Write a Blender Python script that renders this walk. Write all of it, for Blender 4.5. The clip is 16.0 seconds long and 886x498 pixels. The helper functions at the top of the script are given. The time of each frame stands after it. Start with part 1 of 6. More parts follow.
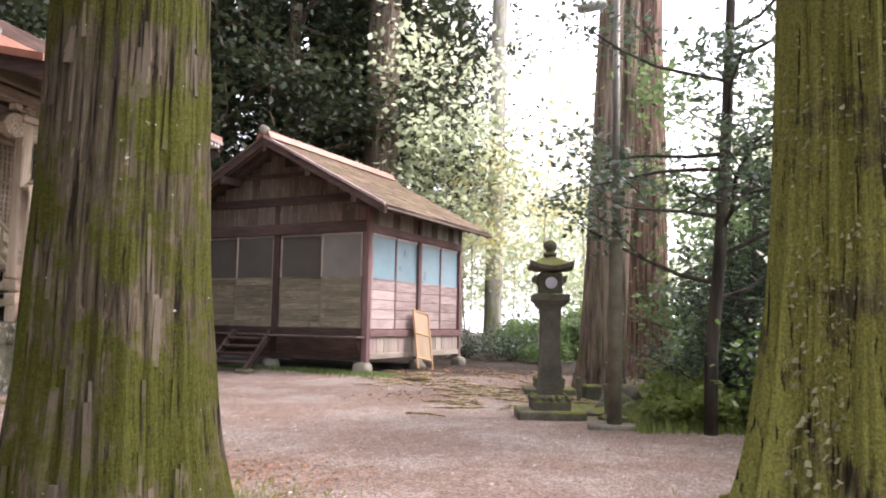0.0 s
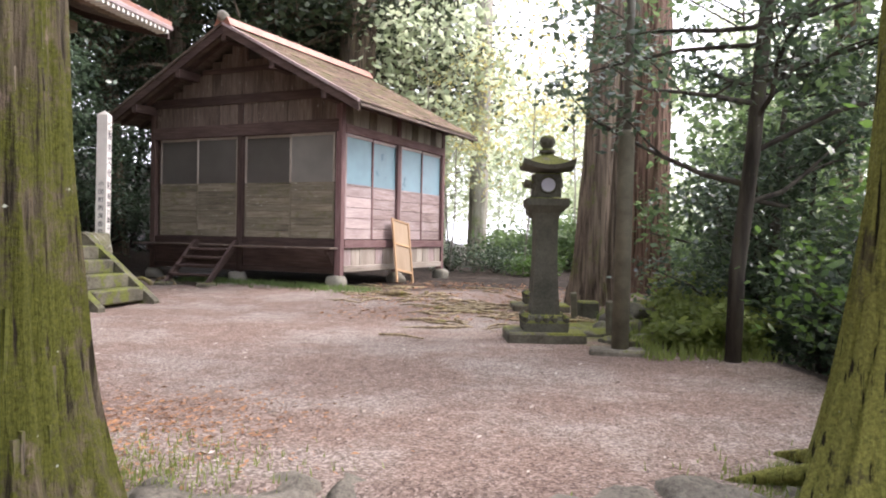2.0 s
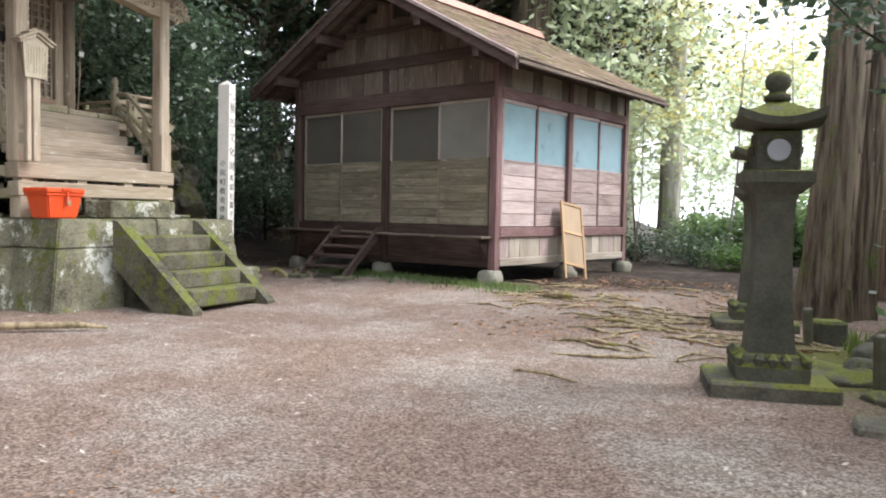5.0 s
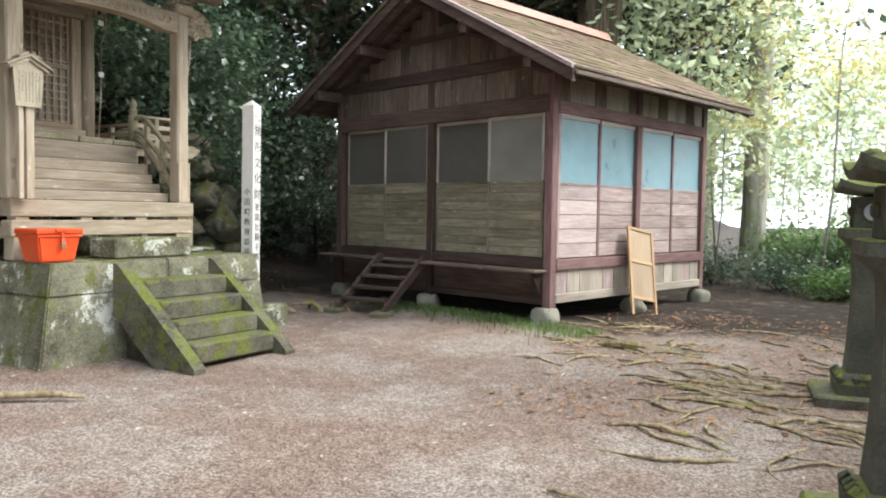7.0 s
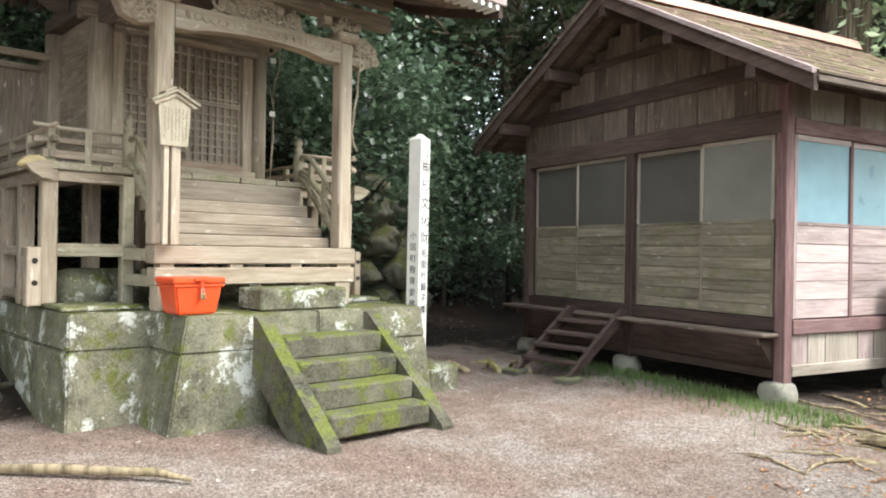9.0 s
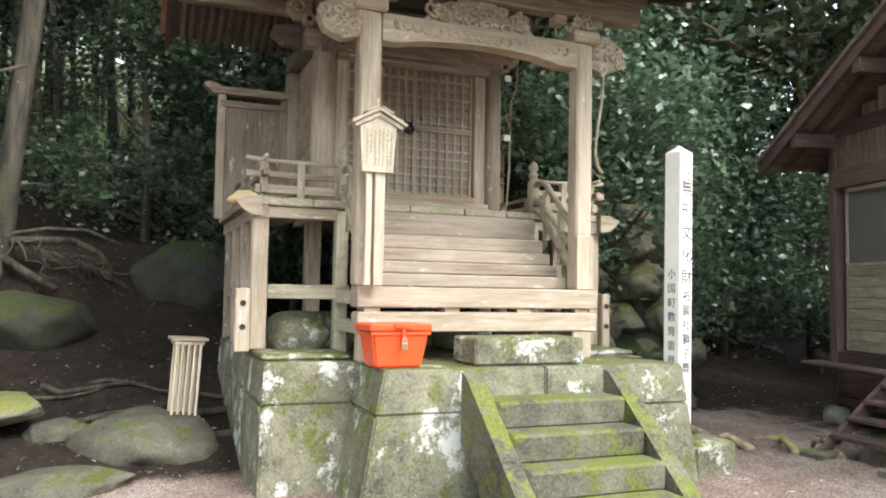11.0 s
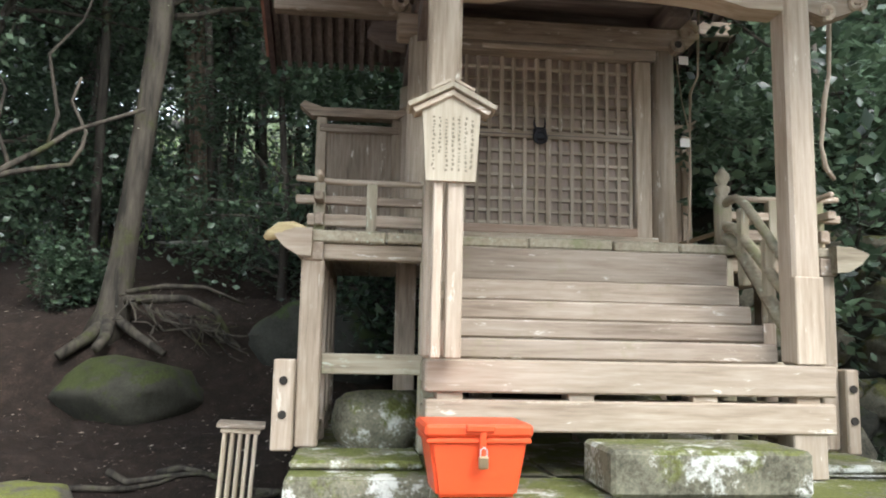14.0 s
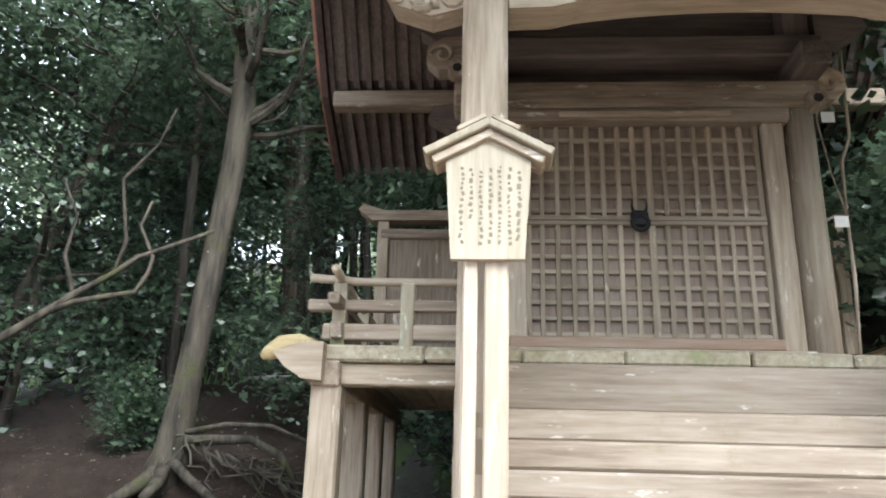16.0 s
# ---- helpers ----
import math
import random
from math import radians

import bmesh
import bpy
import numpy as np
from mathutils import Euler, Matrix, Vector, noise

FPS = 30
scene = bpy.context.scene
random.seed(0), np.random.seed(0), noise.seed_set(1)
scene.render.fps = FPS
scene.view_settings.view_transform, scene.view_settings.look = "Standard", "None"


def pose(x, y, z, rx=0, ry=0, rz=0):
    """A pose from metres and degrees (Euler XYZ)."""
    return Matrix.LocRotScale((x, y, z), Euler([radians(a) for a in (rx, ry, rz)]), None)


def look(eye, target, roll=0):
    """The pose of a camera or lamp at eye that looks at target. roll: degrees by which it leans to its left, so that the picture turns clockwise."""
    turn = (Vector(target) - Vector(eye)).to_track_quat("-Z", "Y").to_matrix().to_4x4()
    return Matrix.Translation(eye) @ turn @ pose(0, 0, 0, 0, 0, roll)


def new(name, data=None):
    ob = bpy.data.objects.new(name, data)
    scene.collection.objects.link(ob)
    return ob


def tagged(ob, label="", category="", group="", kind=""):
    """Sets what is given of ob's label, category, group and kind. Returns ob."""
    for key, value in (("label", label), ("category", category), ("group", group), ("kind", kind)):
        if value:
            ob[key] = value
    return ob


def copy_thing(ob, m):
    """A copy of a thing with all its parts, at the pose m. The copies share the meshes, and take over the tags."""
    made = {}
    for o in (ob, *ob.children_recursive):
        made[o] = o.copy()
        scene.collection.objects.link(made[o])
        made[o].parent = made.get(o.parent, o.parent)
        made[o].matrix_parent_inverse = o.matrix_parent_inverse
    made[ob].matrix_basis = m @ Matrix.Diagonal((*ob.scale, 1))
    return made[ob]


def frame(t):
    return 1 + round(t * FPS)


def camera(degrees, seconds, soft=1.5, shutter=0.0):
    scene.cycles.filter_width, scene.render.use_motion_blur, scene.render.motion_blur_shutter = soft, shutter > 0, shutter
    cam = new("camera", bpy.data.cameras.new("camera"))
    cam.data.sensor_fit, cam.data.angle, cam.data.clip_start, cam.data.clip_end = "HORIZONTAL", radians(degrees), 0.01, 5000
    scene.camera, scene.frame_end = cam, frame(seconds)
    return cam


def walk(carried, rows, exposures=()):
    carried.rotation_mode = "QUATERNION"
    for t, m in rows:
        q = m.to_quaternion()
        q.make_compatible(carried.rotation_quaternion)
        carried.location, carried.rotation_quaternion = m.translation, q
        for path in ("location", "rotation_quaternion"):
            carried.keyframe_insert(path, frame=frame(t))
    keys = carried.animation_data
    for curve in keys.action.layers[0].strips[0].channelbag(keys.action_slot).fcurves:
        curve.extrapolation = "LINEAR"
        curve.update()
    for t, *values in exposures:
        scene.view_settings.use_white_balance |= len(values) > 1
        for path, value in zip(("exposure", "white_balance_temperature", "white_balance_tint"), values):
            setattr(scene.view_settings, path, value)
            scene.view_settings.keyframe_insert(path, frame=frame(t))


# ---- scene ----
cam = camera(60.2, 16.0, 2.0)
PATH = [
    (0, (0.913, 0.569, 1.1), (0.734, 2.551, 1.296), 1.0),
    (0.5, (0.927, 0.853, 1.077), (0.806, 2.845, 1.22), 1.0),
    (1, (0.979, 1.128, 1.132), (0.877, 3.125, 1.19), 1.0),
    (1.5, (0.937, 1.487, 1.073), (0.828, 3.483, 1.06), 1.1),
    (1.8, (0.871, 1.762, 1.077), (0.75, 3.758, 1.05), 1.1),
    (2, (0.852, 1.926, 1.07), (0.718, 3.921, 1.037), 1.1),
    (2.1, (0.847, 2.007, 1.054), (0.711, 4.002, 1.021), 1.1),
    (2.5, (0.89, 2.448, 1.064), (0.698, 4.438, 1.02), 1.1),
    (3, (0.892, 2.887, 1.058), (0.601, 4.865, 1.003), 1.1),
    (3.5, (0.908, 3.359, 1.065), (0.545, 5.325, 1.004), 1.1),
    (4, (0.934, 3.736, 1.13), (0.516, 5.691, 1.064), 1.0),
    (4.5, (0.845, 4.116, 1.125), (0.325, 6.045, 1.048), 1.1),
    (5, (0.857, 4.441, 1.162), (0.244, 6.343, 1.07), 1.1),
    (5.2, (0.883, 4.674, 1.22), (0.239, 6.565, 1.122), 1.0),
    (7.5, (0.687, 6.004, 1.626), (-0.199, 7.795, 1.531), 1.0),
    (8, (0.525, 6.368, 1.64), (-0.506, 8.08, 1.555), 1.1),
    (8.2, (0.519, 6.571, 1.636), (-0.577, 8.243, 1.573), 1.1),
    (10.3, (-0.098, 8.178, 1.636), (-1.653, 9.432, 1.728), 0.9),
    (10.5, (-0.136, 8.302, 1.643), (-1.761, 9.463, 1.737), 0.9),
    (11, (-0.485, 8.605, 1.638), (-2.22, 9.595, 1.744), 1.0),
    (11.5, (-0.688, 8.948, 1.639), (-2.486, 9.816, 1.754), 1.0),
    (12, (-0.979, 9.265, 1.646), (-2.831, 10.009, 1.772), 1.0),
    (12.5, (-1.35, 9.527, 1.658), (-3.244, 10.157, 1.787), 1.2),
    (13, (-1.654, 9.83, 1.663), (-3.564, 10.406, 1.806), 1.2),
    (13.5, (-1.932, 10.051, 1.692), (-3.853, 10.58, 1.867), 1.2),
    (14, (-2.295, 10.222, 1.731), (-4.223, 10.694, 1.979), 1.2),
    (14.5, (-2.633, 10.449, 1.755), (-4.56, 10.866, 2.09), 1.3),
    (15, (-2.978, 10.621, 1.774), (-4.909, 10.939, 2.183), 1.4),
    (15.5, (-3.288, 10.694, 1.824), (-5.216, 10.906, 2.312), 1.6),
    (16, (-3.552, 10.843, 1.827), (-5.459, 10.982, 2.413), 1.6),
]
walk(cam, [(t, look(eye, target, roll)) for t, eye, target, roll in PATH], ((0, 1.42, 6450, 26), (2.5, 1.33, 6250, 22), (5, 1.3, 6150, 13), (8, 1.4, 6150, 8), (10.3, 2.05, 6150, 9), (12, 1.74, 6000, 12), (14, 1.68, 5850, 11), (16, 2.06, 5700, 10)))


# ---------------------------------------------------------------- world and light
world = bpy.data.worlds.new("overcast")
scene.world = world
world.use_nodes = True
wn, wl = world.node_tree.nodes, world.node_tree.links
sky = wn.new("ShaderNodeTexSky")
sky.sky_type = "NISHITA"
sky.sun_disc = False
sky.sun_elevation, sky.sun_rotation = radians(45), radians(69)
sky.air_density, sky.dust_density, sky.ozone_density = 1.0, 6.0, 0.6
soft_grey = wn.new("ShaderNodeMix")
soft_grey.data_type = "RGBA"
soft_grey.inputs["Factor"].default_value = 0.75
soft_grey.inputs["B"].default_value = (11.0, 11.6, 12.0, 1)
wl.new(sky.outputs[0], soft_grey.inputs["A"])
wl.new(soft_grey.outputs["Result"], wn["Background"].inputs["Color"])
wn["Background"].inputs["Strength"].default_value = 0.15

sun = new("sun", bpy.data.lights.new("sun", "SUN"))
sun.data.energy, sun.data.angle, sun.data.color = 2.0, radians(28), (1.0, 0.95, 0.89)
sun.matrix_world = look((13, 5, 14), (0, 0, 0))


# ---------------------------------------------------------------- materials
def node_mat(name):
    m = bpy.data.materials.new(name)
    m.use_nodes = True
    return m, m.node_tree.nodes, m.node_tree.links, m.node_tree.nodes["Principled BSDF"]


def noise_node(n, l, coord, scale, detail=5.0, rough=0.6, stretch=(1, 1, 1)):
    mp = n.new("ShaderNodeMapping")
    mp.inputs["Scale"].default_value = stretch
    l.new(coord, mp.inputs["Vector"])
    t = n.new("ShaderNodeTexNoise")
    t.inputs["Scale"].default_value, t.inputs["Detail"].default_value, t.inputs["Roughness"].default_value = scale, detail, rough
    l.new(mp.outputs[0], t.inputs["Vector"])
    return t.outputs["Fac"]


def ramp(n, l, fac, stops):
    r = n.new("ShaderNodeValToRGB")
    e = r.color_ramp.elements
    e[0].position, e[1].position = stops[0][0], stops[-1][0]
    for p, _ in stops[1:-1]:
        e.new(p)
    for i, (_, c) in enumerate(stops):
        e[i].color = (*c, 1) if len(c) == 3 else c
    l.new(fac, r.inputs["Fac"])
    return r.outputs["Color"]


def step(n, l, fac, lo, hi):
    r = n.new("ShaderNodeMapRange")
    r.inputs["From Min"].default_value, r.inputs["From Max"].default_value = lo, hi
    r.interpolation_type = "SMOOTHSTEP"
    l.new(fac, r.inputs["Value"])
    return r.outputs["Result"]


def mix(n, l, fac, a, b, kind="MIX"):
    m = n.new("ShaderNodeMix")
    m.data_type, m.blend_type = "RGBA", kind
    for sock, v in (("Factor", fac), ("A", a), ("B", b)):
        if isinstance(v, (int, float)):
            m.inputs[sock].default_value = v
        elif isinstance(v, tuple):
            m.inputs[sock].default_value = (*v, 1)
        else:
            l.new(v, m.inputs[sock])
    return m.outputs["Result"]


def calc(n, l, kind, a, b):
    m = n.new("ShaderNodeMath")
    m.operation = kind
    for i, v in enumerate((a, b)):
        if isinstance(v, (int, float)):
            m.inputs[i].default_value = v
        else:
            l.new(v, m.inputs[i])
    return m.outputs[0]


def bump(n, l, b, height, strength, dist):
    k = n.new("ShaderNodeBump")
    k.inputs["Strength"].default_value, k.inputs["Distance"].default_value = strength, dist
    l.new(height, k.inputs["Height"])
    l.new(k.outputs[0], b.inputs["Normal"])


def up_facing(n, l, lo, hi):
    g = n.new("ShaderNodeNewGeometry")
    s = n.new("ShaderNodeSeparateXYZ")
    l.new(g.outputs["Normal"], s.inputs[0])
    return step(n, l, s.outputs["Z"], lo, hi)


def wood(name, dark, mid, light, axis="x", worn=None, worn_amount=0.0, green=None, green_amount=0.0, rough=0.8):
    """Weathered timber: grain along one axis, stains, pale worn flecks, algae."""
    m, n, l, b = node_mat(name)
    co = n.new("ShaderNodeTexCoord").outputs["Object"]
    rnd = n.new("ShaderNodeObjectInfo").outputs["Random"]
    off = n.new("ShaderNodeVectorMath")
    l.new(co, off.inputs[0])
    sc = n.new("ShaderNodeVectorMath")
    sc.operation = "SCALE"
    sc.inputs[0].default_value = (3.1, 5.7, 2.3)
    l.new(rnd, sc.inputs["Scale"])
    l.new(sc.outputs[0], off.inputs[1])
    v = off.outputs[0]
    st = {"x": (0.07, 1, 1), "y": (1, 0.07, 1), "z": (1, 1, 0.07)}[axis]
    st2 = {"x": (0.25, 1, 1), "y": (1, 0.25, 1), "z": (1, 1, 0.25)}[axis]
    grain = noise_node(n, l, v, 34, 6, 0.65, st)
    blot = noise_node(n, l, v, 2.6, 5, 0.6, st2)
    g2 = calc(n, l, "ADD", calc(n, l, "MULTIPLY", grain, 0.6), calc(n, l, "MULTIPLY", blot, 0.5))
    c = ramp(n, l, g2, [(0.36, dark), (0.53, mid), (0.72, light)])
    tone = n.new("ShaderNodeHueSaturation")
    l.new(c, tone.inputs["Color"])
    l.new(calc(n, l, "ADD", calc(n, l, "MULTIPLY", rnd, 0.35), 0.82), tone.inputs["Value"])
    c = tone.outputs["Color"]
    if worn:
        spots = noise_node(n, l, v, 17, 5, 0.7, st2)
        c = mix(n, l, step(n, l, spots, 0.66 - worn_amount * 0.2, 0.74 - worn_amount * 0.2), c, worn)
    if green:
        patch = noise_node(n, l, v, 3.3, 6, 0.7)
        c = mix(n, l, calc(n, l, "MULTIPLY", step(n, l, patch, 0.62 - green_amount * 0.25, 0.8 - green_amount * 0.25), 0.8), c, green)
    l.new(c, b.inputs["Base Color"])
    b.inputs["Roughness"].default_value = rough
    b.inputs["Specular IOR Level"].default_value = 0.3
    bump(n, l, b, grain, 0.45, 0.004)
    return m


def stone(name, dark, light, moss=(0.09, 0.115, 0.02), moss_amount=0.5, lichen=None, lichen_amount=0.0, side_moss=0.2):
    m, n, l, b = node_mat(name)
    co = n.new("ShaderNodeTexCoord").outputs["Object"]
    fine = noise_node(n, l, co, 45, 6, 0.7)
    big = noise_node(n, l, co, 2.4, 7, 0.65)
    c = ramp(n, l, calc(n, l, "ADD", calc(n, l, "MULTIPLY", fine, 0.45), calc(n, l, "MULTIPLY", big, 0.6)), [(0.38, dark), (0.68, light)])
    if lichen:
        li = noise_node(n, l, co, 2.7, 8, 0.72)
        c = mix(n, l, calc(n, l, "MULTIPLY", step(n, l, calc(n, l, "ADD", li, calc(n, l, "MULTIPLY", calc(n, l, "SUBTRACT", fine, 0.5), 0.22)), 0.66 - lichen_amount * 0.2, 0.74 - lichen_amount * 0.2), 0.85), c, lichen)
    mo = noise_node(n, l, co, 3.7, 8, 0.7)
    top = up_facing(n, l, 0.2, 0.8)
    amount = calc(n, l, "ADD", calc(n, l, "MULTIPLY", top, moss_amount), calc(n, l, "ADD", calc(n, l, "MULTIPLY", mo, 2.2), side_moss - 1.1))
    mossc = ramp(n, l, fine, [(0.3, tuple(k * 0.55 for k in moss)), (0.7, tuple(k * 1.5 for k in moss))])
    c = mix(n, l, step(n, l, amount, 0.3, 0.55), c, mossc)
    l.new(c, b.inputs["Base Color"])
    b.inputs["Roughness"].default_value = 0.92
    b.inputs["Specular IOR Level"].default_value = 0.25
    bump(n, l, b, calc(n, l, "ADD", fine, calc(n, l, "MULTIPLY", mo, 1.5)), 0.55, 0.012)
    return m


def bark(name, dark, light, moss, moss_amount, scale=16.0, relief=0.03, pieces=False, draw=0.14, tint=None):
    m, n, l, b = node_mat(name)
    co = n.new("ShaderNodeTexCoord").outputs["Object"]
    ridge = noise_node(n, l, co, scale, 6, 0.6, (1, 1, draw))
    big = noise_node(n, l, co, 1.9, 7, 0.7)
    fine = noise_node(n, l, co, 60, 4, 0.7)
    c = ramp(n, l, ridge, [(0.36, dark), (0.6, light)])
    if pieces:
        isl = n.new("ShaderNodeNewGeometry").outputs["Random Per Island"]
        c = ramp(n, l, calc(n, l, "ADD", calc(n, l, "MULTIPLY", isl, 0.7), calc(n, l, "MULTIPLY", fine, 0.3)), [(0.1, dark), (0.55, tuple(k * 0.8 for k in light)), (0.9, tuple(min(1, k * 1.3) for k in light))])
    if tint:
        worn = noise_node(n, l, co, 5.0, 6, 0.7, (1, 1, 0.3))
        c = mix(n, l, step(n, l, worn, 0.58, 0.68), c, tint)
    if moss:
        mc = ramp(n, l, fine, [(0.3, tuple(k * 0.5 for k in moss)), (0.75, tuple(k * 1.5 for k in moss))])
        grown = calc(n, l, "ADD", calc(n, l, "MULTIPLY", big, 1.5), calc(n, l, "ADD", calc(n, l, "MULTIPLY", ridge, 0.45), calc(n, l, "MULTIPLY", fine, 0.25)))
        c = mix(n, l, step(n, l, grown, 1.3 - moss_amount * 0.4, 1.5 - moss_amount * 0.4), c, mc)
        c = mix(n, l, step(n, l, ridge, 0.41, 0.34), c, dark)
        li = noise_node(n, l, co, 19, 5, 0.6)
        c = mix(n, l, step(n, l, li, 0.70, 0.74), c, (0.42, 0.45, 0.36))
    l.new(c, b.inputs["Base Color"])
    b.inputs["Roughness"].default_value = 0.95
    b.inputs["Specular IOR Level"].default_value = 0.15
    bump(n, l, b, calc(n, l, "ADD", ridge, calc(n, l, "MULTIPLY", fine, 0.25)), 0.8, relief)
    return m


def leaf(name, a, b_, clear=0.35, gloss=0.45):
    m, n, l, b = node_mat(name)
    isl = n.new("ShaderNodeNewGeometry").outputs["Random Per Island"]
    c = ramp(n, l, isl, [(0.0, a), (1.0, b_)])
    l.new(c, b.inputs["Base Color"])
    b.inputs["Roughness"].default_value = gloss
    tr = n.new("ShaderNodeBsdfTranslucent")
    l.new(mix(n, l, 0.5, c, tuple(min(1, k * 2.2) for k in b_)), tr.inputs["Color"])
    ms = n.new("ShaderNodeMixShader")
    ms.inputs[0].default_value = clear
    l.new(b.outputs[0], ms.inputs[1])
    l.new(tr.outputs[0], ms.inputs[2])
    l.new(ms.outputs[0], n["Material Output"].inputs["Surface"])
    return m


def plain(name, c, rough=0.6, metal=0.0, vary=0.25, scale=9.0):
    m, n, l, b = node_mat(name)
    co = n.new("ShaderNodeTexCoord").outputs["Object"]
    f = noise_node(n, l, co, scale, 6, 0.65)
    l.new(ramp(n, l, f, [(0.3, tuple(k * (1 - vary) for k in c)), (0.7, tuple(min(1, k * (1 + vary)) for k in c))]), b.inputs["Base Color"])
    b.inputs["Roughness"].default_value, b.inputs["Metallic"].default_value = rough, metal
    bump(n, l, b, f, 0.15, 0.003)
    return m


def glass_pane(name, c, rough, gloss=0.5):
    m, n, l, b = node_mat(name)
    co = n.new("ShaderNodeTexCoord").outputs["Object"]
    f = noise_node(n, l, co, 1.6, 6, 0.6)
    l.new(ramp(n, l, f, [(0.35, tuple(k * 0.85 for k in c)), (0.7, tuple(k * 1.12 for k in c))]), b.inputs["Base Color"])
    l.new(ramp(n, l, f, [(0.3, (rough * 0.7,) * 3), (0.7, (rough * 1.4,) * 3)]), b.inputs["Roughness"])
    b.inputs["Specular IOR Level"].default_value = gloss
    return m


PALE = (0.62, 0.56, 0.47)
W_DARK, W_MID, W_LIGHT = (0.13, 0.098, 0.068), (0.29, 0.232, 0.17), (0.45, 0.375, 0.29)
SH = {a: wood("shrine_wood_" + a, W_DARK, W_MID, W_LIGHT, a, PALE, 0.28, (0.2, 0.21, 0.13), 0.15) for a in "xyz"}
SHP = {a: wood("pillar_wood_" + a, (0.22, 0.17, 0.115), (0.38, 0.31, 0.225), (0.52, 0.445, 0.345), a, (0.64, 0.585, 0.48), 0.25) for a in "xyz"}
SHM = {a: wood("mossy_wood_" + a, (0.16, 0.125, 0.085), (0.3, 0.26, 0.18), (0.42, 0.38, 0.28), a, (0.5, 0.52, 0.4), 0.3, (0.2, 0.21, 0.1), 0.45) for a in "xyz"}
SHT = {a: wood("step_wood_" + a, (0.17, 0.13, 0.093), (0.3, 0.243, 0.182), (0.42, 0.357, 0.28), a, (0.56, 0.5, 0.42), 0.22, (0.24, 0.22, 0.12), 0.3) for a in "xyz"}
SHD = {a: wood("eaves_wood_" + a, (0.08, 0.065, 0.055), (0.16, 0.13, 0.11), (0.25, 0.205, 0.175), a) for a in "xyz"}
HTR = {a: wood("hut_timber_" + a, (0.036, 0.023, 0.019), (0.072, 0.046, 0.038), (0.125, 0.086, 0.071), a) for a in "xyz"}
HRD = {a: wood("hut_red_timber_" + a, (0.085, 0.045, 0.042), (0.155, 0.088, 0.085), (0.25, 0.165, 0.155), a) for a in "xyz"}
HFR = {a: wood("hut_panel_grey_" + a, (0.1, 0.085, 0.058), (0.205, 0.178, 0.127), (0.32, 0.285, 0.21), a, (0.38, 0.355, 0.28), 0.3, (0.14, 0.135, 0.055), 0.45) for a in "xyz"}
HPF = {a: wood("hut_pane_frame_" + a, (0.2, 0.165, 0.13), (0.33, 0.285, 0.235), (0.46, 0.41, 0.35), a) for a in "xyz"}
HPL = {a: wood("hut_panel_bleached_" + a, (0.27, 0.205, 0.19), (0.43, 0.345, 0.325), (0.57, 0.485, 0.46), a, (0.62, 0.55, 0.52), 0.2) for a in "xyz"}
HPK = {a: wood("hut_panel_pink_" + a, (0.17, 0.12, 0.108), (0.32, 0.245, 0.228), (0.48, 0.4, 0.38), a, (0.56, 0.5, 0.48), 0.2) for a in "xyz"}
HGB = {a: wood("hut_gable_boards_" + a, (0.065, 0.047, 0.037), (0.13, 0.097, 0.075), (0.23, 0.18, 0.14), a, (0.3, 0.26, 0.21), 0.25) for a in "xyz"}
NEWW = {a: wood("fresh_wood_" + a, (0.33, 0.19, 0.085), (0.45, 0.28, 0.145), (0.55, 0.375, 0.22), a, rough=0.6) for a in "xyz"}
ROOF = wood("old_roof_boards", (0.05, 0.032, 0.024), (0.13, 0.082, 0.06), (0.27, 0.19, 0.14), "y", (0.3, 0.25, 0.17), 0.45, (0.12, 0.115, 0.04), 0.7)
ROOFTIN = plain("rust_red_tin", (0.33, 0.15, 0.1), 0.5, 0.0, 0.35, 3.0)
ST_PL = stone("plinth_stone", (0.055, 0.053, 0.035), (0.3, 0.285, 0.195), (0.115, 0.125, 0.035), 0.2, (0.62, 0.63, 0.56), 0.62, 0.24)
ST_STEP = stone("step_stone", (0.03, 0.029, 0.02), (0.21, 0.195, 0.14), (0.125, 0.14, 0.032), 0.14, (0.5, 0.5, 0.42), 0.0, 0.3)
ST_LAN = stone("lantern_stone", (0.055, 0.055, 0.042), (0.15, 0.145, 0.11), (0.125, 0.135, 0.032), 0.6, None, 0, 0.04)
ST_ROCK = stone("mossy_rock", (0.05, 0.047, 0.036), (0.25, 0.235, 0.185), (0.09, 0.1, 0.025), 0.35, None, 0, 0.0)
ST_MOSS = stone("moss_covered_slab", (0.05, 0.047, 0.034), (0.2, 0.185, 0.14), (0.15, 0.16, 0.035), 0.5, None, 0, -0.05)
ST_SLOPE = stone("slope_boulder", (0.035, 0.034, 0.024), (0.14, 0.13, 0.095), (0.075, 0.085, 0.02), 0.28, (0.25, 0.25, 0.19), 0.1, 0.0)
# Boulder stone with the shade of the wooded slope put into its colours.
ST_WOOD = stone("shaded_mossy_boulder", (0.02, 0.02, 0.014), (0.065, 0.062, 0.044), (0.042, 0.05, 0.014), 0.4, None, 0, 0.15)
ST_BANK = stone("bank_rock", (0.035, 0.034, 0.026), (0.21, 0.195, 0.14), (0.085, 0.085, 0.028), 0.3, (0.3, 0.3, 0.22), 0.15, 0.2)
# Rock tones darkened to hold the forest shade behind the shrine.
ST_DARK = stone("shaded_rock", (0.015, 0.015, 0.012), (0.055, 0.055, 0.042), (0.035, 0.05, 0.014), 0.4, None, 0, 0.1)
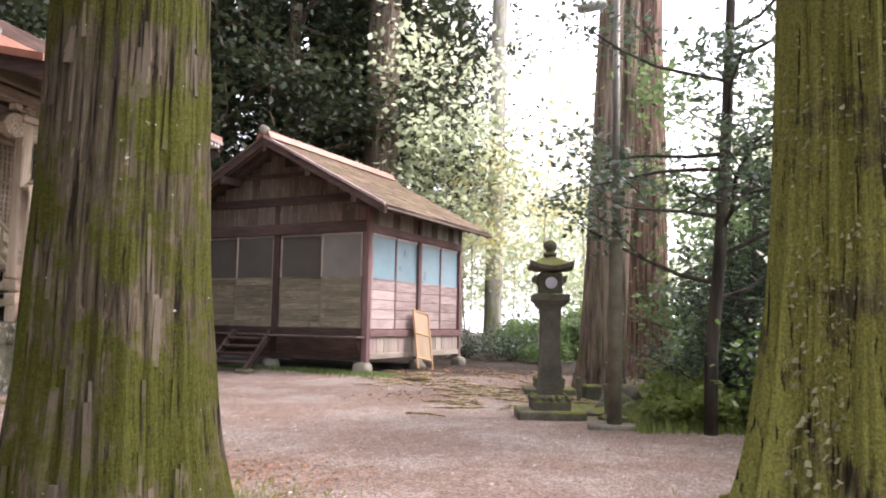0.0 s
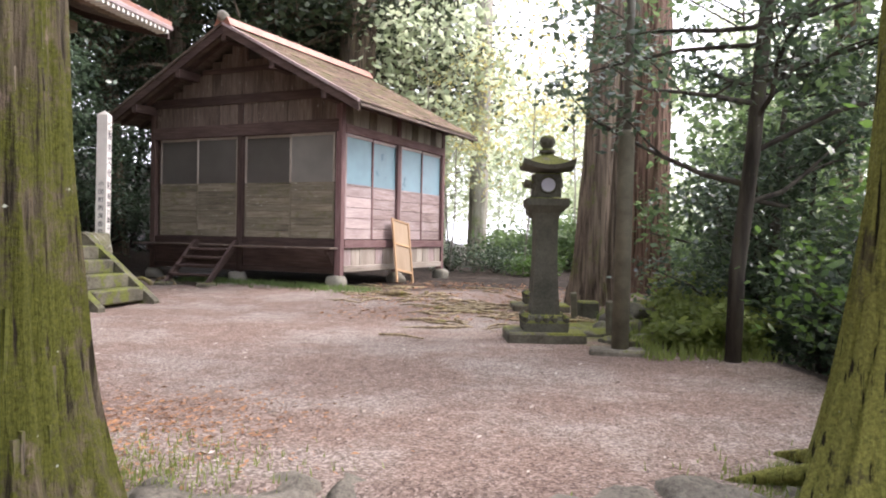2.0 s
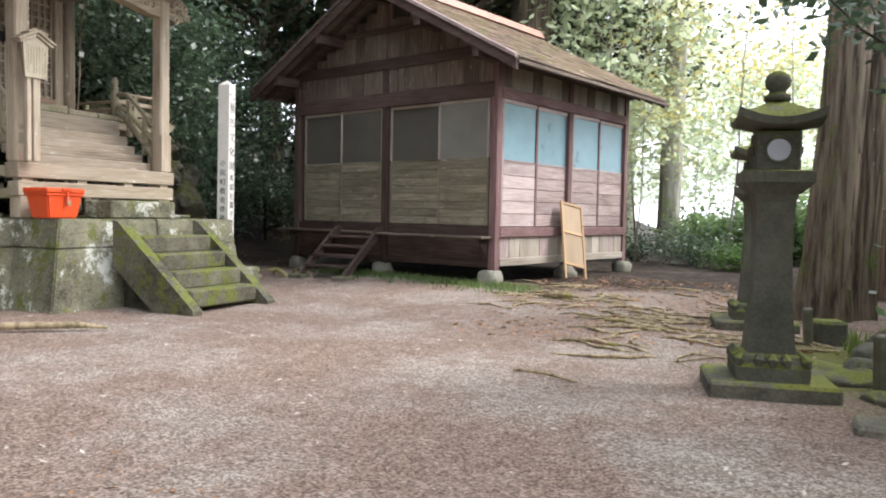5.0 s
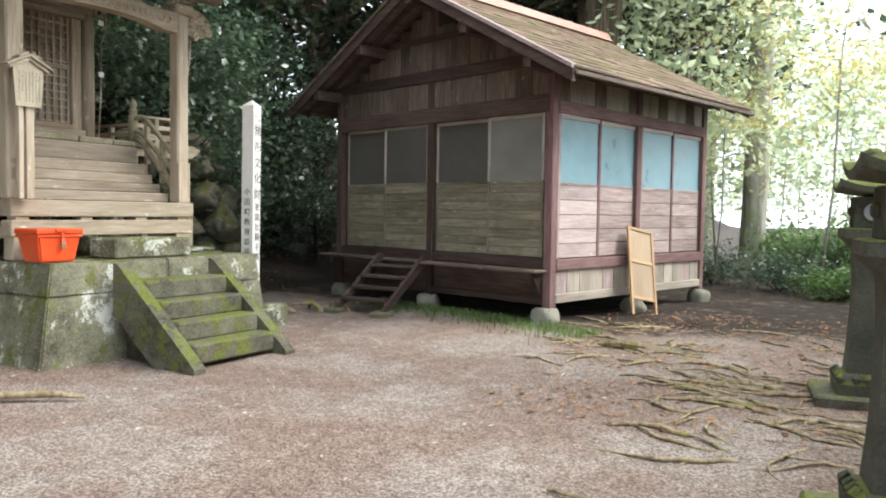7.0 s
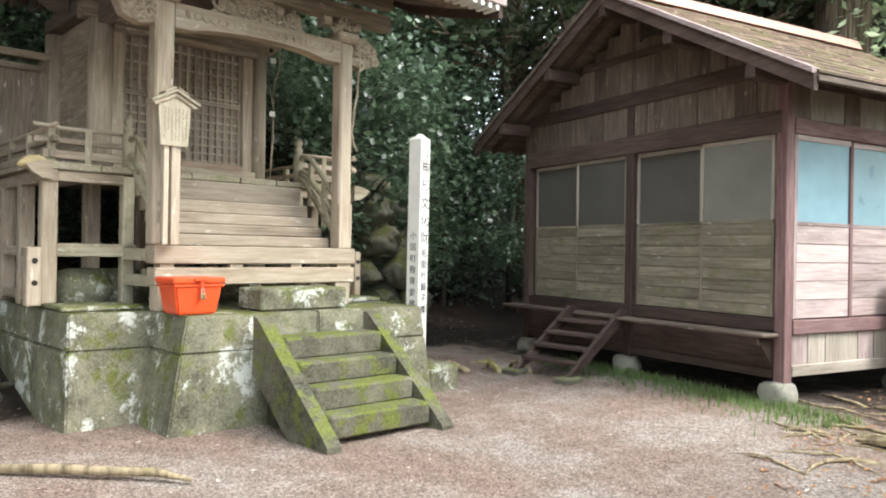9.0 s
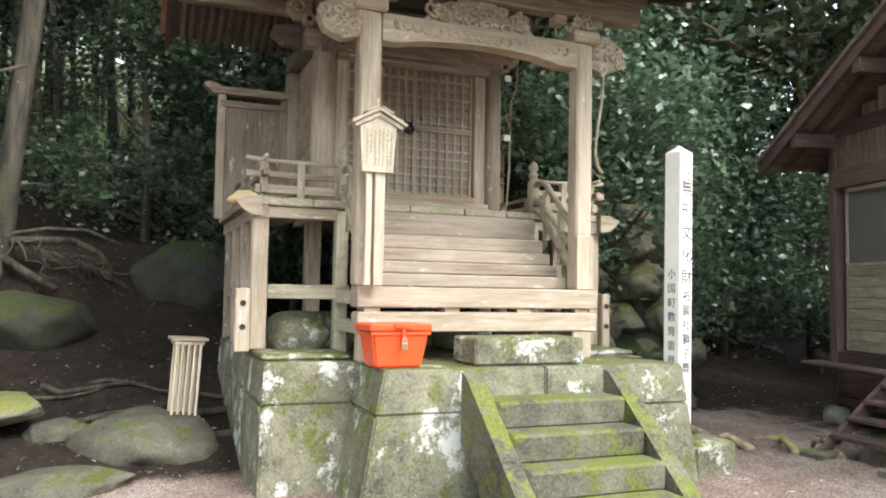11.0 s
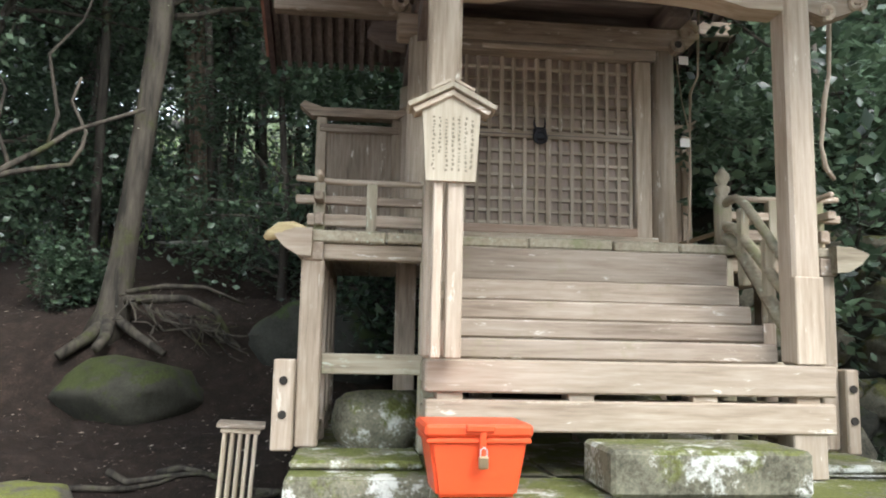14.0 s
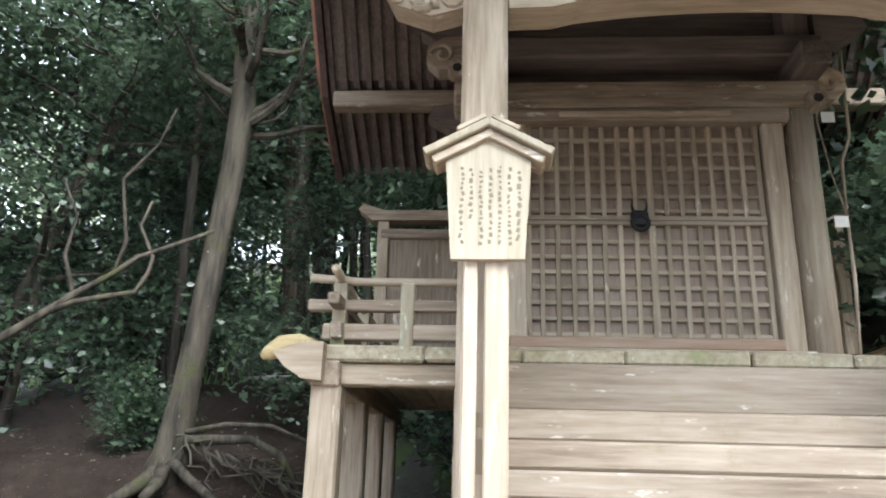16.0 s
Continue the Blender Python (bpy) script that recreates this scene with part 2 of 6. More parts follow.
ST_KERB = stone("kerb_stone", (0.07, 0.062, 0.048), (0.31, 0.28, 0.22), (0.17, 0.18, 0.06), 0.1, None, 0, 0.08)
ST_FOOT = stone("foot_stone", (0.17, 0.16, 0.13), (0.36, 0.34, 0.28), (0.15, 0.17, 0.06), 0.2, None, 0, 0.05)
BK_CEDAR_L = bark("mossy_cedar_bark_brown", (0.022, 0.018, 0.011), (0.165, 0.135, 0.09), (0.078, 0.084, 0.015), 0.84, 26, 0.07, False, 0.06, (0.25, 0.185, 0.145))
BP_L = bark("peeling_bark_brown", (0.05, 0.042, 0.03), (0.165, 0.138, 0.1), (0.08, 0.088, 0.018), 0.7, 26, 0.012, True, 0.05)
BK_CEDAR_R = bark("mossy_cedar_bark_green", (0.022, 0.02, 0.01), (0.16, 0.142, 0.075), (0.225, 0.23, 0.058), 1.0, 30, 0.07, False, 0.045)
BP_R = bark("flaking_bark_green", (0.15, 0.14, 0.07), (0.3, 0.29, 0.17), (0.22, 0.23, 0.07), 0.5, 30, 0.01, True, 0.2)
# Distance haze is put into this bark colour as paleness.
BK_FAR = bark("haze_pale_bark", (0.22, 0.2, 0.17), (0.42, 0.4, 0.35), (0.3, 0.33, 0.2), 0.4, 12, 0.01)
BK_RED = bark("red_cedar_bark", (0.065, 0.04, 0.03), (0.285, 0.19, 0.145), None, 0, 22, 0.04, False, 0.05)
BK_GREY = bark("grey_cedar_bark", (0.06, 0.045, 0.034), (0.23, 0.18, 0.135), (0.13, 0.14, 0.05), 0.3, 18, 0.03, False, 0.06)
BK_THIN = bark("dark_smooth_bark", (0.03, 0.026, 0.022), (0.085, 0.075, 0.06), (0.08, 0.09, 0.04), 0.2, 9, 0.006)
BK_SLIM = bark("pale_smooth_bark", (0.028, 0.025, 0.02), (0.085, 0.074, 0.056), (0.055, 0.057, 0.026), 0.35, 8, 0.006)
BK_ROOT = bark("bare_root", (0.15, 0.115, 0.07), (0.4, 0.32, 0.2), (0.22, 0.2, 0.06), 0.3, 14, 0.006)
# Gloss highlights and haze are put into the bright end of these tones.
LF_DARK = leaf("evergreen_leaf", (0.014, 0.029, 0.019), (0.1, 0.15, 0.085), 0.24, 0.3)
LF_CEDAR = leaf("cedar_needles", (0.016, 0.026, 0.014), (0.05, 0.07, 0.03), 0.2, 0.6)
LF_MID = leaf("broad_leaf", (0.03, 0.065, 0.015), (0.1, 0.18, 0.04), 0.4, 0.4)
# lit_broad_leaf and grey_green_leaf: light on the foliage put into brighter tones
LF_LIT = leaf("lit_broad_leaf", (0.035, 0.07, 0.03), (0.15, 0.22, 0.09), 0.5, 0.4)
LF_BOUGH = leaf("grey_green_leaf", (0.03, 0.055, 0.036), (0.15, 0.21, 0.13), 0.35, 0.35)
# Distance haze and brightness are put into this leaf colour.
LF_PALE = leaf("haze_bright_leaf", (0.25, 0.34, 0.19), (0.44, 0.53, 0.33), 0.7, 0.5)
LF_YEL = leaf("yellow_leaf", (0.3, 0.25, 0.08), (0.48, 0.42, 0.18), 0.55, 0.5)
LF_FERN = leaf("fern_green", (0.1, 0.14, 0.03), (0.22, 0.27, 0.07), 0.4, 0.5)
LF_GRASS = leaf("low_weeds", (0.07, 0.12, 0.03), (0.17, 0.24, 0.08), 0.4, 0.5)
LF_LITTER = leaf("fallen_leaf", (0.2, 0.13, 0.08), (0.62, 0.55, 0.46), 0.05, 0.7)
LF_BROWN = leaf("matted_leaf", (0.03, 0.02, 0.014), (0.14, 0.095, 0.065), 0.05, 0.6)
LF_NEEDLE = leaf("dropped_needles", (0.2, 0.09, 0.04), (0.42, 0.22, 0.1), 0.05, 0.8)
MT_WHITE = plain("white_paint", (0.74, 0.72, 0.66), 0.6, 0, 0.08)
MT_INK = plain("black_ink", (0.02, 0.02, 0.02), 0.6, 0, 0.1)
MT_INK2 = plain("faded_ink", (0.2, 0.175, 0.12), 0.8, 0, 0.1)
MT_RED = plain("orange_red_plastic", (0.72, 0.085, 0.02), 0.38, 0, 0.08, 4.0)
MT_BRASS = plain("padlock_brass", (0.45, 0.36, 0.22), 0.35, 0.9, 0.15)
MT_IRON = plain("black_iron", (0.02, 0.02, 0.022), 0.5, 0.6, 0.3)
MT_POLE = plain("weathered_concrete_pole", (0.14, 0.13, 0.09), 0.85, 0, 0.4, 5.0)
MT_POLE2 = plain("grey_steel_pipe", (0.16, 0.155, 0.13), 0.5, 0.3, 0.3, 6.0)
MT_LAMP = plain("grey_lamp_shell", (0.45, 0.44, 0.42), 0.5, 0.1, 0.1)
MT_BOARD = wood("sign_board_wood", (0.25, 0.215, 0.145), (0.35, 0.305, 0.22), (0.45, 0.4, 0.305), "z", (0.5, 0.46, 0.37), 0.12)
GL_BLUE = glass_pane("blue_frosted_pane", (0.19, 0.32, 0.37), 0.35)
GL_GREY = glass_pane("dull_grey_pane", (0.1, 0.092, 0.08), 0.42, 0.35)
# GL_PALE: the grey pane in a paler tone, for one front panel
GL_PALE = glass_pane("pale_grey_pane", (0.2, 0.19, 0.165), 0.42, 0.4)
GL_LAMP = glass_pane("milky_round_pane", (0.42, 0.42, 0.46), 0.2)
MT_PLY = wood("plywood_sheet", (0.3, 0.215, 0.135), (0.37, 0.275, 0.18), (0.44, 0.34, 0.235), "z", rough=0.7)
MT_BAMBOO = wood("bamboo_slat", (0.36, 0.29, 0.2), (0.5, 0.42, 0.3), (0.6, 0.52, 0.4), "z", rough=0.6)
# Flat dark fill for holes; the shade inside is put into the colour.
MT_HOLE_SHADE = plain("hole_shade", (0.03, 0.026, 0.02), 0.95, 0, 0.3)


def ground_material():
    m, n, l, b = node_mat("court_ground")
    co = n.new("ShaderNodeTexCoord").outputs["Object"]
    fine = noise_node(n, l, co, 70, 5, 0.75)
    grit = n.new("ShaderNodeTexVoronoi")
    grit.inputs["Scale"].default_value = 75
    l.new(co, grit.inputs["Vector"])
    mid = noise_node(n, l, co, 5, 6, 0.7)
    big = noise_node(n, l, co, 0.7, 5, 0.6)
    sep = n.new("ShaderNodeSeparateColor")
    l.new(grit.outputs["Color"], sep.inputs[0])
    g = calc(n, l, "ADD", calc(n, l, "MULTIPLY", sep.outputs[0], 0.35), calc(n, l, "MULTIPLY", fine, 0.65))
    gravel = ramp(n, l, g, [(0.25, (0.088, 0.07, 0.057)), (0.5, (0.293, 0.243, 0.203)), (0.75, (0.585, 0.52, 0.46))])
    gravel = mix(n, l, step(n, l, mid, 0.35, 0.7), mix(n, l, 1.0, gravel, (0.78, 0.74, 0.72), "MULTIPLY"), gravel)
    gravel = mix(n, l, step(n, l, big, 0.42, 0.62), mix(n, l, 1.0, gravel, (0.8, 0.7, 0.66), "MULTIPLY"), gravel)
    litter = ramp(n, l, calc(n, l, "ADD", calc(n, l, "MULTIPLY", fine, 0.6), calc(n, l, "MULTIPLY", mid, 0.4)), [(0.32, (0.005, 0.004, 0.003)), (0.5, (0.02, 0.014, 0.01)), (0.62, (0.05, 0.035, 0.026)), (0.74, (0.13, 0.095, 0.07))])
    moss = ramp(n, l, fine, [(0.3, (0.06, 0.068, 0.016)), (0.7, (0.19, 0.195, 0.055))])

    def attr(k):
        a = n.new("ShaderNodeAttribute")
        a.attribute_name = k
        return a.outputs["Fac"]
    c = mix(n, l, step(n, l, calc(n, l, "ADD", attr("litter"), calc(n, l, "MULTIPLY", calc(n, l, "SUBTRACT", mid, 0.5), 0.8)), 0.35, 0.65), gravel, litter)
    c = mix(n, l, step(n, l, calc(n, l, "ADD", attr("moss"), calc(n, l, "MULTIPLY", calc(n, l, "SUBTRACT", mid, 0.5), 1.1)), 0.4, 0.75), c, moss)
    l.new(c, b.inputs["Base Color"])
    b.inputs["Roughness"].default_value = 0.95
    b.inputs["Specular IOR Level"].default_value = 0.2
    bump(n, l, b, calc(n, l, "ADD", g, mid), 0.7, 0.018)
    return m


MT_GROUND = ground_material()


# ---------------------------------------------------------------- building helpers
def thing(name, m=None, label="", category="", group="", kind=""):
    ob = new(name)
    ob.empty_display_size = 0.1
    if m is not None:
        ob.matrix_world = m
    return tagged(ob, label, category, group, kind)


def mesh_of(name, bm, material, smooth=False):
    me = bpy.data.meshes.new(name)
    bm.to_mesh(me)
    bm.free()
    me.materials.append(material)
    if smooth:
        me.polygons.foreach_set("use_smooth", [True] * len(me.polygons))
    return me


def part(name, bm, material, parent=None, label="", smooth=False):
    ob = new(name, mesh_of(name, bm, material, smooth))
    ob.parent = parent
    if label:
        ob["label"] = label
    return ob


def solid(name, bm, material, m=None, label="", category="", group="", kind="", smooth=False):
    ob = new(name, mesh_of(name, bm, material, smooth))
    if m is not None:
        ob.matrix_world = m
    return tagged(ob, label, category, group, kind)


def box(x0, x1, y0, y1, z0, z1, bevel=0.008, bm=None, turn=None):
    bm2 = bmesh.new()
    bmesh.ops.create_cube(bm2, size=1)
    for v in bm2.verts:
        v.co = Vector(((x0 + x1) / 2 + v.co.x * (x1 - x0), (y0 + y1) / 2 + v.co.y * (y1 - y0), (z0 + z1) / 2 + v.co.z * (z1 - z0)))
    if bevel:
        bmesh.ops.bevel(bm2, geom=bm2.edges[:], offset=min(bevel, 0.3 * min(abs(x1 - x0), abs(y1 - y0), abs(z1 - z0))), segments=1, affect="EDGES")
    if turn is not None:
        bmesh.ops.transform(bm2, matrix=turn, verts=bm2.verts)
    if bm is None:
        return bm2
    me = bpy.data.meshes.new("tmp")
    bm2.to_mesh(me)
    bm2.free()
    bm.from_mesh(me)
    bpy.data.meshes.remove(me)
    return bm


def tube(points, radii, seg=8, bm=None, rough=0.0, seed=0, caps=True):
    """A tube along points, with a radius at each."""
    bm = bm or bmesh.new()
    pts = [Vector(p) for p in points]
    rings = []
    side = None
    for i, p in enumerate(pts):
        d = (pts[min(i + 1, len(pts) - 1)] - pts[max(i - 1, 0)]).normalized()
        if side is None:
            side = d.orthogonal().normalized()
        side = (side - d * side.dot(d)).normalized()
        other = d.cross(side)
        ring = []
        for k in range(seg):
            a = 2 * math.pi * k / seg
            off = side * math.cos(a) + other * math.sin(a)
            r = radii[i]
            if rough:
                r *= 1 + rough * noise.noise(Vector((off.x * 1.7 + seed, off.y * 1.7, i * 0.55 + off.z)))
            ring.append(bm.verts.new(p + off * r))
        rings.append(ring)
    for a, b in zip(rings, rings[1:]):
        for k in range(seg):
            bm.faces.new((a[k], a[(k + 1) % seg], b[(k + 1) % seg], b[k]))
    if caps:
        bm.faces.new(rings[0][::-1])
        bm.faces.new(rings[-1])
    return bm


def lathe(profile, seg=20, bm=None, square=False):
    """Turned or square-section body from (radius, z) pairs."""
    bm = bm or bmesh.new()
    rings = []
    n = 4 if square else seg
    for r, z in profile:
        rings.append([bm.verts.new((r * math.cos(2 * math.pi * (k + (0.5 if square else 0)) / n) * (1.41421 if square else 1), r * math.sin(2 * math.pi * (k + (0.5 if square else 0)) / n) * (1.41421 if square else 1), z)) for k in range(n)])
    for a, b in zip(rings, rings[1:]):
        for k in range(n):
            bm.faces.new((a[k], a[(k + 1) % n], b[(k + 1) % n], b[k]))
    bm.faces.new(rings[0][::-1])
    bm.faces.new(rings[-1])
    return bm


def rock(size, seed=0, sub=3, flat=0.0, rough=0.28):
    bm = bmesh.new()
    bmesh.ops.create_icosphere(bm, subdivisions=sub, radius=1)
    rp = random.Random(seed * 17 + 3)
    planes = []
    for _ in range(16 if rough > 0.35 else 9):
        d = Vector((rp.gauss(0, 1), rp.gauss(0, 1), rp.gauss(0, 1))).normalized()
        planes.append((d, rp.uniform(0.62, 0.9) if rough > 0.35 else rp.uniform(0.78, 0.98)))
    for v in bm.verts:
        d = v.co.normalized()
        k = 1 + rough * noise.noise(d * 1.3 + Vector((seed * 3.7, 1, 2))) + rough * 0.5 * noise.noise(d * 3.1 + Vector((seed, 5, 2))) + rough * 0.2 * noise.noise(d * 8 + Vector((seed, 5, 9)))
        if rough > 0.35:
            k -= 0.22 * abs(noise.noise(d * 2.3 + Vector((seed, 0, 3)))) + 0.1 * abs(noise.noise(d * 6.5 + Vector((seed, 7, 3))))
        p = d * k
        for pn, c in planes:
            e = p.dot(pn) - c
            if e > 0:
                p -= pn * e * 0.9
        if flat and p.z > 1 - flat:
            p.z = 1 - flat + (p.z - 1 + flat) * 0.2
        v.co = Vector((p.x * size[0], p.y * size[1], p.z * size[2]))
    return bm


def prism(poly, depth0, depth1, axis="y"):
    """Extrudes a polygon: axis y takes (x, z) points, axis x takes (y, z), axis z takes (x, y)."""
    bm = bmesh.new()
    mk = {"y": lambda p, d: (p[0], d, p[1]), "x": lambda p, d: (d, p[0], p[1]), "z": lambda p, d: (p[0], p[1], d)}[axis]
    a = [bm.verts.new(mk(p, depth0)) for p in poly]
    b = [bm.verts.new(mk(p, depth1)) for p in poly]
    bm.faces.new(a)
    bm.faces.new(b[::-1])
    for i in range(len(a)):
        j = (i + 1) % len(a)
        bm.faces.new((a[j], a[i], b[i], b[j]))
    bmesh.ops.recalc_face_normals(bm, faces=bm.faces)
    return bm


def leaves(name, centres, per, spread, size, material, seed, droop=0.0, long=1.7):
    """One mesh of many folded leaves gathered round the given centres."""
    rng = np.random.default_rng(seed)
    c = np.repeat(np.asarray(centres, float), per, axis=0)
    n = len(c)
    sp = np.asarray(spread, float)
    p = c + rng.normal(size=(n, 3)) * sp * 0.5
    a = rng.normal(size=(n, 3))
    a[:, 2] = a[:, 2] * 0.45 - droop
    a /= np.linalg.norm(a, axis=1)[:, None]
    up = rng.normal(size=(n, 3)) * 0.6 + (0, 0, 1)
    s = np.cross(a, up)
    s /= np.linalg.norm(s, axis=1)[:, None] + 1e-9
    nn = np.cross(s, a)
    k = (size * rng.uniform(0.6, 1.35, n))[:, None]
    half = k / long * 0.5
    base, tip = p - a * k * 0.5, p + a * k * 0.5 - nn * k * 0.12
    l_, r_ = p + s * half - nn * half * 0.35, p - s * half - nn * half * 0.35
    v = np.stack([base, r_, tip, l_], 1).reshape(-1, 3)
    me = bpy.data.meshes.new(name)
    me.vertices.add(len(v))
    me.vertices.foreach_set("co", v.ravel())
    i = np.arange(n) * 4
    tri = np.stack([i, i + 1, i + 2, i, i + 2, i + 3], 1).ravel()
    me.loops.add(len(tri))
    me.loops.foreach_set("vertex_index", tri)
    me.polygons.add(2 * n)
    me.polygons.foreach_set("loop_start", np.arange(2 * n) * 3)
    me.update(calc_edges=True)
    me.materials.append(material)
    return me


def slab(sx, sy, sz, seed, rough=0.05):
    """Rough-hewn flat stone: a box with broken edges."""
    bm = bmesh.new()
    bmesh.ops.create_cube(bm, size=2)
    bmesh.ops.subdivide_edges(bm, edges=bm.edges[:], cuts=7, use_grid_fill=True)
    for v in bm.verts:
        p = v.co
        q = max(abs(p.x), abs(p.y), abs(p.z))
        soft = sum(abs(c) ** 14 for c in p) ** (1 / 14)
        d = p * (q / soft)
        k = Vector((d.x * sx, d.y * sy, d.z * sz))
        k += Vector((noise.noise(k * 4 + Vector((seed, 0, 0))), noise.noise(k * 4 + Vector((0, seed, 9))), noise.noise(k * 4 + Vector((5, 0, seed))) * 0.7)) * rough
        k += Vector((noise.noise(k * 13 + Vector((seed, 0, 0))), noise.noise(k * 13 + Vector((0, seed, 9))), noise.noise(k * 13 + Vector((5, 0, seed))))) * rough * 0.35
        v.co = k
    return bm


# ---------------------------------------------------------------- ground
def hill_foot(y):
    return float(np.interp(y, [-50, 6, 11, 13.5, 16, 18.5, 21, 30, 60], [-8.5, -7.6, -7.2, -8.3, -7.6, -7.4, -7.6, -8.5, -14]))


def drop_edge(y):
    return float(np.interp(y, [-50, 0, 6, 8.5, 10.5, 13, 16, 20, 60], [6.5, 4.5, 3.7, 3.3, 3.0, 3.4, 4.3, 7, 20]))


def ground_z(x, y):
    z = 0.025 * noise.noise(Vector((x * 0.6, y * 0.6, 0))) + 0.008 * noise.noise(Vector((x * 3, y * 3, 4)))
    if y < 5.1:
        z -= 0.45 * min(1.0, (5.1 - y) / 0.9)
    z += 0.1 * min(1, max(0, (y - 12) / 4))
    d = hill_foot(y) - x
    if d > 0:
        z += float(np.interp(d, (0, 2, 4.2, 5.5, 10.5), (0, 0.4, 0.9, 1.85, 3.62))) + max(0, min(d, 40) - 13.5) * 0.42 - min(max(0, d - 10.5), 3) * 0.08
        z += min(d, 2) * (0.12 * noise.noise(Vector((x * 0.5, y * 0.5, 7))) + 0.035 * noise.noise(Vector((x * 2.1, y * 2.1, 3))) + 0.018 * noise.noise(Vector((x * 5, y * 5, 2))))
    d = x - drop_edge(y)
    if d > 0:
        z -= min(d, 9) * 0.5 * min(1, d / 1.5)
    d = y - 34
    if d > 0:
        z -= 0.05 * min(d, 60)
    return z


def build_ground():
    def lines(lo, hi, fine0, fine1, fine):
        a = list(np.arange(fine0, fine1 + 1e-6, fine))
        s, v = fine, fine1
        while v < hi:
            s *= 1.25
            v += s
            a.append(v)
        s, v = fine, fine0
        while v > lo:
            s *= 1.25
            v -= s
            a.insert(0, v)
        return a
    xs, ys = lines(-260, 260, -12, 5, 0.13), lines(-120, 320, 2, 20, 0.13)
    nx, ny = len(xs), len(ys)
    verts = [(x, y, ground_z(x, y)) for y in ys for x in xs]
    faces = [(j * nx + i, j * nx + i + 1, (j + 1) * nx + i + 1, (j + 1) * nx + i) for j in range(ny - 1) for i in range(nx - 1)]
    me = bpy.data.meshes.new("ground")
    me.from_pydata(verts, [], faces)
    litter, moss = [], []
    for x, y, _ in verts:
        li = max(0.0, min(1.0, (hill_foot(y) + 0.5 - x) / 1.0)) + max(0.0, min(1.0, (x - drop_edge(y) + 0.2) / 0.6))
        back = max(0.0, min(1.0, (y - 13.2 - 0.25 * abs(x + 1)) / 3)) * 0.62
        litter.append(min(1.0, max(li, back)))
        mo = max(0.0, 0.62 - 0.55 * math.hypot((x + 0.75) / 0.8, (y - 4.9) / 0.9)) + max(0.0, 0.7 - 0.5 * math.hypot((x - 2.6) / 0.9, (y - 5.5) / 0.8))
        mo += max(0.0, 0.85 - 0.5 * math.hypot((x - 2.15) / 1.0, (y - 11.1) / 2.0)) + max(0.0, 0.55 - 0.9 * abs((x + 2) * 0.39 + (y - 15.5) * 0.92)) * (1 if -5 < x < 0.2 else 0)
        mo += max(0.0, 0.45 - 0.4 * math.hypot((x + 8.6) / 1.3, (y - 8.9) / 1.0)) + max(0.0, 0.45 - 0.5 * math.hypot((x - 0.2) / 1.6, (y - 13.6) / 1.5))
        moss.append(min(1.0, mo))
    for k, vals in (("litter", litter), ("moss", moss)):
        at = me.attributes.new(k, "FLOAT", "POINT")
        at.data.foreach_set("value", vals)
    me.polygons.foreach_set("use_smooth", [True] * len(me.polygons))
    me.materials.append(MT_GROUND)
    tagged(new("ground", me), "brown gravel court rising to a leaf-littered wooded slope", "ground", kind="structure")


build_ground()


# ---------------------------------------------------------------- shrine: stone base and steps
SHRINE = pose(-6.126, 12.26, 0, 0, 0, 82)
HUT = pose(-2.004, 15.86, 0, 0, 0, -21.5)


def frustum(x0, x1, y0, y1, z0, z1, bx0, bx1, by0, by1):
    """Block with a battered foot: top rectangle, bottom rectangle."""
    bm = bmesh.new()
    t = [bm.verts.new(p) for p in ((x0, y0, z1), (x1, y0, z1), (x1, y1, z1), (x0, y1, z1))]
    b = [bm.verts.new(p) for p in ((bx0, by0, z0), (bx1, by0, z0), (bx1, by1, z0), (bx0, by1, z0))]
    bm.faces.new(t)
    bm.faces.new(b[::-1])
    for i in range(4):
        j = (i + 1) % 4
        bm.faces.new((b[i], b[j], t[j], t[i]))
    bmesh.ops.bevel(bm, geom=bm.edges[:], offset=0.016, segments=2, affect="EDGES")
    return bm


plinth = thing("stone_plinth", SHRINE, "mossy stone plinth with white lichen under the shrine", "plinth")
# front block in courses of battered stones
ZS = [(-0.12, 0.7), (0.7, 1.03)]


def lerp(a, b, t):
    return a + (b - a) * t


def courses(x0, x1, y0, y1, dx0, dx1, dy, splits, parent):
    """Courses of stones with a batter of dx0, dx1 at the sides and dy at the front (towards -y)."""
    for (za, zb), sp in zip(ZS, splits):
        ta, tb = (1.03 - max(za, 0)) / 1.03, (1.03 - zb) / 1.03
        cuts = [0, *sp, 1]
        for a, b in zip(cuts, cuts[1:]):
            tx0, tx1 = x0 - dx0 * tb, x1 + dx1 * tb
            bx0, bx1 = x0 - dx0 * ta, x1 + dx1 * ta
            part("stone", frustum(lerp(tx0, tx1, a) + 0.004, lerp(tx0, tx1, b) - 0.004, y0 - dy * tb, y1, za, zb - 0.006,
                                  lerp(bx0, bx1, a) + 0.004, lerp(bx0, bx1, b) - 0.004, y0 - dy * ta, y1), ST_PL, parent)


courses(-1.1, 1.64, -0.6, 0.2, 0.27, 0.05, 0.2, [(0.33, 0.7), (0.5,)], plinth)
courses(-1.88, 1.75, 0.1, 3.6, 0.06, 0.1, 0.16, [(0.5,), (0.4,)], plinth)
part("top_slab", box(-1.87, -1.13, 0.3, 0.84, 1.032, 1.08, 0.016), ST_PL, plinth)
part("top_slab", box(1.12, 1.72, 0.24, 0.8, 1.032, 1.075, 0.016), ST_PL, plinth)
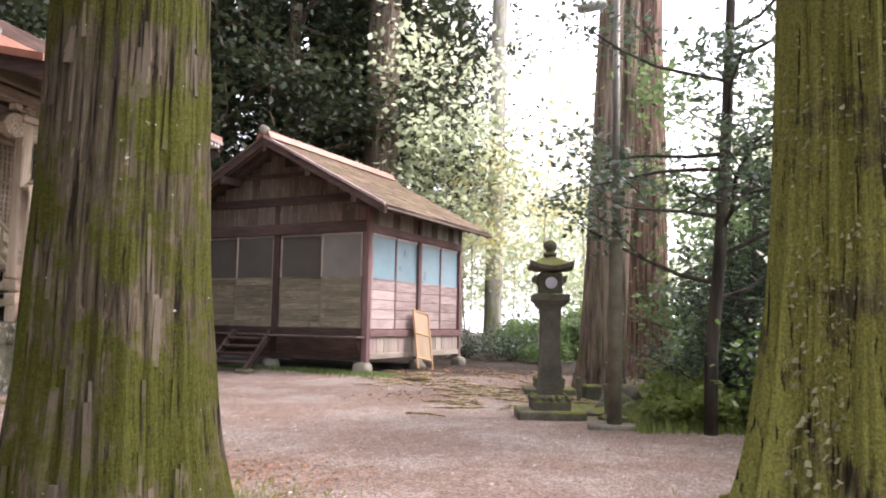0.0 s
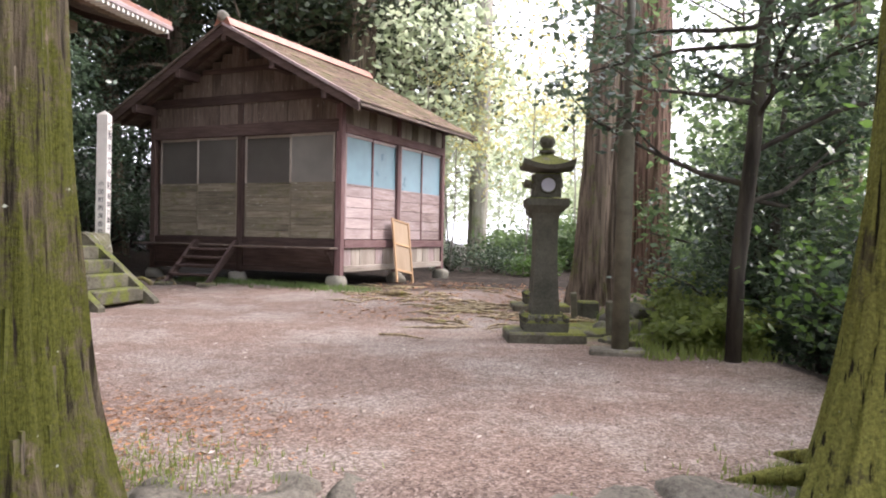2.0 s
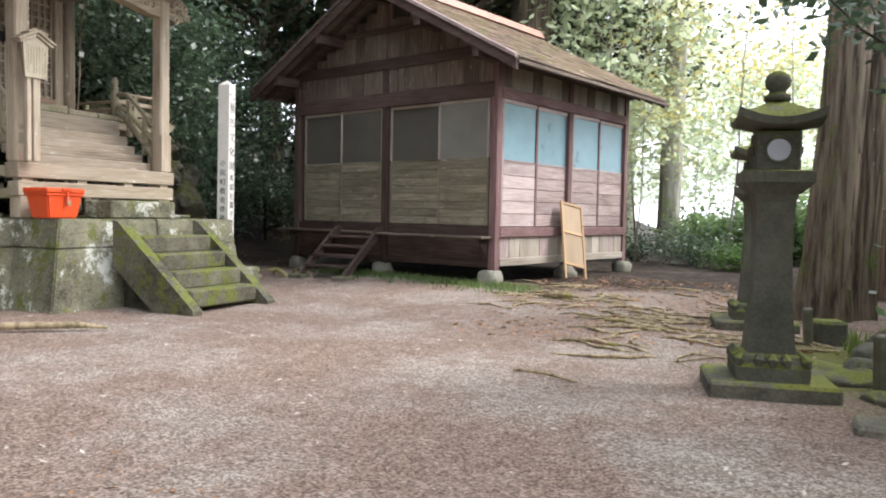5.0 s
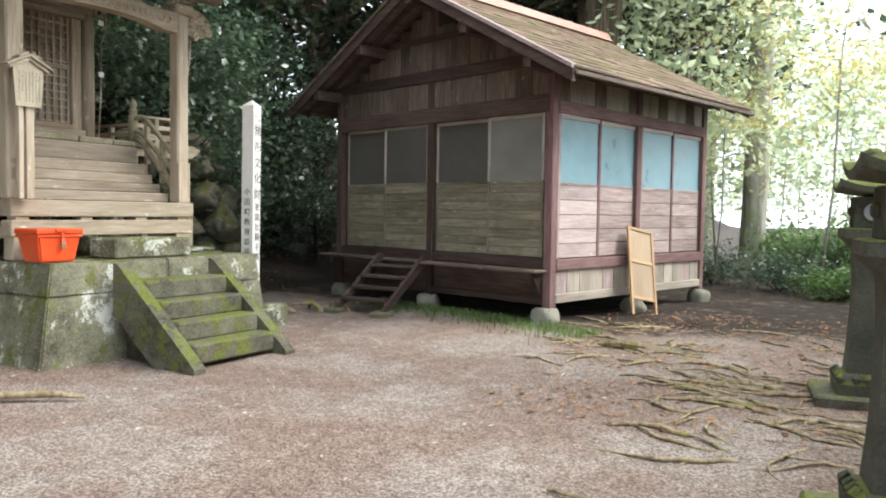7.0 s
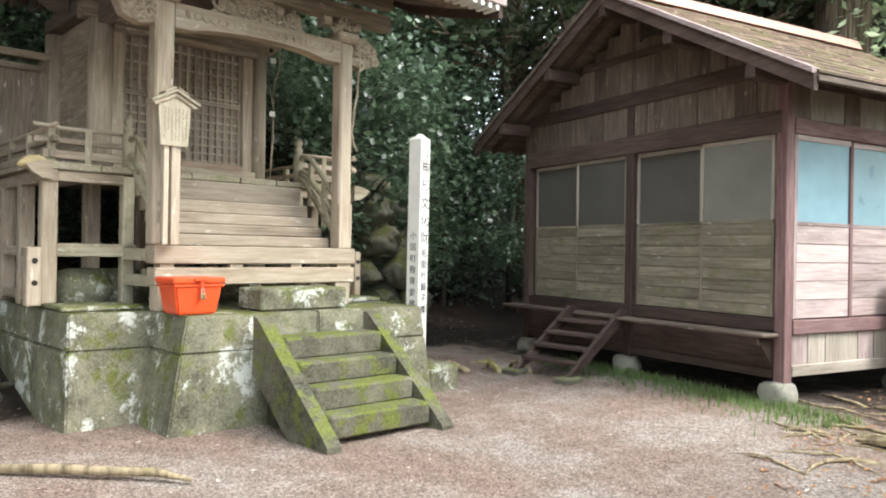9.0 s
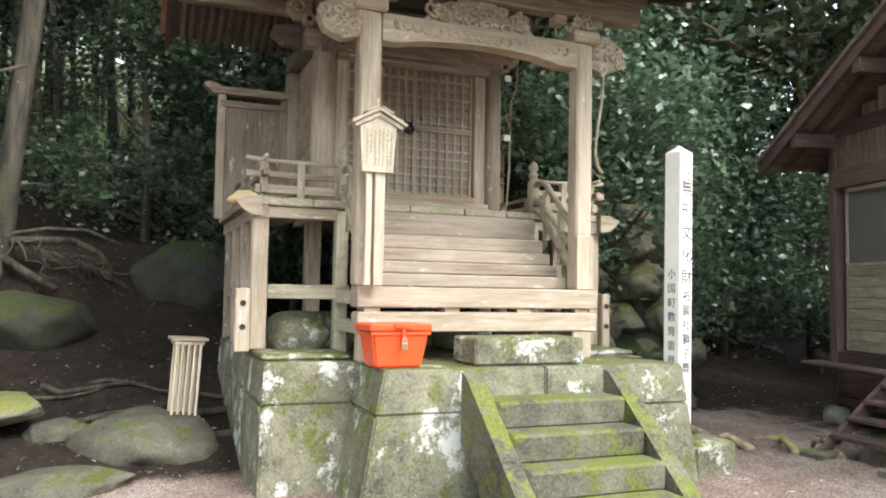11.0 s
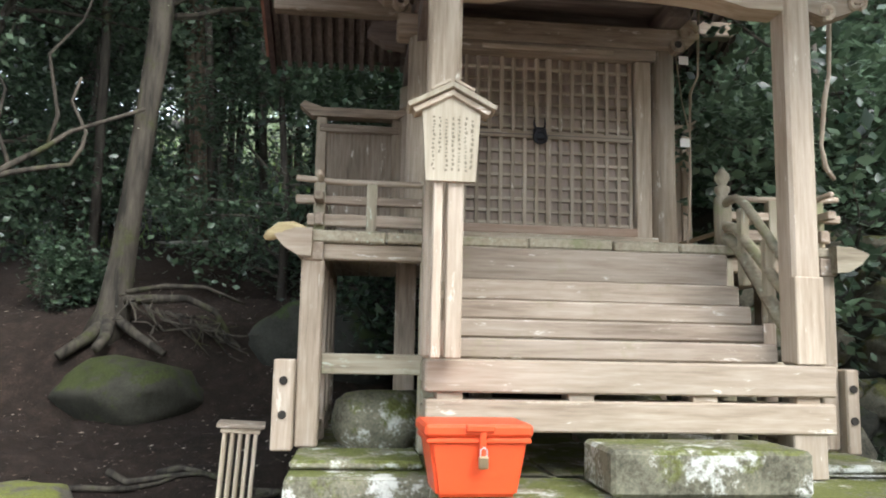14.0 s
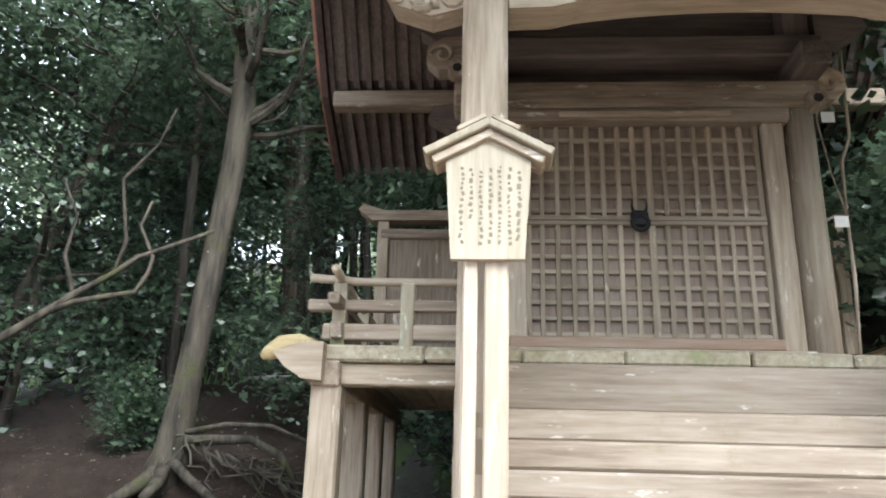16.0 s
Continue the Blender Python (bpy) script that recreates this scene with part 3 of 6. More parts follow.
part("corner_block", box(1.7, 2.16, -0.7, -0.28, -0.1, 0.34, 0.03), ST_PL, plinth)

stair = thing("stone_steps", SHRINE, "mossy stone steps with sloping side slabs", "steps")
N = 5
for i in range(N - 1):
    z = 0.06 + (i + 1) * 0.97 / N
    y = -1.84 + i * 0.245
    part("step", box(-0.405, 0.695, y, y + 0.33, z - 0.2, z, 0.02), ST_STEP, stair)
    part("riser_fill", box(-0.4, 0.69, y + 0.29, -0.8, -0.1, z - 0.02, 0.0), ST_STEP, stair)
for x0, x1 in ((-0.55, -0.41), (0.7, 0.84)):
    part("side_slab", prism([(-2.0, -0.08), (-2.0, 0.05), (-1.95, 0.1), (-0.86, 1.0), (-0.78, 1.02), (-0.78, 0.5), (-1.5, -0.08)], x0, x1, "x"), ST_STEP, stair)
part("landing_stone", box(-0.3, 0.71, -0.48, 0.0, 1.03, 1.25, 0.02), ST_PL, thing("landing_block", SHRINE, "pale mossy stone block before the wooden stair", "stone block"))


# ---------------------------------------------------------------- shrine: timber
shrine = thing("shrine", SHRINE, "weathered unpainted wooden shrine with lattice doors and carved beams", "shrine")


def sp(name, x0, x1, y0, y1, z0, z1, mat, bevel=0.008, label=""):
    return part(name, box(x0, x1, y0, y1, z0, z1, bevel), mat, shrine, label)


# porch stair
sp("beam", -1.155, 1.155, 0.0, 0.24, 1.48, 1.655, SHP["x"], 0.01)
sp("beam", -1.15, 1.15, 0.005, 0.2, 1.275, 1.443, SHP["x"], 0.01)
for x in (-1.02, -0.3, 0.4, 1.0):
    sp("block", x - 0.07, x + 0.07, 0.03, 0.19, 1.44, 1.49, SHP["x"], 0.004)
sp("block", -1.12, -0.95, 0.02, 0.2, 1.03, 1.3, SHP["z"])
sp("block", 0.9, 1.1, 0.02, 0.2, 1.03, 1.3, SHP["z"])
TREADS = (1.655, 1.775, 1.888, 2.01, 2.15, 2.372)
for i, (za, zb) in enumerate(zip(TREADS, TREADS[1:])):
    y = 0.2 + i * 0.15
    sp("step_beam", -0.985, 0.93, y, y + 0.2, za + 0.003, zb - 0.003, SHT["x"], 0.012)
# pillars
for x, hw in ((-1.08, 0.094), (1.012, 0.084)):
    sp("pillar", x - hw, x + hw, 0.015, 0.19, 1.655, 3.98, SHP["z"], 0.02)
    sp("capital", x - 0.14, x + 0.14, -0.03, 0.26, 3.98, 4.1, SHP["x"], 0.02)
    for z, h in ((1.86, 0.12), (2.02, 0.05)):
        sp("worn_patch", x - hw * 0.6, x + hw * 0.2, 0.009, 0.02, z, z + h, MT_BOARD, 0.004)
sp("pillar_mend", 0.926, 1.098, -0.002, 0.06, 1.66, 2.155, SHP["z"], 0.006)
# veranda
EDGES = (-1.9, -1.36, -0.9, -0.42, 0.16, 0.62, 1.1, 1.5, 1.86)
for k, (a, b) in enumerate(zip(EDGES, EDGES[1:])):
    sp("edge_board", a + 0.003, b - 0.003, 0.86 - 0.006 * (k % 3), 1.02, 2.372 + 0.004 * (k % 2), 2.452 - 0.005 * (k % 3), SHM["y"], 0.012)
for k in range(15):
    x = -1.95 + k * 0.252
    sp("deck_board", x, x + 0.245, 1.0, 1.84 if -1.2 < x < 0.98 else 3.5, 2.385, 2.44, SH["y"], 0.004)
for x0, x1 in ((-1.92, -1.12), (1.0, 1.78)):
    sp("beam", x0, x1, 0.9, 1.02, 2.265, 2.37, SHP["x"])
sp("beam", -1.89, -1.76, 0.84, 3.5, 2.25, 2.372, SH["y"])
sp("beam", 1.61, 1.73, 0.84, 3.5, 2.25, 2.372, SH["y"])
YELLOWED = wood("yellowed_end_grain", (0.2, 0.15, 0.07), (0.38, 0.3, 0.15), (0.56, 0.48, 0.28), "x")
for x, d in ((-1.83, -1), (1.69, 1)):
    o = part("beam_nose", prism([(x, 2.268), (x + d * 0.09, 2.275), (x + d * 0.18, 2.33), (x + d * 0.24, 2.4), (x + d * 0.12, 2.445), (x, 2.45)], 0.77, 0.858, "y"), SHP["x"] if d < 0 else SHM["x"], shrine, "carved animal-head beam end")
    if d > 0:
        continue
    part("snout", tube([(x + d * 0.04, 0.815, 2.44), (x + d * 0.12, 0.815, 2.45), (x + d * 0.2, 0.812, 2.435), (x + d * 0.27, 0.81, 2.395), (x + d * 0.3, 0.81, 2.375)], [0.02, 0.042, 0.05, 0.034, 0.014], 10, None, 0.3, 8), YELLOWED, o, "yellowed carved snout", True)
for x, hw in ((-1.825, 0.073), (1.67, 0.06)):
    for y in (0.93, 1.7, 2.4, 3.1):
        sp("post", x - hw, x + hw, y - 0.065, y + 0.065, 1.03 if y > 1 else 1.075, 2.262, SHP["z"] if y < 1 else SH["z"], 0.012)
    sp("sill_beam", x - 0.06, x + 0.06, 1.0, 3.3, 1.52, 1.62, SH["y"])
    sp("sill_beam", x - 0.06, x + 0.06, 1.0, 3.3, 1.08, 1.18, SH["y"])
# tie with peg holes at the corner posts
for x0, x1 in ((-2.035, -1.903), (1.735, 1.83)):
    bm = box(x0, x1, 0.8, 0.94, 1.06, 1.62, 0.01)
    o = part("tie_end", bm, SHP["z"], shrine)
    for z in (1.28, 1.49):
        part("peg_hole", tube([((x0 + x1) / 2, 0.79, z), ((x0 + x1) / 2, 0.805, z)], [0.027, 0.027], 12), MT_HOLE_SHADE, o)
for x0, x1 in ((-1.75, -0.98), (0.9, 1.605)):
    sp("tie_beam", x0, x1, 0.9, 0.99, 1.53, 1.66, SHM["x"])
    sp("tie_beam", x0 + 0.7 if x0 < 0 else x0, x1 if x0 < 0 else x1 - 0.6, 0.5, 0.6, 1.3, 1.42, SHM["x"])
for x in (-1.065, 0.96):
    sp("post", x - 0.06, x + 0.06, 0.9, 1.02, 1.03, 2.36, SHM["z"])
    sp("tie_beam", x - 0.05, x + 0.05, 0.2, 0.92, 1.5, 1.62, SHM["y"])
    sp("tie_beam", x - 0.05, x + 0.05, 0.2, 0.92, 1.25, 1.36, SHM["y"])
for x in (-1.18, -0.6, 0.2, 0.75):
    sp("inner_post", x - 0.075, x + 0.075, 1.62, 1.77, 1.03, 2.38, SH["z"])
# body
sp("wall_panel", -1.05, -0.97, 1.8, 3.5, 2.385, 4.3, SH["y"], 0.0)
sp("wall_panel", 0.86, 0.94, 1.8, 3.5, 2.385, 4.3, SH["y"], 0.0)
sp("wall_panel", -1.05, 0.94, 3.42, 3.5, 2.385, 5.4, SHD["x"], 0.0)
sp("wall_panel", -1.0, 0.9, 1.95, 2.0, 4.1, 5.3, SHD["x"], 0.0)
for x in (-1.07, 0.9):
    for y in (1.82, 3.45):
        part("column", tube([(x, y, 2.44), (x, y, 4.3)], [0.135, 0.13] if x < 0 else [0.1, 0.096], 24), SHP["z"] if y < 2 else SH["z"], shrine, smooth=True)
sp("door_sill", -0.95, 0.8, 1.7, 1.84, 2.44, 2.52, SH["x"])
sp("door_sill", -1.2, 1.05, 1.66, 1.9, 2.442, 2.5, SHP["x"], 0.006)
sp("door_sill", -0.95, 0.82, 1.72, 1.86, 2.52, 2.605, SHP["x"], 0.006)
sp("door_sill", -0.94, 0.66, 1.745, 1.86, 2.605, 2.676, wood("warm_sill_wood", (0.27, 0.17, 0.105), (0.42, 0.29, 0.2), (0.54, 0.41, 0.31), "x"))
sp("door_jamb", -0.96, -0.83, 1.77, 1.88, 2.605, 4.07, SHP["z"])
sp("door_jamb", 0.655, 0.785, 1.76, 1.88, 2.605, 4.07, SHP["z"])
sp("lintel", -0.96, 0.82, 1.72, 1.86, 4.065, 4.16, SH["x"])
sp("tension_strip", -0.62, 0.45, 1.69, 1.72, 4.09, 4.12, SHP["x"], 0.003)
sp("head_beam", -1.3, 1.0, 1.7, 1.92, 4.16, 4.34, SH["x"], 0.015)
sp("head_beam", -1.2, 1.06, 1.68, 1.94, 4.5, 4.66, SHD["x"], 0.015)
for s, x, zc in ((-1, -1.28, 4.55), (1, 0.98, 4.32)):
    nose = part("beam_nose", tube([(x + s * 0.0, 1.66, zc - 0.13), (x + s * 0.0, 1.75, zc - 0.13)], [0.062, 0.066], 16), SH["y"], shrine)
    part("nose_hollow", tube([(x, 1.655, zc - 0.13), (x, 1.665, zc - 0.13)], [0.03, 0.03], 12), MT_HOLE_SHADE, nose)
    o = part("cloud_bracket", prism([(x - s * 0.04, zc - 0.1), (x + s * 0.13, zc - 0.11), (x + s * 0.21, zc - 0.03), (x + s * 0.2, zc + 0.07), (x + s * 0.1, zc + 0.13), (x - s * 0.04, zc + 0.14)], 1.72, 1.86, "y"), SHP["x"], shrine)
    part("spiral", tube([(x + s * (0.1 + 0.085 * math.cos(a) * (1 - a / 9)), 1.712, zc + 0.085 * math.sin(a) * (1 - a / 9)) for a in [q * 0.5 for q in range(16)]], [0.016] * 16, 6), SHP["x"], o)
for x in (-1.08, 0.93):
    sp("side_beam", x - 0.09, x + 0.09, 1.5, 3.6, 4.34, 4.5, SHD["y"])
sp("door_panel", -0.83, 0.655, 1.845, 1.87, 2.676, 4.065, wood("door_backing", (0.22, 0.165, 0.125), (0.33, 0.26, 0.205), (0.43, 0.35, 0.285), "z"), 0.0)
for x0, x1 in ((-0.83, -0.8), (0.607, 0.64)):
    sp("door_stile", x0, x1, 1.8, 1.846, 2.676, 4.065, SHP["z"], 0.004)
for k in range(15):
    x = -0.733 + k * 0.0967
    if x < 0.6:
        wd = 0.022 if k == 7 else 0.0145
        sp("lattice_bar", x - wd, x + wd, 1.8, 1.846, 2.68, 4.06, SHP["z"], 0.003)
for z in [2.7 + k * 0.097 for k in range(7)] + [3.485 + k * 0.097 for k in range(6)]:
    sp("lattice_rail", -0.8, 0.607, 1.807, 1.842, z - 0.013, z + 0.013, SHP["x"], 0.003)
sp("mid_rail", -0.83, 0.64, 1.79, 1.85, 3.388, 3.446, SHP["x"], 0.004)
sp("meeting_rail", -0.83, 0.64, 1.786, 1.79, 3.412, 3.42, SHD["x"], 0.0)
lock = sp("lock", -0.19, -0.085, 1.74, 1.792, 3.36, 3.47, MT_IRON, 0.03, "black iron door lock")
part("ring", tube([(-0.137 + 0.05 * math.sin(a), 1.745, 3.385 + 0.045 * math.cos(a)) for a in [q * 0.45 for q in range(15)]], [0.014] * 15, 8), MT_IRON, lock)
for d in (-1, 1):
    part("horn", tube([(-0.137 + d * 0.035, 1.765, 3.46), (-0.137 + d * 0.045, 1.765, 3.5), (-0.137 + d * 0.04, 1.765, 3.55)], [0.011, 0.008, 0.003], 7), MT_IRON, lock)
# wing screens at the back of the veranda
for s, x0, x1 in ((-1, -1.965, -1.22), (1, 1.05, 1.78)):
    sp("wing_screen", x0, x1, 3.4, 3.44, 2.44, 3.86, SH["z"], 0.0)
    for x in (x0, x1):
        sp("screen_post", x - 0.05, x + 0.05, 3.37, 3.47, 2.44, 3.95, SHP["z"])
    sp("screen_rail", x0 - 0.02, x1 + 0.02, 3.36, 3.48, 3.8, 3.88, SH["x"])
    part("screen_cap", prism([(x0 - 0.22, 4.05), (x0 - 0.18, 4.1), (x0, 4.04), (x1, 4.04), (x1 + 0.1, 4.1), (x1 + 0.1, 4.02), (x1, 3.95), (x0 - 0.1, 3.95)], 3.34, 3.5, "y"), SH["x"], shrine)
# balustrade
def rail_run(p0, p1, posts, tip0=0.0, tip1=0.0):
    p0, p1 = Vector(p0), Vector(p1)
    d = (p1 - p0).normalized()
    axis = "x" if abs(d.x) > abs(d.y) else "y"
    for z, r in ((2.79, 0.022), (2.665, 0.028), (2.53, 0.04)):
        a, b = p0 - d * (tip0 if z > 2.6 else tip0 * 0.5), p1 + d * tip1
        if z == 2.79:
            part("top_rail", tube([(a.x, a.y, z + 0.02 * (tip0 > 0)), (lerp(a.x, b.x, 0.3), lerp(a.y, b.y, 0.3), z), (b.x, b.y, z)], [r] * 3, 8), SHP[axis], shrine, smooth=True)
        else:
            x0, x1, y0, y1 = min(a.x, b.x), max(a.x, b.x), min(a.y, b.y), max(a.y, b.y)
            sp("rail", x0 - (0.03 if axis == "y" else 0), x1 + (0.03 if axis == "y" else 0), y0 - (0.03 if axis == "x" else 0), y1 + (0.03 if axis == "x" else 0), z - r, z + r, SH[axis], 0.006)
    for t in posts:
        q = p0.lerp(p1, t)
        sp("baluster", q.x - 0.035, q.x + 0.035, q.y - 0.035, q.y + 0.035, 2.44, 2.78, SHM["z"], 0.006)


rail_run((-1.8, 0.97, 0), (-1.12, 0.97, 0), (0.0, 0.5), tip0=0.16)
rail_run((-1.8, 0.97, 0), (-1.8, 3.36, 0), (0.3, 0.6, 0.9), tip0=0.18)
rail_run((1.68, 0.97, 0), (1.0, 0.97, 0), (0.0, 0.5), tip0=0.16)
rail_run((1.68, 0.97, 0), (1.68, 3.36, 0), (0.3, 0.6, 0.9), tip0=0.18)
RAILS = (((0.95, 2.715), (0.84, 2.75), (0.74, 2.745), (0.64, 2.695), (0.5, 2.57), (0.25, 2.335), (0.14, 2.235)),
         ((0.95, 2.56), (0.86, 2.575), (0.76, 2.545), (0.6, 2.42), (0.25, 2.135), (0.14, 2.04)),
         ((0.95, 2.5), (0.84, 2.48), (0.74, 2.42), (0.5, 2.18), (0.267, 1.955), (0.16, 1.85)))
for x in (-1.065, 0.97):
    part("newel", lathe([(0.06, 2.44), (0.06, 2.78), (0.035, 2.8), (0.052, 2.83), (0.052, 2.86), (0.028, 2.875), (0.052, 2.915), (0.048, 2.95), (0.012, 2.995)], 12), SHM["z"], shrine, smooth=True).location = (x, 0.94, 0)
    for pts, r in zip(RAILS, (0.03, 0.034, 0.042)):
        part("stair_rail", tube([(x, y, z) for y, z in pts], [r] * len(pts), 8), SHM["y"], shrine, smooth=True)
    for y, z0, z1 in ((0.66, 2.15, 2.66), (0.36, 1.9, 2.42)):
        sp("baluster", x - 0.03, x + 0.03, y - 0.03, y + 0.03, z0, z1, SHM["z"], 0.005)
# porch beam with a cambered soffit, carvings
cam_pts = [(-0.98, 3.98), (-0.98, 3.74), (-0.8, 3.745), (-0.7, 3.77)] + [(x, 3.8 - 0.05 * (x / 0.7) ** 2 + 0.02) for x in np.linspace(-0.6, 0.5, 9)] + [(0.62, 3.77), (0.72, 3.745), (0.93, 3.74), (0.93, 3.98)]
part("rainbow_beam", prism(cam_pts, 0.03, 0.2, "y"), SHP["x"], shrine, "carved cambered porch beam")
rng = random.Random(5)
for k in range(18):
    x0 = -0.88 + k * 0.098
    zc = 3.885
    pts = [(x0 + 0.035 * math.cos(a + k) * (1 - a / 8) + 0.01 * a, 0.028, zc + 0.045 * math.sin(a + k) * (1 - a / 8)) for a in [q * 0.6 for q in range(9)]]
    part("carving", tube(pts, [0.011] * 9, 5), SHP["x"], shrine)


def cloud(name, cx, cz, w, h, y0, y1, n, seed, mat):
    """Pierced cloud carving: a cluster of curls."""
    r = random.Random(seed)
    for k in range(n):
        a = r.uniform(0, 6.283)
        q = math.sqrt(r.random())
        x, z = cx + math.cos(a) * q * w, cz + math.sin(a) * q * h
        s = r.uniform(0.03, 0.055)
        st = r.uniform(0, 6)
        y = lerp(y0, y1, r.random() * 0.4 + 0.1)
        pts = [(x + s * math.cos(st + t) * (1 - t / 9), y, z + s * math.sin(st + t) * (1 - t / 9)) for t in [j * 0.7 for j in range(9)]]
        part(name, tube(pts, [0.018] * 9, 6), mat, shrine)


for s, x in ((-1, -1.17), (1, 1.1)):
    o = part("carved_nosing", prism([(x, 3.76), (x + s * 0.14, 3.72), (x + s * 0.3, 3.78), (x + s * 0.36, 3.9), (x + s * 0.3, 4.02), (x + s * 0.18, 4.09), (x, 4.08)], 0.05, 0.18, "y"), SHP["x"], shrine, "pierced cloud carving")
    cloud("carving", x + s * 0.17, 3.9, 0.18, 0.15, 0.03, 0.06, 26, 3 + s, SHP["x"])
    cloud("carving", x - s * 0.1, 4.15, 0.16, 0.1, 0.0, 0.16, 18, 8 + s, SHP["x"])
part("frog_leg_strut", prism([(-0.62, 3.98), (-0.5, 4.1), (-0.3, 4.14), (-0.2, 4.24), (0.1, 4.24), (0.2, 4.14), (0.4, 4.1), (0.52, 3.98)], 0.09, 0.14, "y"), SHP["x"], shrine)
cloud("carving", -0.05, 4.1, 0.55, 0.1, 0.06, 0.14, 70, 21, SHP["x"])
sp("porch_purlin", -1.75, 1.65, 0.03, 0.2, 4.24, 4.42, SH["x"], 0.015)
for x in (-1.07, 0.965):
    for dx in (-0.2, 0, 0.2):
        sp("bearing_block", x + dx - 0.06, x + dx + 0.06, 0.04, 0.19, 4.14, 4.24, SHP["x"], 0.015)
    if x < 0:
        part("rainbow_tie", prism([(0.2, 3.95), (0.6, 4.1), (1.2, 4.16), (1.75, 4.1), (1.75, 4.36), (1.2, 4.38), (0.6, 4.32), (0.2, 4.15)], x - 0.07, x + 0.07, "x"), SHD["y"], shrine)
# roof: curved front slope, shorter back slope; profile as (y, z of the rafters' underside)
PROF = [(-1.28, 4.33), (-0.5, 4.5), (0.3, 4.74), (1.1, 5.1), (1.9, 5.6), (2.7, 6.2), (3.5, 5.3), (4.4, 4.82)]
def roof_slab(x0, x1, prof, t0, t1, mat, name):
    part(name, prism([(y, z + t0) for y, z in prof] + [(y, z + t1) for y, z in prof[::-1]], x0, x1, "x"), mat, shrine)


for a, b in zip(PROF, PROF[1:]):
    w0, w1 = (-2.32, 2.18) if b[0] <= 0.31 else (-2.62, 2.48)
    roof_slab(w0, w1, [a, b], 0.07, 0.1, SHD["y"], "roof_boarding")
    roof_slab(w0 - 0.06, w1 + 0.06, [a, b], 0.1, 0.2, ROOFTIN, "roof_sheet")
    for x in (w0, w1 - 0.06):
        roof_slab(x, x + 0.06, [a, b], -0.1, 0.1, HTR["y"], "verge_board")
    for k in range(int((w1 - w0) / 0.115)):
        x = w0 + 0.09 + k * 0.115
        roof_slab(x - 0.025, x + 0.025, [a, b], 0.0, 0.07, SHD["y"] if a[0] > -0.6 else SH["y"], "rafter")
sp("eaves_fascia", -2.34, 2.2, -1.33, -1.28, 4.36, 4.44, HPK["x"], 0.01)
for k in range(38):
    x = -2.26 + k * 0.117
    sp("rafter_end", x - 0.027, x + 0.027, -1.31, -1.1, 4.3, 4.365, MT_WHITE, 0.005)
sp("ridge", -2.5, 2.36, 2.58, 2.82, 6.3, 6.6, HTR["x"], 0.03)
for y, z in ((0.95, 4.92), (1.82, 5.4), (3.5, 5.15)):
    sp("purlin", -2.5, 2.36, y - 0.08, y + 0.08, z - 0.08, z + 0.08, SH["x"], 0.015)
for x in (-1.08, 0.93):
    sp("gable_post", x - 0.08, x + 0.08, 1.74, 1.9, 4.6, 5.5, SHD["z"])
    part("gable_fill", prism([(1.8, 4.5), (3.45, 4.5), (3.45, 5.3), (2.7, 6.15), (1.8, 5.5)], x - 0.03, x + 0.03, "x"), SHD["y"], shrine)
for s, x in ((-1, -1.2), (1, 1.05)):
    for z, y in ((4.75, 1.82), (4.5, 2.6)):
        o = part("cloud_bracket", prism([(x, z - 0.12), (x + s * 0.18, z - 0.1), (x + s * 0.34, z), (x + s * 0.3, z + 0.1), (x, z + 0.14)], y - 0.07, y + 0.07, "y"), SHD["x"], shrine)
# hanging paper streamers on the right column
for k, z in enumerate((4.07, 3.38)):
    sp("paper_strip", 1.0, 1.08, 1.7, 1.705, z - 0.03, z + 0.04, MT_WHITE, 0.0, "white paper streamer")


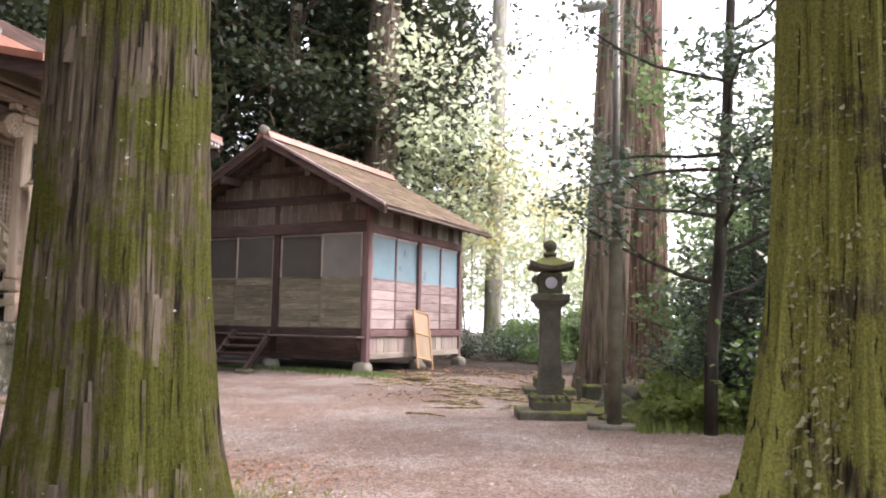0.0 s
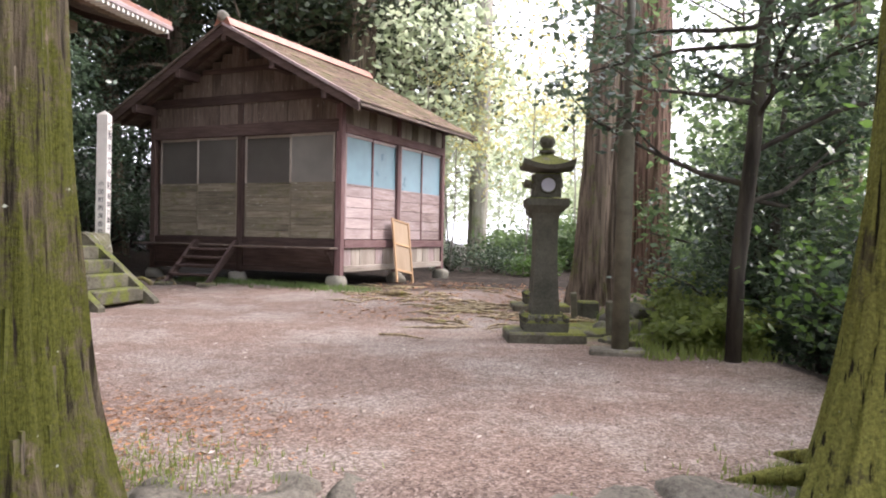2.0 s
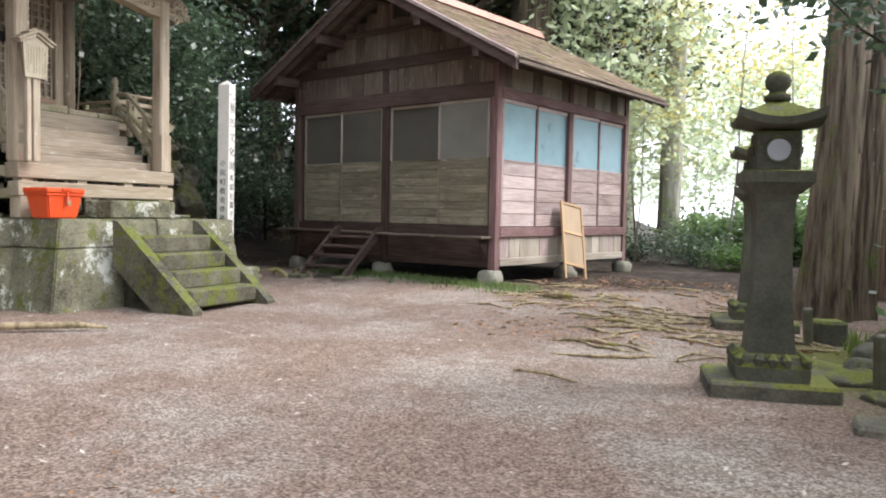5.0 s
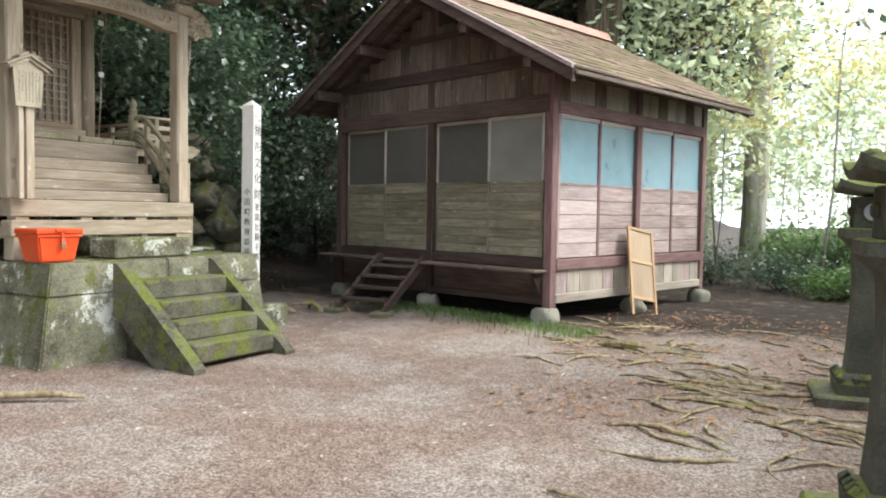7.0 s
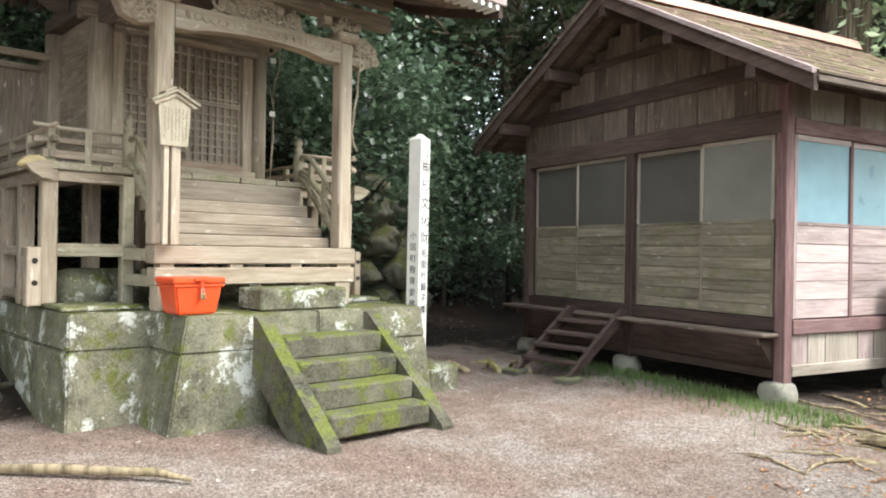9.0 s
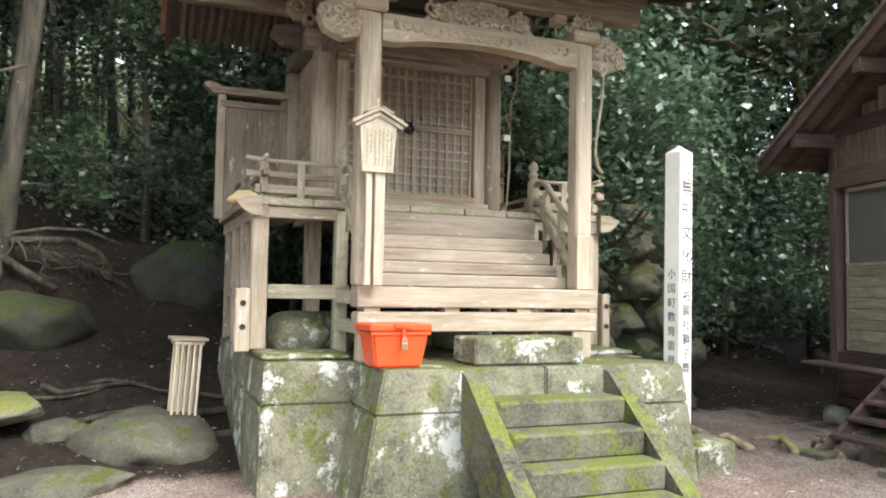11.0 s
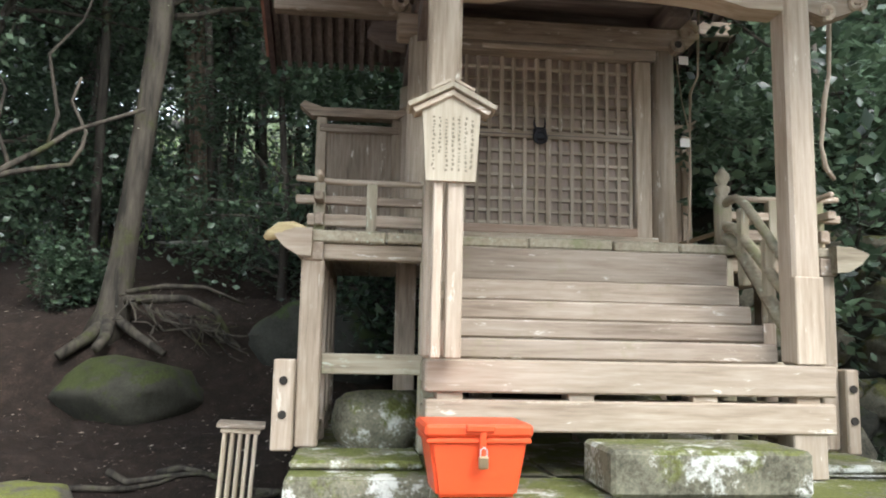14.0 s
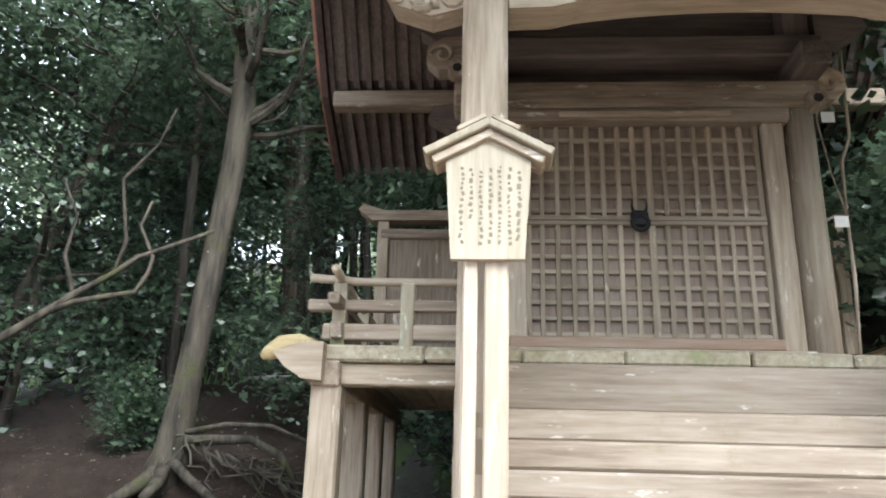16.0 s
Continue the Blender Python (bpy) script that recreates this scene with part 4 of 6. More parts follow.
# ---------------------------------------------------------------- things about the shrine
def sign_board():
    t = thing("notice_board", SHRINE @ pose(-1.06, -0.13, 0), "pale wooden notice board with faded handwriting on a post", "notice board")
    part("post", box(-0.085, -0.035, -0.02, 0.05, 1.66, 2.66, 0.006), SHP["z"], t)
    part("post", box(-0.01, 0.075, -0.02, 0.06, 1.66, 2.66, 0.006), SHP["z"], t)
    b = part("board", prism([(-0.13, 2.58), (0.13, 2.58), (0.155, 2.95), (0.0, 3.04), (-0.155, 2.95)], -0.05, -0.02, "y"), MT_BOARD, t)
    r = random.Random(2)
    for c in range(7):
        x = 0.11 - c * 0.034
        z = 2.93 - r.random() * 0.02
        while z > 2.64 + (0.1 if c in (5,) else 0) * r.random():
            h = r.uniform(0.006, 0.018) * (1.4 if c == 0 else 1)
            part("stroke", box(x - 0.006 * r.uniform(0.5, 1.3), x + 0.006 * r.uniform(0.5, 1.3), -0.0525, -0.05, z - h, z, 0, None, Matrix.Translation((x, 0, z)) @ Matrix.Rotation(r.uniform(-0.5, 0.5), 4, "Y") @ Matrix.Translation((-x, 0, -z))), MT_INK2, b)
            z -= h + r.uniform(0.006, 0.014)
    for s in (-1, 1):
        a = math.atan2(0.115, 0.22)
        part("roof_board", box(-0.01, 0.255, -0.1, 0.06, 0, 0.028, 0.004, None, Matrix.Translation((0, 0, 3.075)) @ Matrix.Diagonal((s, 1, 1, 1)) @ Matrix.Rotation(a, 4, "Y")), MT_BOARD, t)
        part("roof_board", box(-0.01, 0.235, -0.075, 0.05, -0.03, 0.0, 0.003, None, Matrix.Translation((0, 0, 3.07)) @ Matrix.Diagonal((s, 1, 1, 1)) @ Matrix.Rotation(a, 4, "Y")), SHP["x"], t)
        part("ridge_cap", box(-0.005, 0.11, -0.095, 0.055, 0.028, 0.045, 0.003, None, Matrix.Translation((0, 0, 3.08)) @ Matrix.Diagonal((s, 1, 1, 1)) @ Matrix.Rotation(a, 4, "Y")), SHP["x"], t)


sign_board()


def red_box():
    t = thing("offering_box", SHRINE @ pose(-0.945, -0.32, 1.03, 0, 0, 3) @ Matrix.Diagonal((0.97, 1, 1.06, 1)), "orange-red plastic box with a lid and a padlock", "box")
    part("tub", frustum(-0.245, 0.245, -0.17, 0.17, 0.0, 0.27, -0.195, 0.195, -0.14, 0.14), MT_RED, t)
    part("lid", box(-0.265, 0.265, -0.19, 0.19, 0.262, 0.318, 0.014), MT_RED, t)
    part("rim", box(-0.255, 0.255, -0.182, 0.182, 0.235, 0.258, 0.006), MT_RED, t)
    part("lid_grip", box(-0.07, 0.07, -0.21, -0.18, 0.285, 0.32, 0.008), MT_RED, t)
    part("hasp", box(-0.002, 0.03, -0.2, -0.175, 0.18, 0.29, 0.004), MT_RED, t)
    p = part("padlock", box(-0.008, 0.04, -0.215, -0.19, 0.13, 0.185, 0.006), MT_BRASS, t, "small brass padlock")
    part("shackle", tube([(0.0, -0.203, 0.18), (0.0, -0.203, 0.21), (0.016, -0.203, 0.222), (0.032, -0.203, 0.21), (0.032, -0.203, 0.18)], [0.004] * 5, 6), MT_LAMP, p)


red_box()


def text_mesh(body, size, material, parent, m, name="lettering"):
    c = bpy.data.curves.new("t", "FONT")
    c.body, c.size, c.extrude, c.align_x, c.align_y = body, size, 0.0012, "CENTER", "CENTER"
    o = bpy.data.objects.new("t", c)
    scene.collection.objects.link(o)
    bpy.context.view_layer.update()
    me = bpy.data.meshes.new_from_object(o.evaluated_get(bpy.context.evaluated_depsgraph_get()))
    bpy.data.objects.remove(o)
    bpy.data.curves.remove(c)
    me.materials.clear()
    me.materials.append(material)
    ob = new(name, me)
    ob.parent = parent
    ob.matrix_local = m
    return ob


def white_post():
    t = thing("inscribed_post", SHRINE @ pose(1.755, -0.375, 0.03, 0.3, 0.2, 12), "white painted square post with black lettering", "post")
    b = part("shaft", prism([(-0.085, 0.0), (0.085, 0.0), (0.085, 2.9), (-0.085, 2.9)], -0.085, 0.085, "y"), MT_WHITE, t)
    bm = bmesh.new()
    q = [bm.verts.new(p) for p in ((-0.085, -0.085, 2.9), (0.085, -0.085, 2.9), (0.085, 0.085, 2.9), (-0.085, 0.085, 2.9))]
    top = bm.verts.new((0, 0, 2.975))
    for i in range(4):
        bm.faces.new((q[i], q[(i + 1) % 4], top))
    part("tip", bm, MT_WHITE, t)
    z = 2.56
    for k, ch in enumerate("無形文化財祇園社獅子舞"):
        s = 0.15 if k < 5 else 0.108
        text_mesh(ch, s, MT_INK, b, pose(0.01, -0.0865, z, 90, 0, 0))
        z -= s * (1.35 if k < 5 else 1.2) if k != 4 else 0.17
    for k, ch in enumerate("小国町"):
        text_mesh(ch, 0.05, MT_INK2, b, pose(0.035, -0.0865, 2.78 - k * 0.07, 90, 0, 0))
    for k, ch in enumerate("指定"):
        text_mesh(ch, 0.05, MT_INK2, b, pose(-0.035, -0.0865, 2.76 - k * 0.12, 90, 0, 0))
    for k, ch in enumerate("小国町教育委員会"):
        text_mesh(ch, 0.095, MT_INK, b, pose(-0.0865, 0.0, 1.78 - k * 0.13, 90, 0, -90))


white_post()


def slat_stand():
    t = thing("slatted_stand", SHRINE @ pose(-2.4, 1.78, 0.27, 0, 3, 6) @ Matrix.Diagonal((1, 1, 1.08, 1)), "small slatted bamboo stand with a flat wooden top", "stand")
    part("top_board", box(-0.17, 0.17, -0.14, 0.14, 0.77, 0.8, 0.006), SH["x"], t)
    part("top_frame", box(-0.14, 0.14, -0.11, 0.11, 0.735, 0.77, 0.004), MT_BAMBOO, t)
    for k in range(5):
        x = -0.11 + k * 0.055
        for y in (-0.09, 0.09):
            part("slat", tube([(x, y, 0), (x, y, 0.74)], [0.014, 0.014], 8), MT_BAMBOO, t)
    for y in (-0.105, 0.105):
        part("foot_rail", box(-0.2, 0.2, y - 0.015, y + 0.015, 0.06, 0.085, 0.003), SH["x"], t)


slat_stand()


# ---------------------------------------------------------------- hut
hut = thing("wooden_hut", HUT, "old boarded wooden hut with sliding panels and blue panes", "hut")


def hp(name, x0, x1, y0, y1, z0, z1, mat, bevel=0.007, label="", parent=None):
    return part(name, box(x0, x1, y0, y1, z0, z1, bevel), mat, parent or hut, label)


L, D = 4.6, 4.3
for x in (-L, -L / 2, 0.0):
    for y in (0.0, D / 2, D):
        if x == -L / 2 and y == D / 2:
            continue
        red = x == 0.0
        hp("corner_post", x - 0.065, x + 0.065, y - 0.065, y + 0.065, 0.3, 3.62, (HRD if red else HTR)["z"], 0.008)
# right wall
hp("ground_beam", -0.06, 0.07, 0.07, D - 0.07, 0.37, 0.49, HPF["y"])
for k in range(14):
    y = 0.07 + k * (D - 0.14) / 14
    hp("skirt_board", 0.0 + 0.004 * (k % 3), 0.03 + 0.004 * (k % 3), y + 0.003, y + (D - 0.14) / 14 - 0.003, 0.49, 0.83, HPF["z"] if k % 4 else HPK["z"], 0.003)
    hp("frieze_board", 0.0 + 0.004 * (k % 2), 0.028 + 0.004 * (k % 2), y + 0.003, y + (D - 0.14) / 14 - 0.003, 3.1, 3.75, HPF["z"] if k % 3 else HGB["z"], 0.003)
hp("sill", -0.06, 0.08, 0.06, D - 0.06, 0.82, 0.97, HRD["y"])
hp("head_beam", -0.06, 0.08, 0.06, D - 0.06, 2.95, 3.12, HRD["y"])
for bay in (0, 1):
    y0 = 0.08 + bay * 2.13
    for k in (0, 1):
        a, b = y0 + k * 1.03, y0 + k * 1.03 + 1.03
        off = 0.02 if k == 0 else -0.015
        pn = part("sliding_panel", box(off, off + 0.03, a + 0.02, b - 0.02, 1.98, 2.02, 0.004), HPK["y"], hut, "sliding panel with a blue pane over boards")
        for yy in (a + 0.03, b - 0.03):
            hp("stile", off - 0.004, off + 0.034, yy - 0.028, yy + 0.028, 0.98, 2.95, HRD["z"] if yy > a + 0.5 else HPK["z"], 0.004, parent=pn)
        hp("top_rail", off - 0.002, off + 0.033, a + 0.05, b - 0.05, 2.89, 2.95, HPL["y"], 0.004, parent=pn)
        hp("pane", off + 0.008, off + 0.014, a + 0.05, b - 0.05, 2.02, 2.89, GL_BLUE, 0.0, "blue frosted pane", parent=pn)
        for j in range(5):
            z = 0.985 + j * 0.2
            hp("board", off + 0.003, off + 0.022, a + 0.055, b - 0.055, z, z + 0.194, HPL["y"] if bay == 0 and k == 0 else HPK["y"], 0.004, parent=pn)
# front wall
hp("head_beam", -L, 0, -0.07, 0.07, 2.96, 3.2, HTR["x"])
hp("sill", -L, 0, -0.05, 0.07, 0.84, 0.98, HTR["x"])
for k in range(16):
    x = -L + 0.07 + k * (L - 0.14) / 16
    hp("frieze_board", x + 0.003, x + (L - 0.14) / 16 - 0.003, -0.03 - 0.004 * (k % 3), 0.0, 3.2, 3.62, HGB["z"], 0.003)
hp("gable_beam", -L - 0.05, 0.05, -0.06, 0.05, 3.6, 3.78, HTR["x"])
SL = 0.535
RIDGE_Z = 4.9
for k in range(18):
    x = -L + k * L / 18
    zt = RIDGE_Z - 0.02 - SL * max(abs(x + L / 2), abs(x + L / 18 + L / 2))
    if zt > 3.82:
        hp("gable_board", x + 0.003, x + L / 18 - 0.003, -0.02 - 0.004 * (k % 3), 0.005, 3.78, zt, HGB["z"], 0.003)
hp("gable_rail", -3.3, -1.3, -0.05, 0.03, 4.22, 4.32, HTR["x"])
hp("vent_hole", -2.13, -1.83, -0.045, -0.02, 4.45, 4.7, MT_HOLE_SHADE, 0.0)
hp("vent_frame", -2.17, -2.13, -0.055, -0.02, 4.42, 4.74, HTR["z"], 0.004)
hp("vent_frame", -1.83, -1.79, -0.055, -0.02, 4.42, 4.74, HTR["z"], 0.004)
FRONT = ((-4.46, -3.42, 0.012, GL_GREY), (-3.43, -2.37, -0.03, GL_GREY), (-2.23, -1.1, 0.012, GL_GREY), (-1.13, -0.1, -0.03, GL_PALE))
for a, b, off, glass in FRONT:
    pn = part("sliding_panel", box(a + 0.02, b - 0.02, off, off + 0.03, 2.01, 2.045, 0.004), HFR["x"], hut, "sliding panel with a grey pane over grey boards")
    for xx in (a + 0.024, b - 0.024):
        hp("stile", xx - 0.022, xx + 0.022, off - 0.004, off + 0.03, 2.045, 2.96, HPF["z"], 0.004, parent=pn)
        hp("lower_stile", xx - 0.02, xx + 0.02, off - 0.003, off + 0.03, 0.99, 2.01, HFR["z"], 0.004, parent=pn)
    hp("top_rail", a + 0.046, b - 0.046, off - 0.002, off + 0.03, 2.91, 2.96, HPF["x"], 0.004, parent=pn)
    hp("pane", a + 0.04, b - 0.04, off + 0.01, off + 0.016, 2.045, 2.91, glass, 0.0, "dull grey pane", parent=pn)
    for j in range(8):
        z = 0.99 + j * 0.128
        hp("board", a + 0.04, b - 0.04, off + 0.004 + 0.003 * (j % 2), off + 0.024, z, z + 0.124, HFR["x"], 0.004, parent=pn)
# left and back walls close the hut
hp("wall_panel", -L - 0.03, -L + 0.03, 0.06, D - 0.06, 0.45, 3.8, HGB["y"], 0.0)
hp("wall_panel", -L, 0, D - 0.03, D + 0.03, 0.45, 3.8, HGB["x"], 0.0)
part("gable_end", prism([(-L, 3.78), (0, 3.78), (-L / 2, RIDGE_Z)], D - 0.03, D + 0.03, "y"), HGB["z"], hut)
# narrow veranda and dark skirt below
hp("veranda_board", -L - 0.22, -2.42, -0.36, -0.07, 0.8, 0.84, HGB["x"], 0.01)
hp("veranda_board", -2.36, 0.02, -0.34, -0.07, 0.79, 0.83, HGB["x"], 0.01)
for x in (-4.5, -2.35, -0.1):
    hp("veranda_bracket", x - 0.03, x + 0.03, -0.3, -0.07, 0.7, 0.79, HTR["y"], 0.01)
part("loose_brace", prism([(-0.3, 0.78), (-0.07, 0.78), (-0.07, 0.45)], -0.12, -0.07, "x"), HTR["z"], hut)
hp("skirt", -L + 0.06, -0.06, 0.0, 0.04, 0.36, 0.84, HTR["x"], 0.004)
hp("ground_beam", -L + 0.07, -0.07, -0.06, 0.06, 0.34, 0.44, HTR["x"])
hp("floor", -L, 0, 0.05, D, 0.84, 0.9, HTR["x"], 0.0)
# roof
OV, F0, F1 = 0.74, -0.56, D + 0.36
for s in (-1, 1):
    def slope(u):
        return RIDGE_Z - SL * u
    cx = -L / 2
    end = L / 2 + OV
    for nm, t0, t1, mat, ua, ub, ya, yb in (("roof_deck", 0.06, 0.1, HGB["y"], 0, end - 0.03, F0 + 0.05, F1),):
        part(nm, prism([(cx + s * ua, slope(ua) + t0), (cx + s * ub, slope(ub) + t0), (cx + s * ub, slope(ub) + t1), (cx + s * ua, slope(ua) + t1)], ya, yb, "y"), mat, hut)
    nrow = 16
    for j in range(nrow):
        u0, u1 = end * j / nrow, end * (j + 1) / nrow + 0.03
        ncol = 5
        for k in range(ncol):
            ya, yb = F0 + (F1 - F0) * k / ncol, F0 + (F1 - F0) * (k + 1) / ncol - 0.012
            h = 0.1 + 0.012 * ((j * 7 + k * 3) % 4) / 3
            part("roof_board", prism([(cx + s * u0, slope(u0) + h), (cx + s * u1, slope(u1) + h + 0.02), (cx + s * u1, slope(u1) + h + 0.045), (cx + s * u0, slope(u0) + h + 0.025)], ya, yb, "y"), ROOF, hut)
    part("barge_board", prism([(cx, slope(0) - 0.06), (cx + s * end, slope(end) - 0.06), (cx + s * end, slope(end) + 0.1), (cx, slope(0) + 0.1)], F0 - 0.04, F0 + 0.02, "y"), HTR["x"], hut)
    part("verge_strip", prism([(cx, slope(0) + 0.1), (cx + s * end, slope(end) + 0.1), (cx + s * end, slope(end) + 0.155), (cx, slope(0) + 0.155)], F0 - 0.07, F0 + 0.05, "y"), HGB["x"] if s < 0 else HPK["x"], hut)
    for k in range(10):
        y = F0 + 0.3 + k * (F1 - F0 - 0.4) / 9
        part("rafter", prism([(cx + s * 0.05, slope(0.05) - 0.03), (cx + s * (end - 0.05), slope(end - 0.05) - 0.03), (cx + s * (end - 0.05), slope(end - 0.05) + 0.06), (cx + s * 0.05, slope(0.05) + 0.06)], y - 0.03, y + 0.03, "y"), HTR["x"], hut)
    for u, zz in ((L / 2, 0.0), (L / 4, 0.0)):
        x = cx + s * u
        hp("purlin", x - 0.065, x + 0.065, F0 - 0.02, F1 - 0.1, slope(u) - 0.2, slope(u) - 0.03, HTR["y"])
    hp("eaves_strip", cx + s * end - 0.03, cx + s * end + 0.03, F0, F1, slope(end) + 0.03, slope(end) + 0.09, HGB["y"])
hp("ridge_beam", -L / 2 - 0.06, -L / 2 + 0.06, F0 - 0.02, F1 - 0.1, RIDGE_Z - 0.2, RIDGE_Z - 0.03, HTR["y"])
part("ridge_cap", prism([(-L / 2 - 0.2, RIDGE_Z + 0.08), (-L / 2 - 0.11, RIDGE_Z + 0.24), (-L / 2 + 0.11, RIDGE_Z + 0.24), (-L / 2 + 0.2, RIDGE_Z + 0.08)], F0 - 0.06, F1, "y"), ROOFTIN, hut, "rusty red tin ridge cap")
o = part("ridge_ornament", rock((0.15, 0.1, 0.13), 4, 2, 0, 0.4), ST_FOOT, hut, "weathered pale ridge-end ornament", True)
o.location = (-L / 2, F0 - 0.04, RIDGE_Z + 0.26)
# stones under the posts
for k, (x, y) in enumerate(((-0.04, -0.02), (-L / 2 - 0.05, 0.0), (-L, 0.0), (0.0, D / 2), (0.02, D), (-L, D))):
    o = solid("foot_stone", rock((0.2, 0.19, 0.2), k, 3, 0.35, 0.2), ST_FOOT, HUT @ pose(x, y, 0.17), "pale rounded foundation stone under a hut post", "stone", "hut foundation stones", smooth=True)


def hut_steps():
    t = thing("wooden_steps", HUT @ pose(-2.66, -0.34, 0, 0, 0, 14), "short steep wooden steps leading to the hut", "steps")
    top, foot = (0.0, 0.86), (-1.02, 0.2)
    for x in (-0.42, 0.42):
        part("stringer", prism([(-1.1, 0.14), (-0.94, 0.14), (0.12, 0.8), (0.12, 0.92), (0.02, 0.92)], x - 0.03, x + 0.03, "x"), HTR["y"], t)
        part("foot_block", box(x - 0.13, x + 0.13, -1.22, -0.92, 0.04, 0.15, 0.02), ST_MOSS, t)
    for k in range(4):
        f = (k + 0.55) / 4.3
        y, z = lerp(-1.0, 0.0, f), lerp(0.2, 0.86, f)
        part("tread", box(-0.4, 0.4, y - 0.11, y + 0.11, z - 0.02, z + 0.02, 0.005), HTR["x"], t)


hut_steps()


def lean_frame():
    t = thing("screen_frame", HUT @ pose(0.46, 1.74, 0.09, -11, -15, -8), "pale wooden screen frame leaning on the hut wall", "frame")
    for y in (-0.28, 0.24):
        part("stile", box(-0.018, 0.018, y, y + 0.045, 0.0, 1.36, 0.004), NEWW["z"], t)
    for z in (0.24, 0.8, 1.31):
        part("rail", box(-0.017, 0.017, -0.236, 0.24, z, z + 0.045, 0.004), NEWW["y"], t)
    part("sheet", box(-0.008, 0.0, -0.236, 0.24, 0.84, 1.31, 0.0), MT_PLY, t, "plywood sheet")
    part("sheet", box(-0.008, 0.0, -0.236, 0.24, 0.285, 0.8, 0.0), MT_PLY, t, "plywood sheet")


lean_frame()
shed = thing("lean_to", HUT @ pose(-6.6, 3.0, 1.0) @ Matrix.Diagonal((0.6, 0.6, 0.8, 1)), "small grey shed roof behind the hut", "shed")
part("roof", box(-0.9, 0.9, -0.7, 0.7, 0, 0.04, 0.006, None, Matrix.Translation((0, 0, 2.1)) @ Matrix.Rotation(radians(-28), 4, "Y")), HFR["x"], shed)
part("wall", box(-0.5, 0.8, -0.5, 0.5, -0.4, 1.75, 0.01), HGB["z"], shed)
part("fascia", box(-0.85, 0.9, -0.72, -0.68, -0.04, 0.05, 0.004, None, Matrix.Translation((0, 0, 2.1)) @ Matrix.Rotation(radians(-28), 4, "Y")), MT_LAMP, shed)


# ---------------------------------------------------------------- lanterns, light pole, stakes
def lantern():
    t = thing("stone_lantern", pose(1.385, 10.02, 0, 0, 0, 4) @ Matrix.Diagonal((0.96, 0.96, 0.94, 1)), "tall mossy stone lantern on a square stone base", "lantern", "stone lanterns")
    part("base_slab", box(-0.42, 0.42, -0.34, 0.36, -0.06, 0.115, 0.02), ST_MOSS, t, "moss-covered slab")
    part("plinth_block", lathe([(0.235, 0.11), (0.24, 0.21), (0.215, 0.24), (0.19, 0.285), (0.15, 0.3)], square=True), ST_LAN, t)
    for k in range(16):
        a = 2 * math.pi * k / 16
        sx = 0.19 / max(abs(math.cos(a)), abs(math.sin(a)))
        part("petal", tube([(sx * math.cos(a), sx * math.sin(a), 0.3), (sx * 1.13 * math.cos(a), sx * 1.13 * math.sin(a), 0.255), (sx * 1.2 * math.cos(a), sx * 1.2 * math.sin(a), 0.215)], [0.02, 0.04, 0.018], 7), ST_LAN, t)
    part("shaft", lathe([(0.155, 0.3), (0.152, 0.34), (0.132, 0.6), (0.12, 0.9), (0.118, 1.2), (0.126, 1.36), (0.14, 1.42)], square=True), ST_LAN, t)
    part("platform", lathe([(0.15, 1.42), (0.19, 1.46), (0.225, 1.5), (0.225, 1.575), (0.19, 1.585)], square=True), ST_LAN, t)
    f = part("fire_box", box(-0.145, 0.145, -0.145, 0.145, 1.58, 1.86, 0.012), ST_LAN, t)
    for y, s in ((-0.146, -1), (0.146, 1)):
        part("round_window", tube([(0, y - 0.004, 1.725), (0, y + 0.004, 1.725)], [0.082, 0.082], 24), GL_LAMP, f, "milky round pane")
        part("window_ring", tube([(0.086 * math.cos(a), y * 1.02, 1.725 + 0.086 * math.sin(a)) for a in [2 * math.pi * q / 20 for q in range(21)]], [0.011] * 21, 6), ST_LAN, f)
    for x in (-0.146, 0.146):
        part("side_knob", box(x - 0.03, x + 0.03, -0.06, 0.06, 1.69, 1.77, 0.02), ST_LAN, f)
    # roof with upturned corners
    bm = bmesh.new()
    nn = 12
    for lvl in (0, 1):
        g = {}
        for i in range(nn + 1):
            for j in range(nn + 1):
                x, y = -1 + 2 * i / nn, -1 + 2 * j / nn
                m = max(abs(x), abs(y))
                cor = (abs(x) * abs(y)) ** 2
                z = (1.98 + 0.13 * (1 - m) ** 1.0 - 0.04 * m + 0.075 * cor * m) if lvl else (1.86 + 0.03 * m + 0.06 * cor * m)
                g[i, j] = bm.verts.new((x * 0.28 * (1 if lvl else 0.97), y * 0.28 * (1 if lvl else 0.97), z))
        for i in range(nn):
            for j in range(nn):
                q = (g[i, j], g[i + 1, j], g[i + 1, j + 1], g[i, j + 1])
                bm.faces.new(q if lvl else q[::-1])
        if lvl:
            hi = g
        else:
            lo = g
    rim = [(i, 0) for i in range(nn)] + [(nn, j) for j in range(nn)] + [(i, nn) for i in range(nn, 0, -1)] + [(0, j) for j in range(nn, 0, -1)]
    for a, b2 in zip(rim, rim[1:] + rim[:1]):
        bm.faces.new((lo[a], lo[b2], hi[b2], hi[a]))
    part("cap", bm, ST_LAN, t, "mossy stone cap")
    part("finial", lathe([(0.09, 2.08), (0.09, 2.12), (0.06, 2.13), (0.055, 2.15), (0.08, 2.18), (0.088, 2.22), (0.07, 2.265), (0.03, 2.29)], 16), ST_LAN, t, smooth=True)
    return t


lan = lantern()
copy_thing(lan, pose(1.52, 13.05, 0.02, 0, 0, 3))


